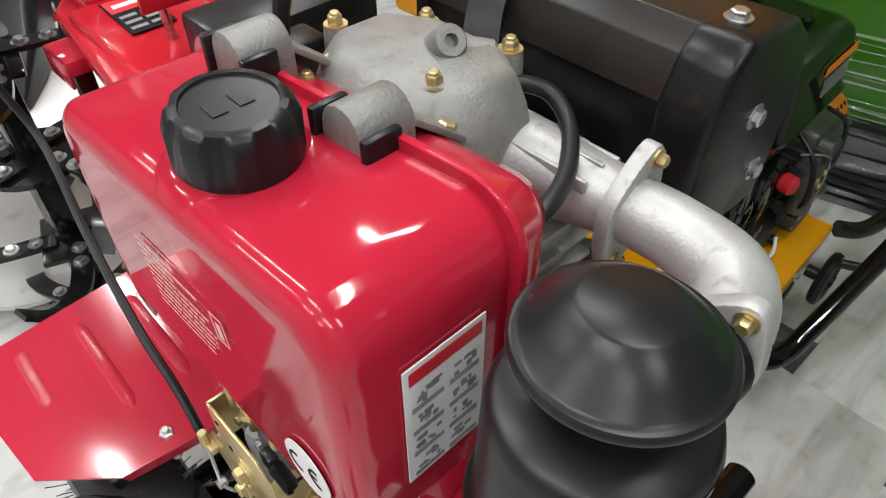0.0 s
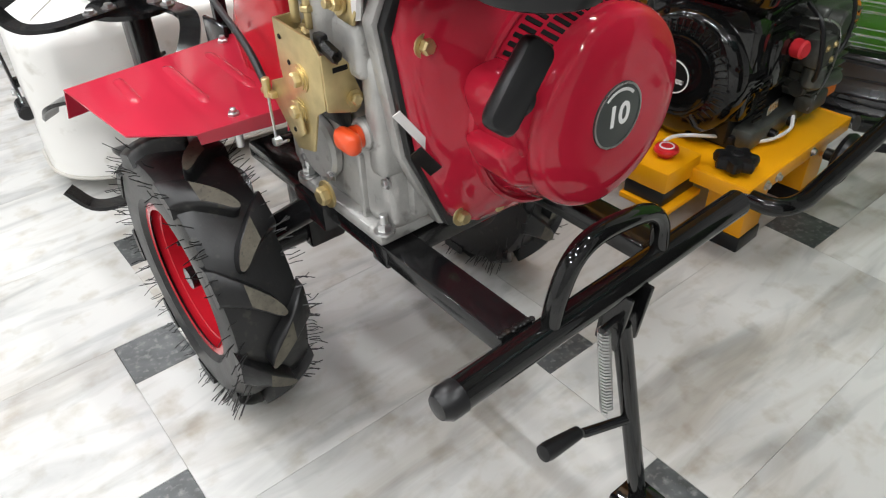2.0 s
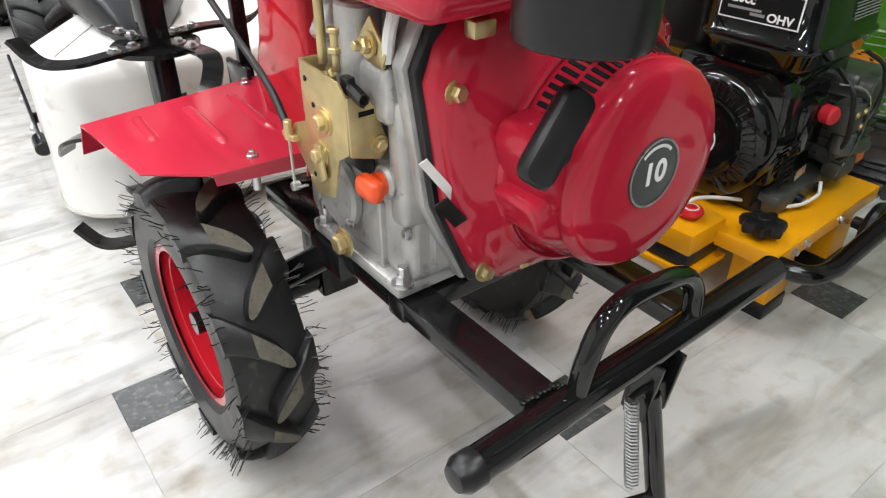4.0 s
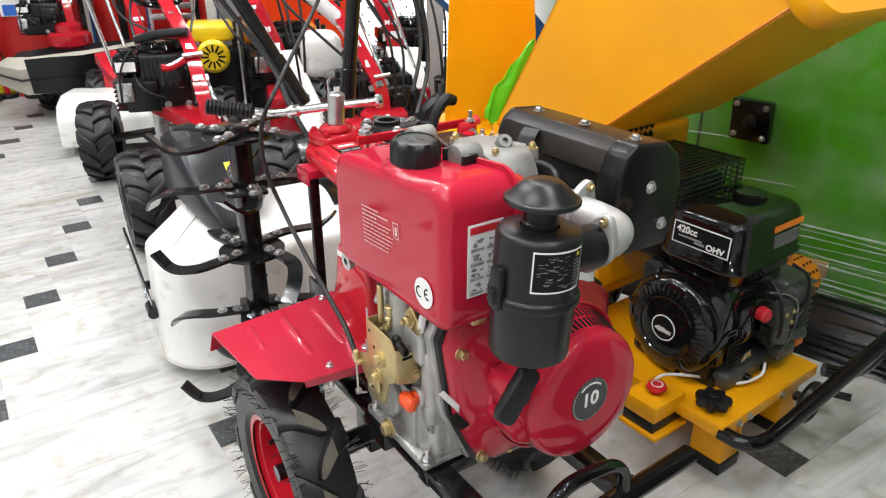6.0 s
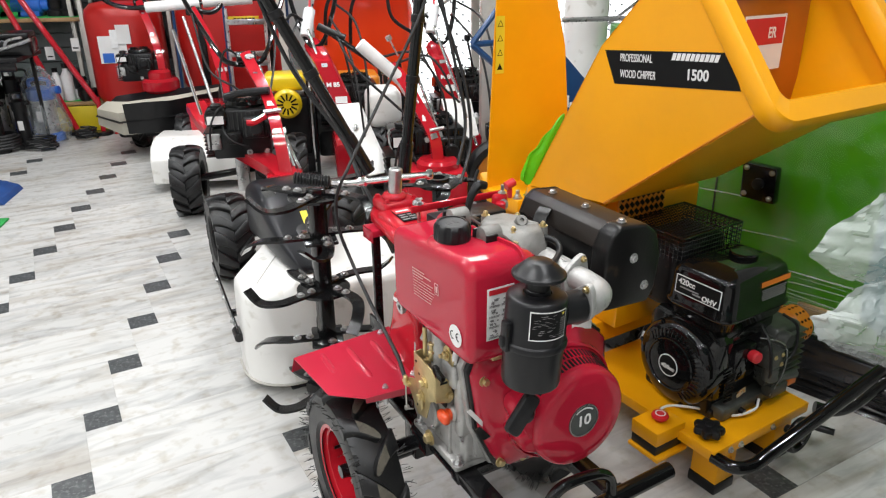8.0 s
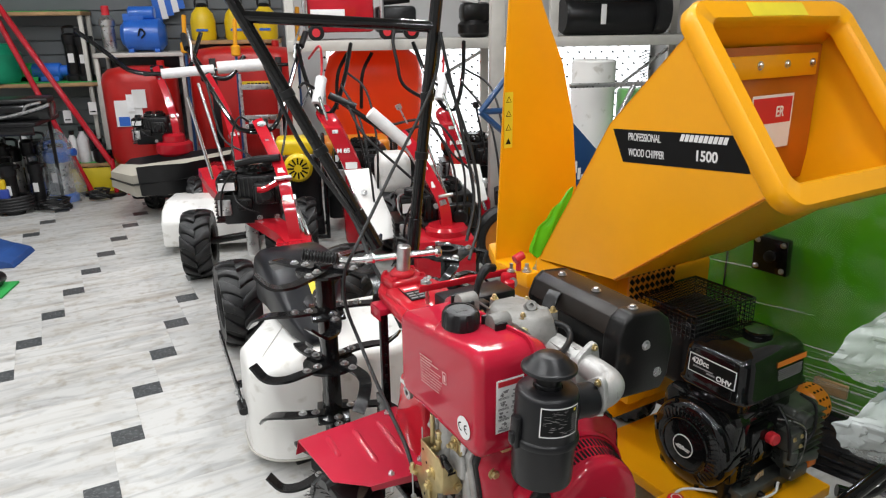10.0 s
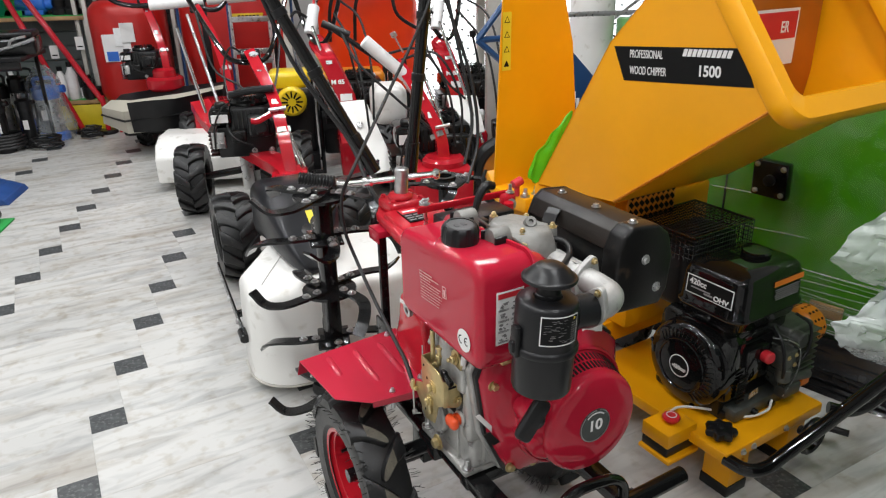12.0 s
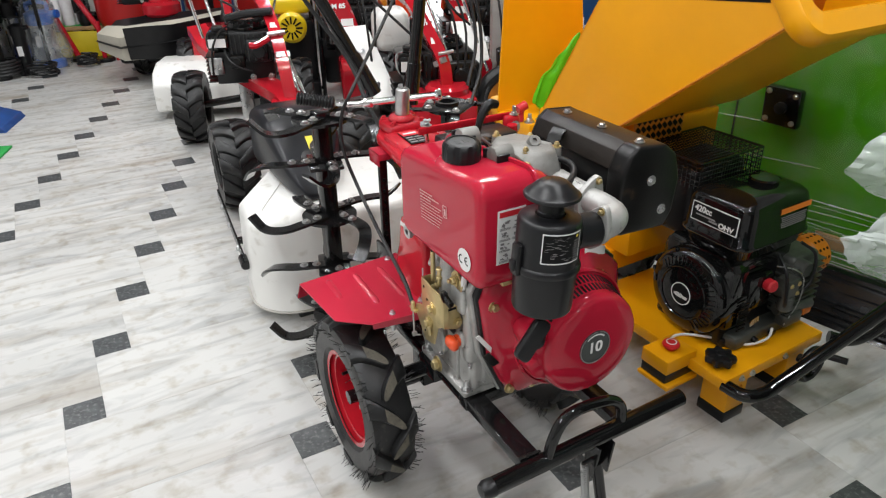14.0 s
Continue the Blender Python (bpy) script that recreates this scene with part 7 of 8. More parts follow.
# yellow pump set behind
YEL2 = mat("bright_yellow", (0.78, 0.54, 0.01), 0.3, coat=0.2)
b = (-0.17, 3.98)
t = thing("water_pump", pose(b[0], b[1], 0), "yellow and black motor pump set on the floor", "pump")
for x in (-0.16, 0.16):
    part("frame", tube([(x, -0.16, 0.02), (x, -0.16, 0.58), (x, 0.16, 0.58), (x, 0.16, 0.02)], 0.012, 8, 4), BLACK, t)
for y in (-0.16, 0.16):
    part("frame", rod((-0.16, y, 0.03), (0.16, y, 0.03), 0.012), BLACK, t)
part("motor", join(box(-0.12, 0.13, -0.06, 0.14, 0.12, 0.5, 0.02), box(-0.14, 0.14, -0.12, 0.12, 0.03, 0.14, 0.01)), MATTE, t, "black pump motor")
part("tank", box(-0.13, 0.12, -0.1, 0.12, 0.54, 0.64, 0.03, 3), YEL2, t, "yellow fuel tank")
part("fan_cover", lathe([(0.088, 0), (0.088, 0.05), (0.07, 0.07), (0, 0.07)], 28, frame_to((0.0, -0.08, 0.47), (0, -0.5, 0.47))[0]), YEL2, t)
for k in range(12):
    a = 2 * math.pi * k / 12
    part("fan_slot", box(0.025, 0.064, -0.005, 0.005, 0.068, 0.073, 0, m=frame_to((0, -0.08, 0.47), (0, -0.5, 0.47))[0] @ Matrix.Rotation(a, 4, "Z")), INK, t)
b = (0.2, 4.15)
t = thing("generator_set", pose(b[0], b[1], 0), "orange and black generator standing behind the tillers", "generator")
for x, y in ((-0.25, -0.15), (-0.25, 0.15), (0.25, -0.15), (0.25, 0.15)):
    part("frame_post", box(x - 0.015, x + 0.015, y - 0.015, y + 0.015, 0, 0.6, 0.004), BLACK, t)
part("motor", join(box(-0.2, 0.2, -0.13, 0.13, 0.08, 0.48, 0.03), rod((-0.22, 0, 0.3), (0.22, 0, 0.3), 0.14, 24, 0.02)), MATTE, t)
part("tank", box(-0.22, 0.22, -0.14, 0.14, 0.5, 0.6, 0.03, 3), ORANGE, t, "orange fuel tank")

# ---- tillers with white shields to the right of the row ----
def shield_tiller(b, pan, colpts, mark):
    t = thing("walking_tractor", pose(b[0], b[1], 0), "red walking tractor with white shield panel", "tiller", "walking tractors")
    for s in (-1, 1):
        wheel(t, s * 0.24 - 0.05, 0.1 + s * 0.08, 0.2, 0.2, 0.11, s, 0.1, BLACK, 12)
    part("gear_case", box(-0.08, 0.08, -0.05, 0.35, 0.12, 0.34, 0.03), RED2, t)
    slat_engine(t, Vector((0.05, 0.45, 0.5)), 0.34, DARKMET)
    part("shield", sheet(at(b, *pan), 0.012, 0.003), WHITE, t, "white shield panel")
    cl = part("column", skin([[p + Vector((-w, 0, 0)) for p in at(b, *colpts)] for w in (-0.042, -0.038, 0.038, 0.042)], False, False), RED2, t, "broad red steering column")
    part("column_back", tube(at(b, *[(x, y + 0.06, z) for x, y, z in colpts]), 0.046, 10, 3), RED2, cl)
    q = at(b, *colpts)
    for k, (mt, w, h) in enumerate(((STEEL, 0.03, 0.018), (PAPER, 0.05, 0.014), (PAPER, 0.06, 0.034))):
        p = q[1].lerp(q[2], 0.1 + 0.42 * k)
        dr = (q[2] - q[1]).normalized()
        if k == 1:
            words(mark, 0.03, plane_at(p + Vector((0, -0.007, 0.004)), (1, 0, 0), -dr) @ pose(0, -0.014, 0.0012), PAPER, cl, "model_mark", 0.0012, "CENTER", 1.1)
            continue
        part("column_sticker", card(w, h, plane_at(p + Vector((0, -0.006, 0.002)), (1, 0, 0), -dr), 0.001), mt, cl)
    return t


s1 = shield_tiller((0.16, 3.35), [(0.079, 3.1, 0.591), (0.213, 3.1, 0.596), (0.326, 2.82, 0.305), (0.215, 2.82, 0.286)], [(0.0, 3.32, 0.86), (0.04, 3.2, 0.8), (0.125, 3.125, 0.6), (0.135, 3.13, 0.5)], "M 85")
s2 = shield_tiller((0.85, 3.4), [(0.655, 3.2, 0.577), (0.818, 3.2, 0.568), (0.825, 3.04, 0.41), (0.681, 3.04, 0.37)], [(0.66, 3.36, 0.83), (0.675, 3.29, 0.78), (0.72, 3.235, 0.62), (0.73, 3.22, 0.5)], "M 80")
for t, b, x0, yb in ((s1, (0.16, 3.35), 0.0, 2.985), (s2, (0.85, 3.4), 0.66, 3.115)):
    part("handlebar", tube(at(b, (x0 - 0.12, 3.7, 1.2), (x0 - 0.08, 3.45, 1.02), (x0 - 0.02, 3.3, 0.88), (x0 + 0.05, 3.3, 0.88), (x0 + 0.12, 3.45, 1.02), (x0 + 0.18, 3.7, 1.2)), 0.012, 10, 6), GLOSS, t, "black tube handlebar")
    part("foam_wrap", rod(*at(b, (x0 - 0.035, 3.32, 0.91), (x0 + 0.0, 3.4, 1.04)), 0.03, 16, 0.004), FOAM, t, "white foam wrap")
    sweeps(t, "cable", [at(b, (x0 - 0.06, 3.4, 1.0), (x0 - 0.12, 3.15, 0.86), (x0 - 0.05, 3.0, 0.7), (x0 + 0.05, 2.98, 0.6)), at(b, (x0 + 0.1, 3.4, 1.0), (x0 + 0.17, 3.1, 0.86), (x0 + 0.2, 2.98, 0.66), (x0 + 0.22, 2.95, 0.4)), at(b, (x0 + 0.14, 3.45, 1.06), (x0 + 0.22, 3.2, 0.98), (x0 + 0.25, 3.05, 0.75), (x0 + 0.24, 3.0, 0.45))], 0.006, HOSE)
    part("shift_rod", rod(*at(b, (x0 + 0.16, 3.05, 0.35), (x0 - 0.02, 3.3, 0.95)), 0.008), CHROME, t)
    part("red_cord", tube(at(b, (x0 - 0.005, 3.39, 1.03), (x0 + 0.005, 3.42, 1.1), (x0 + 0.0, 3.44, 1.2), (x0 - 0.06, 3.6, 1.13)), 0.0065, 8, 5), REDINK, t, "red tying cord")
    part("clutch_lever", tube(at(b, (x0 - 0.03, 3.36, 0.98), (x0 - 0.09, 3.33, 1.02), (x0 - 0.12, 3.3, 1.0)), 0.008, 8, 4), MATTE, t)
    part("shield_bolt", bolt(at(b, (x0 + 0.17, yb, 0.5))[0], (0, -0.7, 0.7), 0.012, 0.006), STEEL, t)
    part("gear_knob", join(rod(*at(b, (x0 + 0.2, 3.2, 0.6), (x0 + 0.15, 3.25, 0.88)), 0.006), rod(*at(b, (x0 + 0.152, 3.25, 0.87), (x0 + 0.148, 3.252, 0.905)), 0.017, 14, 0.006)), MATTE, t)

b = (0.5, 2.6)
t = thing("rear_tine_tiller", pose(b[0], b[1], 0), "red tiller with foam-wrapped bar and white tank", "tiller", "tillers in a row")
for s in (-1, 1):
    wheel(t, s * 0.16, 0.2 + s * 0.06, 0.18, 0.18, 0.09, s, 0.09, BLACK, 13)
part("gear_case", join(box(-0.14, 0.14, -0.12, 0.3, 0.1, 0.38, 0.02), rod((0.02, 0.0, 0.36), (0.02, 0.0, 0.42), 0.1, 24, 0.015)), RED2, t)
column(t, at(b, (0.52, 2.6, 0.38), (0.51, 2.62, 0.5), (0.47, 2.68, 0.6), (0.4, 2.78, 0.74), (0.35, 2.86, 0.8)), 0.036)
part("clamp", rod(*at(b, (0.482, 2.59, 0.555), (0.55, 2.59, 0.565)), 0.008), STEEL, t)
words("PSS", 0.04, plane_at(at(b, (0.44, 2.695, 0.685))[0], (0.32, -0.45, -0.83), (0.92, 0.0, 0.35)) @ pose(-0.03, -0.012, 0.004), PAPER, t, "model_mark", 0.001)
slat_engine(t, at(b, (0.5, 2.83, 0.425))[0], 0.38, MATTE)
part("foam_sleeve", rod(*at(b, (0.2, 2.8, 0.925), (0.385, 2.8, 0.755)), 0.03, 18, 0.004), FOAM, t, "white foam sleeve")
part("bar", rod(*at(b, (0.06, 2.85, 0.98), (0.42, 2.8, 0.72)), 0.012), BLACK, t)
part("white_tank", box(*[v for q in zip(at(b, (0.24, 3.0, 0.48))[0], at(b, (0.42, 3.2, 0.68))[0]) for v in q], 0.05, 4), WHITE, t, "white plastic tank")
part("shift_knob", join(rod(*at(b, (0.33, 2.75, 0.95), (0.37, 2.75, 0.87)), 0.004), rod(*at(b, (0.325, 2.75, 0.96), (0.335, 2.75, 0.94)), 0.014)), STEEL, t)

sweeps(t, "cable", [at(b, (0.1, 2.84, 0.96), (0.16, 2.7, 0.84), (0.3, 2.66, 0.7), (0.46, 2.62, 0.55)), at(b, (0.3, 2.82, 0.86), (0.45, 2.72, 0.88), (0.56, 2.66, 0.7), (0.58, 2.62, 0.45)), at(b, (0.36, 2.86, 0.82), (0.52, 2.75, 0.86), (0.62, 2.68, 0.66), (0.6, 2.62, 0.4))], 0.006, HOSE)
part("shift_rod", rod(*at(b, (0.6, 2.62, 0.35), (0.44, 2.85, 0.85)), 0.008), CHROME, t)
part("grip", rod(*at(b, (0.02, 2.86, 1.0), (0.14, 2.84, 0.945)), 0.017), MATTE, t)
# ---- right side: green machine in film ----
def wrinkled(name, w, h, nx, nz, amp, m, seed, material, parent, label=""):
    rnd = random.Random(seed)
    ph = [(rnd.uniform(0, 6), rnd.uniform(4, 30), rnd.uniform(-6, 6)) for _ in range(7)]
    rows = []
    for j in range(nz + 1):
        row = []
        for i in range(nx + 1):
            u, v = w * i / nx, h * j / nz
            d = sum(amp / (k + 1) * math.sin(p + a * v * 2 + bb * u) for k, (p, a, bb) in enumerate(ph))
            row.append(m @ Vector((u, d, v)))
        rows.append(row)
    return part(name, skin(rows, False, False), material, parent, label, 60)


part("top_panel", box(-0.42, 1.5, 0.06, 0.9, 0.96, 1.02, 0.01), GREENBODY, green)
wrinkled("stretch_film", 1.9, 0.86, 60, 60, 0.004, pose(-0.41, -0.02, 0.15), 3, STRETCH, green, "clear wrinkled stretch film")
fb = part("flange_bearing", prism([(-0.055, 0.56), (0.055, 0.555), (0.05, 0.67), (-0.06, 0.675)], -0.05, -0.012, "y", 0.006), BLACK, green, "square black flange bearing")
part("bearing_boss", lathe([(0, 0), (0.018, 0), (0.018, 0.012), (0.01, 0.016), (0, 0.016)], 18, frame_to((0, -0.05, 0.615), (0, -0.2, 0.615))[0]), DARKMET, fb)
for x, z in ((-0.042, 0.575), (0.038, 0.572), (0.035, 0.655), (-0.045, 0.66)):
    part("bearing_bolt", bolt((x, -0.05, z), (0, -1, 0), 0.006, 0.006), STEEL, fb)
part("pallet", box(-0.42, 1.5, -0.03, 0.9, 0.0, 0.143, 0.01), mat("black_wrapped_base", (0.01, 0.01, 0.011), 0.25, coat=0.3, bump=0.2, fine=20), green, "base wrapped in black film")
wrinkled("black_film", 1.9, 0.17, 70, 18, 0.006, pose(-0.41, -0.125, 0.0, -32), 5, bpy.data.materials["black_wrapped_base"], green)
part("wood_block", box(0.17, 0.27, -0.014, 0.0, 0.2, 0.245, 0.003), WOOD, green, "small wooden block behind the film")
rnd = random.Random(12)
for k in range(20):
    z, x0, lg = (0.16 + 0.013 * k, rnd.uniform(-0.35, 0.25), rnd.uniform(0.5, 1.1)) if k < 16 else (0.45 + 0.11 * (k - 16), rnd.uniform(-0.35, 0.5), rnd.uniform(0.2, 0.45))
    dz = rnd.uniform(-0.02, 0.02)
    part("film_crease", tube([(x0 + lg * f, -0.027 + 0.003 * math.sin(7 * f + k), z + dz * f + 0.006 * math.sin(4 * f + k)) for f in (0, 0.2, 0.4, 0.6, 0.8, 1.0)], rnd.uniform(0.0012, 0.0028), 6, 4, radii=(0.2, 0.8, 1, 0.9, 0.7, 0.2)), CREASE, green)
for k in range(9):
    x0, lg, f0 = rnd.uniform(-0.3, 0.3), rnd.uniform(0.4, 0.9), 0.1 + 0.1 * k
    part("film_crease", tube([(x0 + lg * f, -0.132 + 0.09 * f0, 0.145 * f0 + 0.008 * math.sin(3 * f + k)) for f in (0, 0.25, 0.5, 0.75, 1.0)], rnd.uniform(0.0025, 0.004), 6, 4, radii=(0.2, 0.8, 1, 0.8, 0.2)), GLOSS, green)

# wrapped machine at the right hand, a clear bag hanging off it
b = (0.95, 0.05)
wm = thing("wrapped_machine", pose(b[0], b[1], 0), "teal machine under a crumpled clear plastic bag", "machine")
TEAL = mat("teal_paint", (0.01, 0.09, 0.09), 0.4)
part("stand", join(box(-0.05, 0.25, -0.1, 0.15, 0, 0.78, 0.01)), BLACK, wm)
part("body", box(-0.28, 0.3, -0.02, 0.2, 0.78, 1.05, 0.05, 3), TEAL, wm, "teal painted body")
def bag(outline, y0, seed, name):
    n = 44
    left, right = outline
    off = Vector((seed * 7.3, seed * 3.1, 0))
    rows = []
    for j in range(n + 1):
        v = j / n
        l = Vector((np.interp(v, [p[2] for p in left], [p[0] for p in left]), 0, np.interp(v, [p[2] for p in left], [p[1] for p in left])))
        r = Vector((np.interp(v, [p[2] for p in right], [p[0] for p in right]), 0, np.interp(v, [p[2] for p in right], [p[1] for p in right])))
        row = []
        for i in range(n + 1):
            u = i / n
            q = l.lerp(r, u)
            fold = 0.022 * abs(noise.noise(Vector((q.x * 14, q.z * 9, 0)) + off)) + 0.012 * abs(noise.noise(Vector((q.x * 40, q.z * 30, 2)) + off)) + 0.004 * noise.noise(Vector((q.x * 120, q.z * 120, 5)))
            bulge = 0.03 * math.sin(math.pi * v) * math.sin(math.pi * min(1, u * 1.2))
            edge = 0.006 * noise.noise(Vector((0, v * 14, seed)) + off) * (1 - u)
            row.append(Vector((q.x - b[0] + edge, y0 - bulge - fold + 0.014 - b[1], q.z)))
        rows.append(row)
    return part(name, skin(rows, False, False), FILM, wm, "crumpled clear plastic", 28)


bag(([(0.543, 0.925, 0), (0.5, 0.955, 0.35), (0.5, 0.965, 0.5), (0.527, 0.995, 0.75), (0.58, 1.03, 1)], [(0.7, 0.88, 0), (0.72, 0.95, 0.5), (0.75, 1.09, 1)]), 0.12, 1, "plastic_bag")
bag(([(0.63, 0.79, 0), (0.575, 0.815, 0.2), (0.536, 0.84, 0.4), (0.523, 0.87, 0.6), (0.55, 0.875, 0.8), (0.573, 0.905, 1)], [(0.7, 0.77, 0), (0.74, 0.85, 0.5), (0.72, 0.93, 1)]), 0.125, 2, "plastic_bag_flap")

# ---- back of the shop ----
slat = structure("wall_panel", box(-3.88, -0.25, 6.06, 6.1, 0.0, 2.6, 0), WALLGREY, "grey slatted wall panel")
for k in range(22):
    z = 0.05 + 0.115 * k
    ob = part("slat", box(-3.87, -0.26, 6.04, 6.06, z, z + 0.106, 0.003, 1), WALLGREY, slat)


def shelf(x0, x1, y0, y1, z, material, label, mat_top=None, legs=True):
    s = thing("shelf", pose(x0, y0, 0), label, "shelf", "shelves")
    w, d = x1 - x0, y1 - y0
    part("board", box(0, w, 0, d, z - 0.03, z, 0.003), material, s)
    if mat_top:
        part("mat", box(0.01, w - 0.01, 0.01, d - 0.005, z, z + 0.006, 0.002), mat_top, s)
    if legs:
        for x in (0.0, w - 0.035):
            for y in (0.02, d - 0.05):
                part("upright", box(x, x + 0.03, y, y + 0.03, 0, z - 0.03, 0.002), SHELFW, s)
    return s


shelf(-3.3, -1.74, 5.74, 6.03, 0.875, WOOD, "wooden wall shelf with a green mat", GREENM)
shelf(-3.3, -1.8, 5.74, 6.03, 1.42, WOOD, "wooden wall shelf high on the slatted wall", GREENM)
shelf(-3.3, -1.62, 5.55, 6.03, 0.25, WOOD, "low platform with a green mat", GREENM)
solo("platform_front", box(-2.3, -1.63, 5.53, 5.548, 0.02, 0.215, 0.004), mat("yellow_board", (0.6, 0.46, 0.01), 0.45), "yellow board along the low platform", "board")
shelf(-1.73, -1.05, 5.62, 6.03, 1.1, SHELFW, "grey steel shelf over the red tank")
shelf(-1.02, -0.28, 5.7, 6.03, 1.185, WOOD, "wooden shelf with three yellow sprayers")

# blue receiver and sprayers
t = thing("air_tank", pose(-1.36, 5.8, 1.1), "blue horizontal air tank on the steel shelf", "tank")
part("shell", lathe([(0, -0.17), (0.08, -0.165), (0.12, -0.13), (0.125, 0.13), (0.08, 0.165), (0, 0.17)], 28, Matrix.Translation((0, 0, 0.135)) @ Matrix.Rotation(radians(90), 4, "Y")), BLUE, t)
for s in (-1, 1):
    part("foot", box(s * 0.1 - 0.02, s * 0.1 + 0.02, -0.08, 0.08, 0, 0.03, 0.004), BLUE, t)
part("motor", join(rod((-0.1, 0, 0.3), (0.1, 0, 0.3), 0.055, 18, 0.01), box(-0.14, 0.02, -0.05, 0.05, 0.24, 0.3, 0.01)), BLUE, t)
part("strap", tube([(-0.02, -0.13, 0.13), (0.0, -0.13, 0.18), (0.03, -0.128, 0.15), (0.0, -0.132, 0.11)], 0.007, 6), BLACK, t)
t = thing("filter_housing", pose(-1.62, 5.75, 1.1), "clear and grey water filter housing", "filter")
part("bowl", lathe([(0, 0), (0.04, 0.005), (0.05, 0.02), (0.052, 0.2), (0.06, 0.21), (0.06, 0.25), (0.02, 0.3), (0, 0.3)], 22), STEEL, t)
part("head", rod((0, 0, 0.28), (0, 0, 0.36), 0.03, 14, 0.005), REDINK, t)
YEL = mat("sprayer_yellow", (0.72, 0.5, 0.008), 0.4, coat=0.1)
sp = None
for x in (-0.9, -0.63, -0.4):
    if sp is None:
        sp = thing("sprayer", pose(x, 5.85, 1.185), "yellow knapsack sprayer tank with black cap", "sprayer", "sprayers")
        part("tank", lathe([(0, 0), (0.09, 0), (0.1, 0.02), (0.1, 0.15), (0.085, 0.21), (0.05, 0.25), (0.045, 0.26), (0, 0.26)], 24), YEL, sp)
        part("cap", lathe([(0, 0.255), (0.045, 0.255), (0.05, 0.275), (0.03, 0.29), (0, 0.29)], 20), MATTE, sp)
        part("print_bar", box(-0.045, 0.045, -0.1035, -0.098, 0.07, 0.09, 0.001), BLUE, sp)
        part("handle", tube([(-0.05, 0, 0.26), (-0.04, 0, 0.32), (0.04, 0, 0.32), (0.05, 0, 0.26)], 0.009, 8), MATTE, sp)
    else:
        copy_thing(sp, pose(x, 5.85, 1.185))

# red pressure vessels
def vessel(x, y, w, z0, z1, label, d=0.5, papers=False):
    t = thing("pressure_vessel", pose(x, y, 0), label, "pressure vessel", "pressure vessels")
    h = z1 - z0
    rows = []
    for f, g in ((0, 0.5), (0.02, 0.78), (0.07, 0.93), (0.14, 1.0), (0.86, 1.0), (0.93, 0.95), (0.98, 0.8), (1.0, 0.5)):
        rows.append([Vector((px, py, z0 + h * f)) for px, py in round_rect(w * g, d * g, min(w, d) * g * 0.42, 6)])
    body = part("body", skin(rows), REDTANK, t, angle=60)
    for sx in (-1, 1):
        for sy in (-1, 1):
            part("leg", rod((sx * w * 0.3, sy * d * 0.35, 0), (sx * w * 0.3, sy * d * 0.3, z0 + 0.1), 0.013), REDTANK, t)
    part("leg_brace", rod((-w * 0.3, -d * 0.35, 0.012), (w * 0.3, -d * 0.35, 0.012), 0.012), REDTANK, t)
    part("lug", join(rod((w * 0.3, 0, z1 - 0.04), (w * 0.3, 0, z1 + 0.04), 0.03, 14)), REDTANK, t)
    if papers:
        for lay, (px, pz, pw, ph, mt) in enumerate(((-0.06, 0.66, 0.2, 0.2, PAPER), (-0.1, 0.6, 0.08, 0.07, BLUE), (0.03, 0.77, 0.1, 0.14, PAPER), (-0.04, 0.74, 0.05, 0.13, FOAM))):
            part("paper", box(px - pw / 2, px + pw / 2, -d / 2 - 0.008 - 0.004 * lay, -d / 2 - 0.004 - 0.004 * lay, pz - ph / 2, pz + ph / 2, 0), mt, body)
    return t


vessel(-1.4, 5.62, 0.56, 0.2, 1.0, "red steel pressure vessel with papers taped on", 0.5, True)
v2 = vessel(-0.58, 5.62, 0.86, 0.25, 1.14, "wide red vessel with black straps", 0.5)
for x in (-0.22, 0.28):
    part("strap", box(x - 0.025, x + 0.025, -0.262, -0.252, 0.34, 1.06, 0.002), MATTE, v2)
part("yellow_band", box(-0.02, 0.22, -0.262, -0.254, 0.83, 0.88, 0.001), YEL, v2)
part("band_print", join(*[box(0.03 + 0.028 * k, 0.05 + 0.028 * k, -0.266, -0.262, 0.843, 0.867, 0) for k in range(6)]), INK, v2)
cart = thing("sack_truck", pose(-0.45, 5.1, 0), "bare aluminium sack truck", "hand truck")
for x in (-0.14, 0.14):
    part("rail", rod((x, 0, 0.02), (x, 0.1, 0.95), 0.013), STEEL, cart)
for z in (0.3, 0.55, 0.62, 0.85):
    part("rung", box(-0.14, 0.14, 0.1 * z - 0.01, 0.1 * z + 0.012, z - 0.02, z + 0.02, 0.002), STEEL, cart)

# yellow caps on handles in front
for x, y, z in ((-0.98, 5.2, 1.13), (-0.62, 5.2, 1.1), (-0.15, 4.6, 1.17)):
    t = thing("lever_handle", pose(x, y, 0), "upright steel lever with yellow plastic head", "lever", "yellow-headed levers")
    part("rod", rod((0, 0, 0), (0.02, 0, z), 0.011), NAVY, t)
    part("head", join(rod((0.02, 0, z - 0.02), (0.02, 0, z + 0.06), 0.035, 14, 0.01), rod((0.02, 0, z + 0.05), (0.035, 0, z + 0.25), 0.016, 12, 0.005)), mat("amber_plastic", (0.75, 0.33, 0.01), 0.35), t)

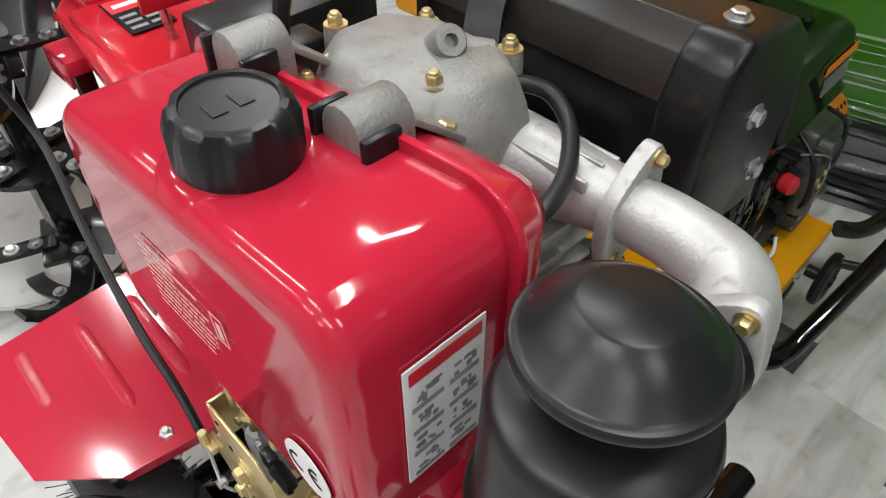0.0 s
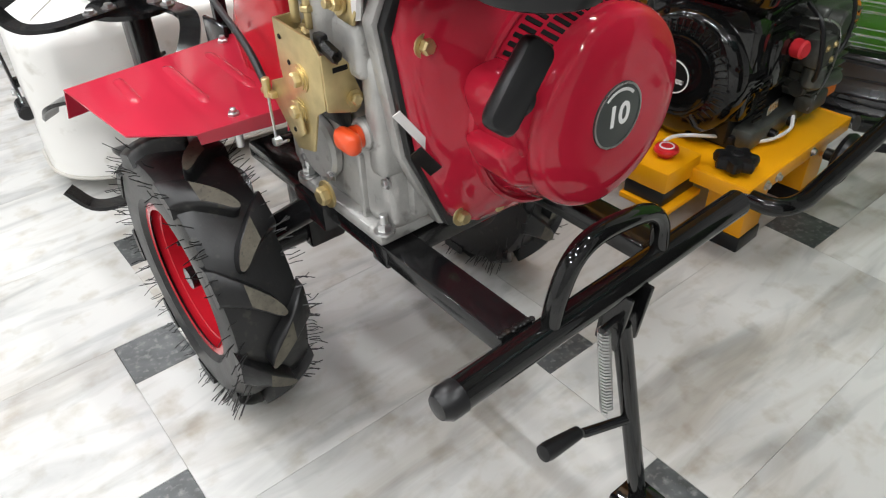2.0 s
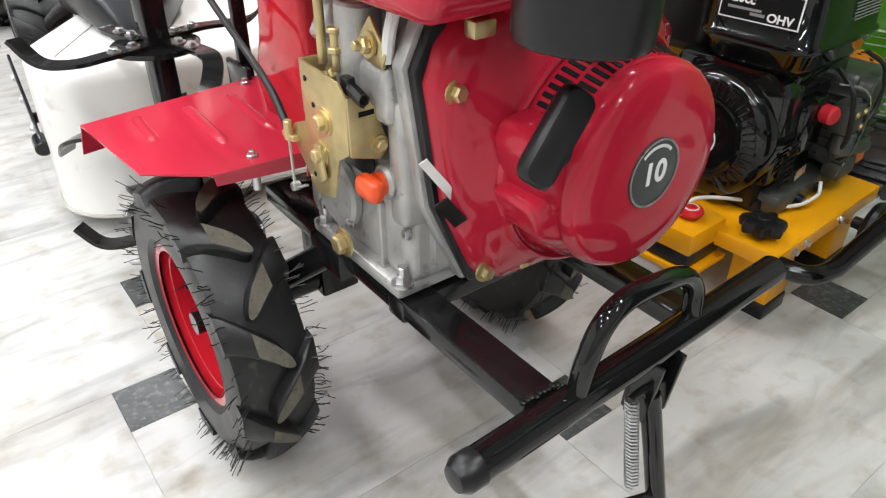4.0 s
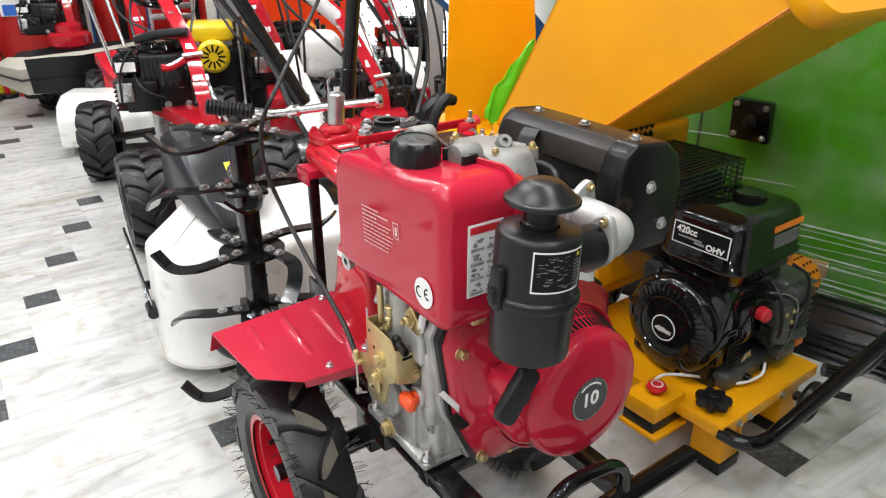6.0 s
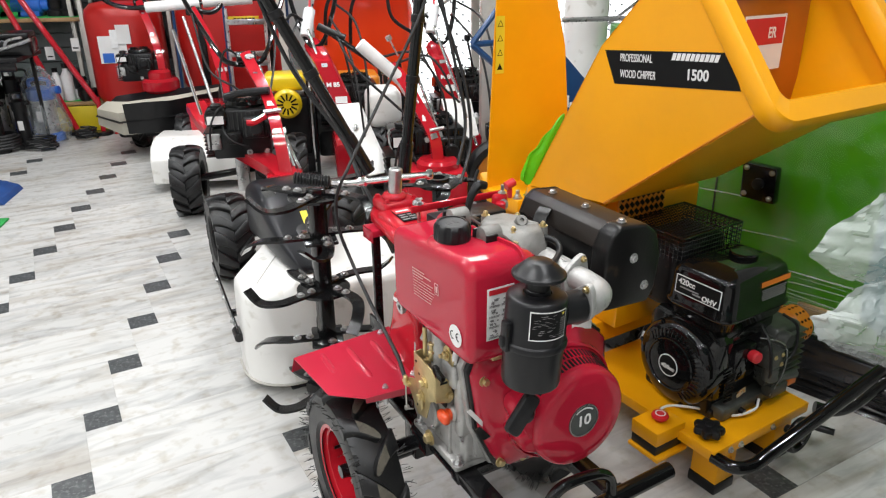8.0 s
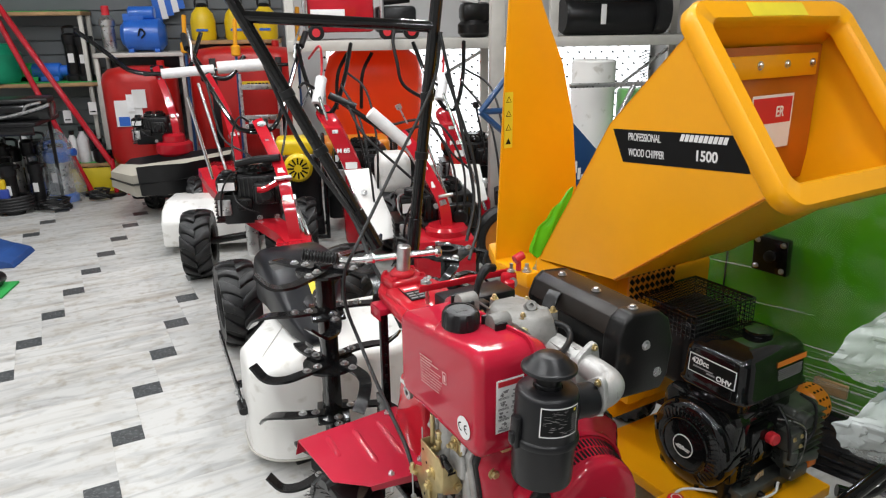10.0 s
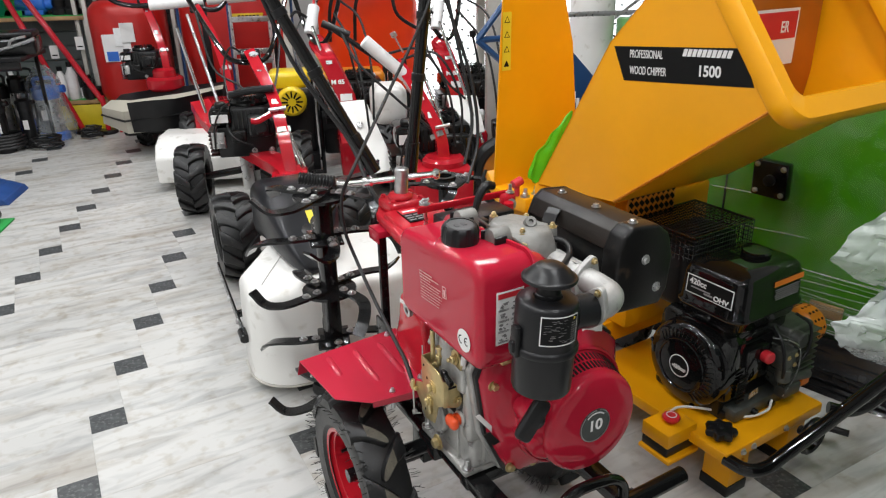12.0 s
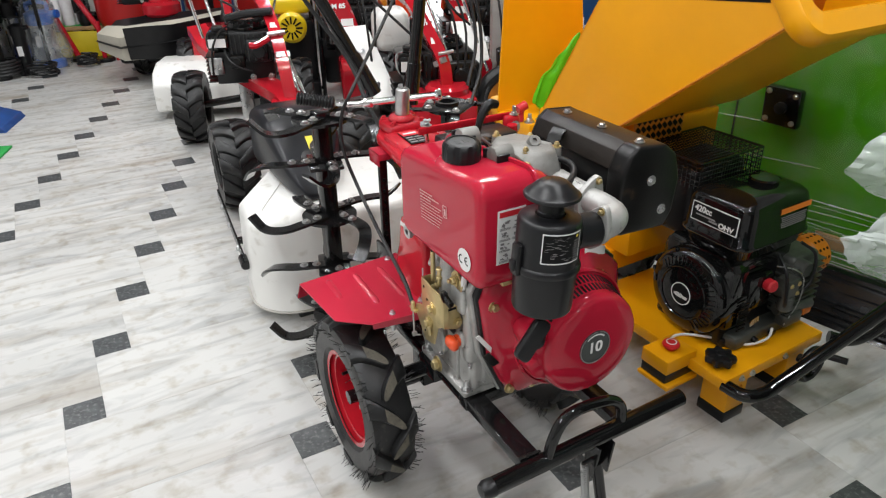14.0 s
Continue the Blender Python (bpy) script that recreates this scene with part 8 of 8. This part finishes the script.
# long red poles leaning on the shelf
for p0, p1 in (((-1.86, 5.5, 0.01), (-2.42, 5.7, 1.45)), ((-1.66, 5.44, 0.25), (-2.36, 5.66, 1.48))):
    t = thing("red_pole", pose(p0[0], p0[1], 0), "long red steel prop leaning against the shelf", "pole", "red poles")
    d = Vector(p1) - Vector((p0[0], p0[1], 0))
    part("tube", rod((0, 0, p0[2]), d, 0.022, 14), RED2, t)
    part("base", rod((0, 0, 0.0), (0, 0, 0.03), 0.07, 18, 0.006), MATTE, t)
    if p0[2] > 0.1:
        part("lower_tube", rod((0, 0, 0.02), (0, 0, 0.3), 0.018), RED2, t)

# submersible pumps on the floor and shelf
def pump(x, y, z, h, r, label, body=STEEL, head=MATTE):
    t = thing("submersible_pump", pose(x, y, z), label, "pump", "submersible pumps")
    part("foot", lathe([(0, 0), (r * 1.3, 0), (r * 1.3, h * 0.1), (r, h * 0.14)], 20), head, t)
    part("barrel", lathe([(r, h * 0.13), (r, h * 0.7)], 22), body, t)
    part("head", lathe([(r * 1.05, h * 0.68), (r * 1.15, h * 0.72), (r * 1.15, h * 0.86), (r * 0.6, h * 0.9), (0, h * 0.9)], 22), head, t)
    part("handle", tube([(-r * 0.8, 0, h * 0.88), (-r * 0.7, 0, h), (r * 0.7, 0, h), (r * 0.8, 0, h * 0.88)], r * 0.18, 8), head, t)
    part("outlet", rod((0, 0, h * 0.8), (r * 1.7, -r * 0.3, h * 0.84), r * 0.35), head, t)
    part("rating_plate", box(-r * 0.4, r * 0.4, -r * 1.03, -r * 0.99, h * 0.35, h * 0.52, 0), PAPER, t)
    return t


for x, y, h, r in ((-2.33, 5.3, 0.5, 0.06), (-2.18, 5.45, 0.52, 0.055), (-2.05, 5.5, 0.5, 0.05), (-2.5, 5.35, 0.5, 0.06)):
    pump(x, y, 0, h, r, "steel submersible pump with black ends on the floor")
p = pump(-2.03, 5.35, 0, 0.46, 0.085, "large steel pump in a clear bag with blue base", STEEL, BLUE)
bm = lathe([(0.15, 0), (0.16, 0.1), (0.13, 0.3), (0.12, 0.45), (0.06, 0.52), (0.03, 0.56)], 24)
rnd = random.Random(8)
for v in bm.verts:
    v.co += Vector((rnd.uniform(-0.012, 0.012), rnd.uniform(-0.012, 0.012), rnd.uniform(-0.006, 0.006) if v.co.z > 0.01 else 0))
part("clear_bag", bm, film("thin_clear_bag", (0.6, 0.64, 0.66), 0.26), p, "loose clear plastic bag", 20)
for x, y, h, r, mt in ((-2.26, 5.0, 0.42, 0.05, DARKMET), (-2.12, 5.12, 0.4, 0.045, MATTE), (-2.42, 5.1, 0.46, 0.05, MATTE), (-1.78, 5.6, 0.4, 0.05, DARKMET), (-1.68, 5.65, 0.38, 0.045, MATTE)):
    pump(x, y, 0, h, r, "dark submersible pump standing on the floor", mt)
for x, y, h, r in ((-1.95, 5.88, 0.42, 0.055), (-1.86, 5.86, 0.4, 0.05)):
    pump(x, y, 0.881, h, r, "dark submersible pump on the wooden shelf", DARKMET)
for x, mt in ((-2.15, BLUE), (-2.35, GREENM), (-2.28, GREENM)):
    solo("electric_pump", join(rod((-0.12, 0, 0.08), (0.1, 0, 0.08), 0.065, 18, 0.01), box(-0.08, 0.08, -0.05, 0.05, 0, 0.05, 0.005), rod((0.1, 0, 0.08), (0.15, 0, 0.08), 0.045)), mt, "small electric pump on the wooden shelf", "pump", "electric pumps", m=pose(x, 5.88, 0.883))
solo("green_tank", lathe([(0, 0), (0.14, 0.0), (0.17, 0.05), (0.17, 0.22), (0.1, 0.3), (0, 0.31)], 24), mat("green_tank_paint", (0.01, 0.25, 0.13), 0.3), "round dark green pressure tank on the shelf", "tank", m=pose(-2.5, 5.86, 0.883))
# coiled black hose with yellow and blue floats
t = thing("float_switches", pose(-2.3, 5.05, 0), "black cable coil with yellow and blue float switches", "cable coil")
coil = [(0.16 * math.cos(k * 0.35), 0.13 * math.sin(k * 0.35), 0.02 + 0.0012 * k) for k in range(90)]
part("coil", tube(coil, 0.012, 6, 1, False), HOSE, t)
for x, y in ((0.0, -0.1), (0.17, 0.1)):
    part("float_body", box(x - 0.045, x + 0.045, y - 0.03, y + 0.03, 0.1, 0.2, 0.012), mat("float_blue", (0.02, 0.05, 0.3), 0.4), t)
    part("float_top", box(x - 0.03, x + 0.03, y - 0.02, y + 0.02, 0.19, 0.27, 0.012), YEL, t)

# more pumps, bottles and cable coils crowded under the bench and the shelf
for x, y, h, r, mt in ((-2.56, 5.05, 0.34, 0.05, STEEL), (-2.48, 4.9, 0.3, 0.045, DARKMET), (-2.36, 5.2, 0.55, 0.05, DARKMET), (-2.2, 5.28, 0.56, 0.045, STEEL), (-2.62, 5.3, 0.55, 0.05, DARKMET), (-1.86, 5.66, 0.5, 0.05, STEEL)):
    pump(x, y, 0, h, r, "submersible pump with a white rating plate among others on the floor", mt)
for x, y, h in ((-1.9, 5.6, 0.3), (-1.99, 5.64, 0.26), (-2.3, 5.5, 0.3)):
    t = thing("plastic_bottle", pose(x, y, 0.256), "white plastic bottle on the low platform", "bottle", "bottles")
    part("body", lathe([(0, 0), (0.04, 0), (0.045, 0.01), (0.045, h * 0.62), (0.02, h * 0.78), (0.018, h * 0.85), (0, h * 0.85)], 18), FOAM, t)
    part("cap", lathe([(0.022, h * 0.84), (0.022, h * 0.97), (0, h * 0.97)], 14), MATTE, t)
for x, y, r in ((-2.0, 5.05, 0.1), (-2.52, 4.75, 0.12), (-1.75, 5.3, 0.07)):
    t = thing("cable_coil", pose(x, y, 0), "loose coil of black pump cable on the floor", "cable coil", "cable coils")
    part("coil", tube([((r + 0.012 * math.sin(k * 1.7)) * math.cos(k * 0.4), (r * 0.8 + 0.01 * math.cos(k * 2.1)) * math.sin(k * 0.4), 0.012 + 0.0011 * k) for k in range(70)], 0.008, 6, 1, False), HOSE, t)
for x, z, mt in ((-1.82, 0.62, PAPER), (-2.02, 0.56, PAPER), (-2.2, 0.6, YEL)):
    t = thing("hanging_tag", pose(x, 5.72, z), "small card tag hanging under the wall shelf", "tag", "card tags")
    part("card", box(-0.03, 0.03, -0.002, 0.002, 0, 0.1, 0), mt, t)
    part("string", rod((0, 0, 0.1), (0, 0.02, 0.845 - z), 0.002, 5), HOSE, t)
    part("print", box(-0.02, 0.02, -0.004, -0.0025, 0.02, 0.03, 0), INK, t)

# work bench with black cases and a steel lever
t = thing("bench", pose(-2.35, 4.95, 0), "dark bench loaded with black tools", "bench")
part("top", box(-0.6, 0.42, -0.2, 0.3, 0.66, 0.69, 0.004), MATTE, t)
part("apron", box(-0.58, 0.4, -0.19, -0.17, 0.6, 0.66, 0.003), BLACK, t)
for x, y in ((-0.55, -0.15), (-0.55, 0.26), (-0.12, 0.26), (0.34, 0.27)):
    part("leg", box(x, x + 0.022, y, y + 0.022, 0, 0.66, 0.002), DARKMET, t)
tc = thing("tool_case", pose(-2.08, 4.98, 0.69, 0, 0, 8), "black moulded tool case on the bench", "case")
part("body", box(-0.24, 0.2, -0.13, 0.13, 0, 0.11, 0.018, 3), BLACK, tc)
part("lid", box(-0.235, 0.195, -0.125, 0.125, 0.113, 0.15, 0.014, 3), MATTE, tc)
for x in (-0.15, 0.11):
    part("latch", box(x - 0.02, x + 0.02, -0.14, -0.128, 0.08, 0.13, 0.004), GLOSS, tc)
part("handle", tube([(-0.08, -0.13, 0.05), (-0.07, -0.165, 0.05), (0.05, -0.165, 0.05), (0.06, -0.13, 0.05)], 0.009, 8), GLOSS, tc)
part("sticker", box(-0.2, -0.17, -0.1335, -0.13, 0.02, 0.1, 0), YELINK, tc)
lv = thing("jack_lever", pose(-2.1, 4.8, 0.69), "bright bent steel lever with a blue grip", "lever")
part("bar", tube([(-0.2, 0, 0.02), (0.0, 0, 0.04), (0.2, -0.01, 0.09), (0.27, -0.01, 0.115)], 0.012, 8), STEEL, lv)
part("grip", rod((-0.24, 0, 0.06), (-0.1, 0, 0.075), 0.02, 14, 0.004), BLUE, lv)
part("hook", tube([(0.1, -0.01, 0.07), (0.13, -0.02, 0.11), (0.22, -0.02, 0.13)], 0.009, 8), STEEL, lv)
solo("straw_bundle", box(-0.12, 0.12, -0.08, 0.08, 0, 0.1, 0.02), WOOD, "brown wooden block on the bench", "block", m=pose(-2.42, 4.95, 0.7))

# orange tank and shelving on the far right side
t = thing("orange_tank", pose(0.42, 5.05, 0), "large orange plastic tank with black straps", "tank")
rows = []
for f, g in ((0, 0.7), (0.05, 0.9), (0.15, 1), (0.75, 1), (0.9, 0.9), (0.97, 0.7), (1, 0.4)):
    rows.append([Vector((px, py, 0.3 + 0.85 * f)) for px, py in round_rect(0.74 * g, 0.4 * g, 0.17 * g, 6)])
part("shell", skin(rows), ORTANK, t, angle=60)
part("cradle", box(-0.33, 0.33, -0.16, 0.16, 0, 0.3, 0.01), BLACK, t)
for x in (-0.3, -0.12):
    part("strap", tube([(x, -0.205, 0.7), (x + 0.02, -0.205, 0.95), (x + 0.1, -0.17, 1.1)], 0.01, 6, flat=(0.012, 0.004)), MATTE, t)


def daylight(name, strength):
    m = bpy.data.materials.new(name)
    m.use_nodes = True
    nt = m.node_tree
    p = nt.nodes["Principled BSDF"]
    p.inputs["Base Color"].default_value = (0.8, 0.82, 0.85, 1)
    p.inputs["Emission Color"].default_value = (0.93, 0.97, 1.0, 1)
    p.inputs["Emission Strength"].default_value = strength
    return m


FROST = daylight("frosted_daylight_pane", 2.3)


def shop_window(name, x0, x1, y, z0, z1):
    """A frosted shop window with daylight behind and a diamond grille in front."""
    t = structure(name, box(x0, x1, y + 0.02, y + 0.06, 0, z1, 0.002), SHELFW, "bright frosted shop window with a diamond grille")
    part("pane", box(x0 + 0.02, x1 - 0.02, y + 0.005, y + 0.02, z0, z1 - 0.02, 0), FROST, t)
    bm = bmesh.new()
    k = x0 - (z1 - z0)
    while k < x1:
        for s in (1, -1):
            a, c = (k, k + (z1 - z0)) if s > 0 else (k + (z1 - z0), k)
            p, q = Vector((a, y, z0)), Vector((c, y, z1))
            lo, hi = (p, q) if p.x < q.x else (q, p)
            t0, t1 = max(0, (x0 - lo.x) / (hi.x - lo.x)), min(1, (x1 - lo.x) / (hi.x - lo.x))
            if t1 - t0 > 0.01:
                merge(bm, rod(lo.lerp(hi, t0), lo.lerp(hi, t1), 0.0016, 4))
        k += 0.1
    g = part("grille", bm, STEEL, t)
    bm = bmesh.new()
    i = 0
    while x0 + 0.05 * i < x1:
        j = i % 2
        while z0 + 0.05 * j < z1:
            x, z = x0 + 0.05 * i, z0 + 0.05 * j
            bm.faces.new([bm.verts.new((x + dx, y - 0.002, z + dz)) for dx, dz in ((-0.012, 0), (0, -0.012), (0.012, 0), (0, 0.012))])
            j += 2
        i += 1
    tagged(part("grille_knots", bm, DARKMET, t), kind="stuff")
    return t


shop_window("window_1", 0.06, 1.75, 5.35, 0.15, 1.12)
shop_window("window_2", 1.79, 2.85, 5.35, 0.15, 1.12)


def rack(x0, x1, y0, y1, label):
    t = thing("storage_rack", pose(x0, y0, 0), label, "rack", "storage racks")
    w, d = x1 - x0, y1 - y0
    part("beam", box(0, w, 0, 0.03, 1.13, 1.2, 0.003), SHELFW, t, "cream painted shelf beam")
    part("deck", box(0, w, 0.03, d, 1.17, 1.2, 0.002), SHELFW, t)
    for x in (0.0, w - 0.06):
        for y in (0.03, d - 0.06):
            up = part("upright", box(x, x + 0.06, y, y + 0.05, 0, 2.2, 0.003), SHELFW, t)
    for k in range(30):
        part("slot", box(w - 0.04, w - 0.03, 0.0285, 0.0299, 1.22 + 0.032 * k, 1.238 + 0.032 * k, 0), INK, t)
    part("brace", rod((0.03, d - 0.03, 0.3), (w - 0.03, d - 0.03, 1.1), 0.012), STEEL, t)
    return t


rack(-0.2, 1.3, 4.5, 5.0, "cream storage rack loaded with machines")
rack(1.65, 2.85, 4.5, 5.0, "cream storage rack with a black roller mower")
# things on the racks
t = thing("generator", pose(0.15, 4.72, 1.2), "red and black generator with small wheels on the rack", "generator")
part("body", box(-0.2, 0.25, -0.15, 0.15, 0.05, 0.4, 0.03), RED2, t)
part("panel", box(-0.18, 0.05, -0.165, -0.15, 0.1, 0.2, 0.004), PAPER, t)
for x in (-0.22, 0.3):
    part("frame_rail", tube([(x, -0.17, 0.0), (x, -0.18, 0.2), (x, -0.12, 0.44)], 0.014, 8), STEEL, t)
for x in (-0.15, 0.33, 0.5):
    part("wheel", join(rod((x, -0.2, 0.05), (x, -0.14, 0.05), 0.055, 18, 0.01)), MATTE, t)
    part("hub", rod((x, -0.205, 0.05), (x, -0.2, 0.05), 0.028, 14), REDINK, t)
part("motor", join(box(0.27, 0.55, -0.12, 0.14, 0.04, 0.22, 0.03), rod((0.3, -0.1, 0.25), (0.5, -0.1, 0.27), 0.03)), MATTE, t)
part("hose", tube([(0.4, -0.2, 0.1), (0.36, -0.26, 0.0), (0.38, -0.3, -0.15), (0.42, -0.3, -0.3), (0.6, -0.25, -0.42)], 0.012, 8), HOSE, t)
solo("wrapped_motor", join(rod((0, 0, 0), (0, 0, 0.12), 0.12, 18, 0.03), box(-0.1, 0.12, -0.08, 0.1, 0.1, 0.24, 0.04)), DARKMET, "dark motor partly in white plastic on the rack", "motor", m=pose(1.13, 4.7, 1.2))
solo("white_cover", box(-0.09, 0.05, -0.06, 0.06, 0, 0.1, 0.03), FOAM, "white plastic cover lying on the motor", "cover", m=pose(1.1, 4.68, 1.43, 0, 12, 0))
t = thing("roller_mower", pose(2.2, 4.72, 1.2), "black and orange roller mower on the rack", "mower")
part("drum", lathe([(0, -0.4), (0.12, -0.4), (0.14, -0.37), (0.14, 0.37), (0.12, 0.4), (0, 0.4)], 28, Matrix.Translation((0, 0, 0.14)) @ Matrix.Rotation(radians(90), 4, "Y")), MATTE, t)
part("tyre", lathe([(0.1, -0.06), (0.16, -0.05), (0.165, 0), (0.16, 0.05), (0.1, 0.06)], 28, Matrix.Translation((0.34, -0.02, 0.165)) @ Matrix.Rotation(radians(90), 4, "Y")), RUBBER, t)
part("hood", box(-0.35, 0.4, -0.12, 0.18, 0.28, 0.36, 0.02), ORANGE, t)
part("cable_hook", tube([(-0.42, -0.16, 0.28), (-0.3, -0.17, 0.24), (0.1, -0.17, 0.26), (0.35, -0.16, 0.36)], 0.01, 8), MATTE, t)
part("tag", box(-0.16, -0.12, -0.165, -0.16, 0.08, 0.22, 0.001), PAPER, t)
solo("white_cylinder", rod((0, 0, 0), (0, 0, 1.05), 0.15, 32, 0.01), WHITE, "tall white cylinder beside the rack", "cylinder", m=pose(1.88, 4.25, 0))
solo("green_wrapped_box", box(-0.16, 0.18, -0.12, 0.12, 0, 0.86, 0.02), mat("pale_green_wrap", (0.2, 0.5, 0.16), 0.3), "pale green wrapped box", "box", m=pose(2.2, 4.1, 0))
t = thing("steel_trestle", pose(1.6, 3.95, 0), "galvanised steel tube trestle on the floor", "trestle")
part("rail", box(0, 0.62, 0, 0.03, 0.89, 0.92, 0.003), STEEL, t)
part("strut", rod((0.02, 0.01, 0), (0.45, 0.01, 0.9), 0.018), STEEL, t)
part("leg", rod((0.6, 0.01, 0), (0.6, 0.01, 0.9), 0.018), STEEL, t)
part("mesh_post", join(*[rod((0.5 + 0.012 * math.cos(k), 0.03, 0.4 + 0.02 * k), (0.55, 0.03, 0.42 + 0.02 * k), 0.003, 4) for k in range(36)]), DARKMET, t)

# blue chipper behind the yellow one
t = thing("blue_chipper", pose(1.1, 2.9, 0), "navy blue chipper hopper with white lettering bars", "wood chipper")
part("hopper_side", prism([(-0.02, 1.08), (0.1, 0.86), (0.28, 0.67), (0.2, 0.35), (-0.1, 0.35), (-0.1, 1.0)], 0.0, 0.03, "y", 0.004), NAVY, t)
part("stand", box(-0.1, 0.2, 0.03, 0.3, 0, 0.5, 0.01), NAVY, t)
for k in range(4):
    part("letter_bar", box(0.13 + 0.02 * k, 0.145 + 0.02 * k, -0.004, 0.0, 0.6 - 0.035 * k, 0.66 - 0.035 * k, 0), PAPER, t)
part("tow_frame", join(tube([(-0.36, -0.05, 0.9), (-0.2, -0.05, 1.1), (-0.05, -0.05, 1.2)], 0.015, 8, 1, False), tube([(-0.36, -0.05, 0.9), (-0.1, 0.0, 0.9)], 0.015, 8, 1, False), tube([(-0.36, -0.05, 0.9), (-0.2, -0.05, 0.76), (-0.05, 0.0, 0.66)], 0.015, 8, 1, False)), NAVY, t)
wt = part("wheel", lathe([(0, -0.02), (0.045, -0.02), (0.08, -0.005), (0.125, -0.012), (0.134, -0.02), (0.138, 0.02), (0, 0.02)], 40, pose(-0.165, 0.1, 0.2, 90, 0, 0)), ORANGE, t, "orange wheel disc")
part("tyre", lathe([(0.136, -0.03), (0.152, -0.042), (0.178, -0.042), (0.195, -0.02), (0.2, 0), (0.195, 0.02), (0.178, 0.042), (0.152, 0.042), (0.136, 0.03)], 44, pose(-0.165, 0.1, 0.2, 90, 0, 0)), RUBBER, wt)
solo("rack_post", box(-0.04, 0.04, -0.03, 0.03, 0, 2.2, 0.004), SHELFW, "pale steel rack post", "post", m=pose(1.0, 3.55, 0))
# blue ramp and red jack at the aisle edge
t = thing("car_ramp", pose(-2.1, 3.85, 0), "blue steel wedge lying on the floor", "ramp")
part("wedge", prism([(-0.3, 0), (0.28, 0), (0.2, 0.06), (-0.3, 0.26)], -0.16, 0.16, "y", 0.006), DULLBLUE, t)
part("edge", prism([(0.2, 0), (0.3, 0), (0.28, 0.03), (0.2, 0.06)], -0.165, 0.165, "y", 0.003), DULLBLUE, t)
t = thing("trolley_jack", pose(-1.88, 3.3, 0), "red steel jack on a green mat", "jack")
part("mat", box(-0.25, 0.2, -0.12, 0.12, 0, 0.012, 0.004), GREENM, t)
part("body", prism([(-0.25, 0.012), (0.13, 0.012), (0.15, 0.06), (0.05, 0.12), (-0.25, 0.14)], -0.08, 0.08, "y", 0.01), RED2, t)
part("roller", rod((0.12, -0.09, 0.05), (0.12, 0.09, 0.05), 0.035), MATTE, t)
# striped cloth hanging from the top shelf
t = thing("striped_flag", pose(-1.1, 5.95, 1.35), "blue and white striped cloth hanging on the wall", "flag")
part("rod", rod((-0.2, 0.06, 0.4), (0.1, 0.06, 0.42), 0.008), WOOD, t)
for k in range(5):
    part("stripe", box(-0.18 + 0.05 * k, -0.13 + 0.05 * k, 0.0, 0.006, 0.02 * k, 0.4, 0, m=pose(0, 0, 0, 0, -8, 0)), BLUE if k % 2 == 0 else PAPER, t)

# ---- floor: marble tiles 60 by 30 cm turned 18.4 degrees, with 10 cm dark insets ----
TS, TW, TL = 0.1, 0.6, 0.3
tex = Vector((math.cos(radians(18.435)), math.sin(radians(18.435)), 0))
tey = Vector((-tex.y, tex.x, 0))
J = 0.00025
tile_me = link_mesh("tile", box(J, TW - J, J, TL - J, -0.012, 0, 0.0002, 1), MARBLE)
inset_me = link_mesh("inset", box(J, TS - J, J, TS - J, -0.012, 0.0002, 0.0008, 1), INSET)
frm = Matrix((tex, tey, Vector((0, 0, 1)))).transposed().to_4x4()
for j in range(-8, 9):
    for i in range(-14, 24):
        p = Vector((-0.75 + j * 0.6008, 1.10 + j * 0.0949 + i * 0.31623, 0))
        if X0 + 0.05 < p.x < X1 - 0.05 and Y0 + 0.05 < p.y < Y1 - 0.05:
            for nm, me, off in (("inset", inset_me, -tex * TS / 2 - tey * TS / 2), ("tile", tile_me, -tex * TS / 2 - tey * (TL + TS / 2))):
                ob = new(nm, me)
                ob.parent = floor
                ob.matrix_basis = Matrix.Translation(p + off) @ frm
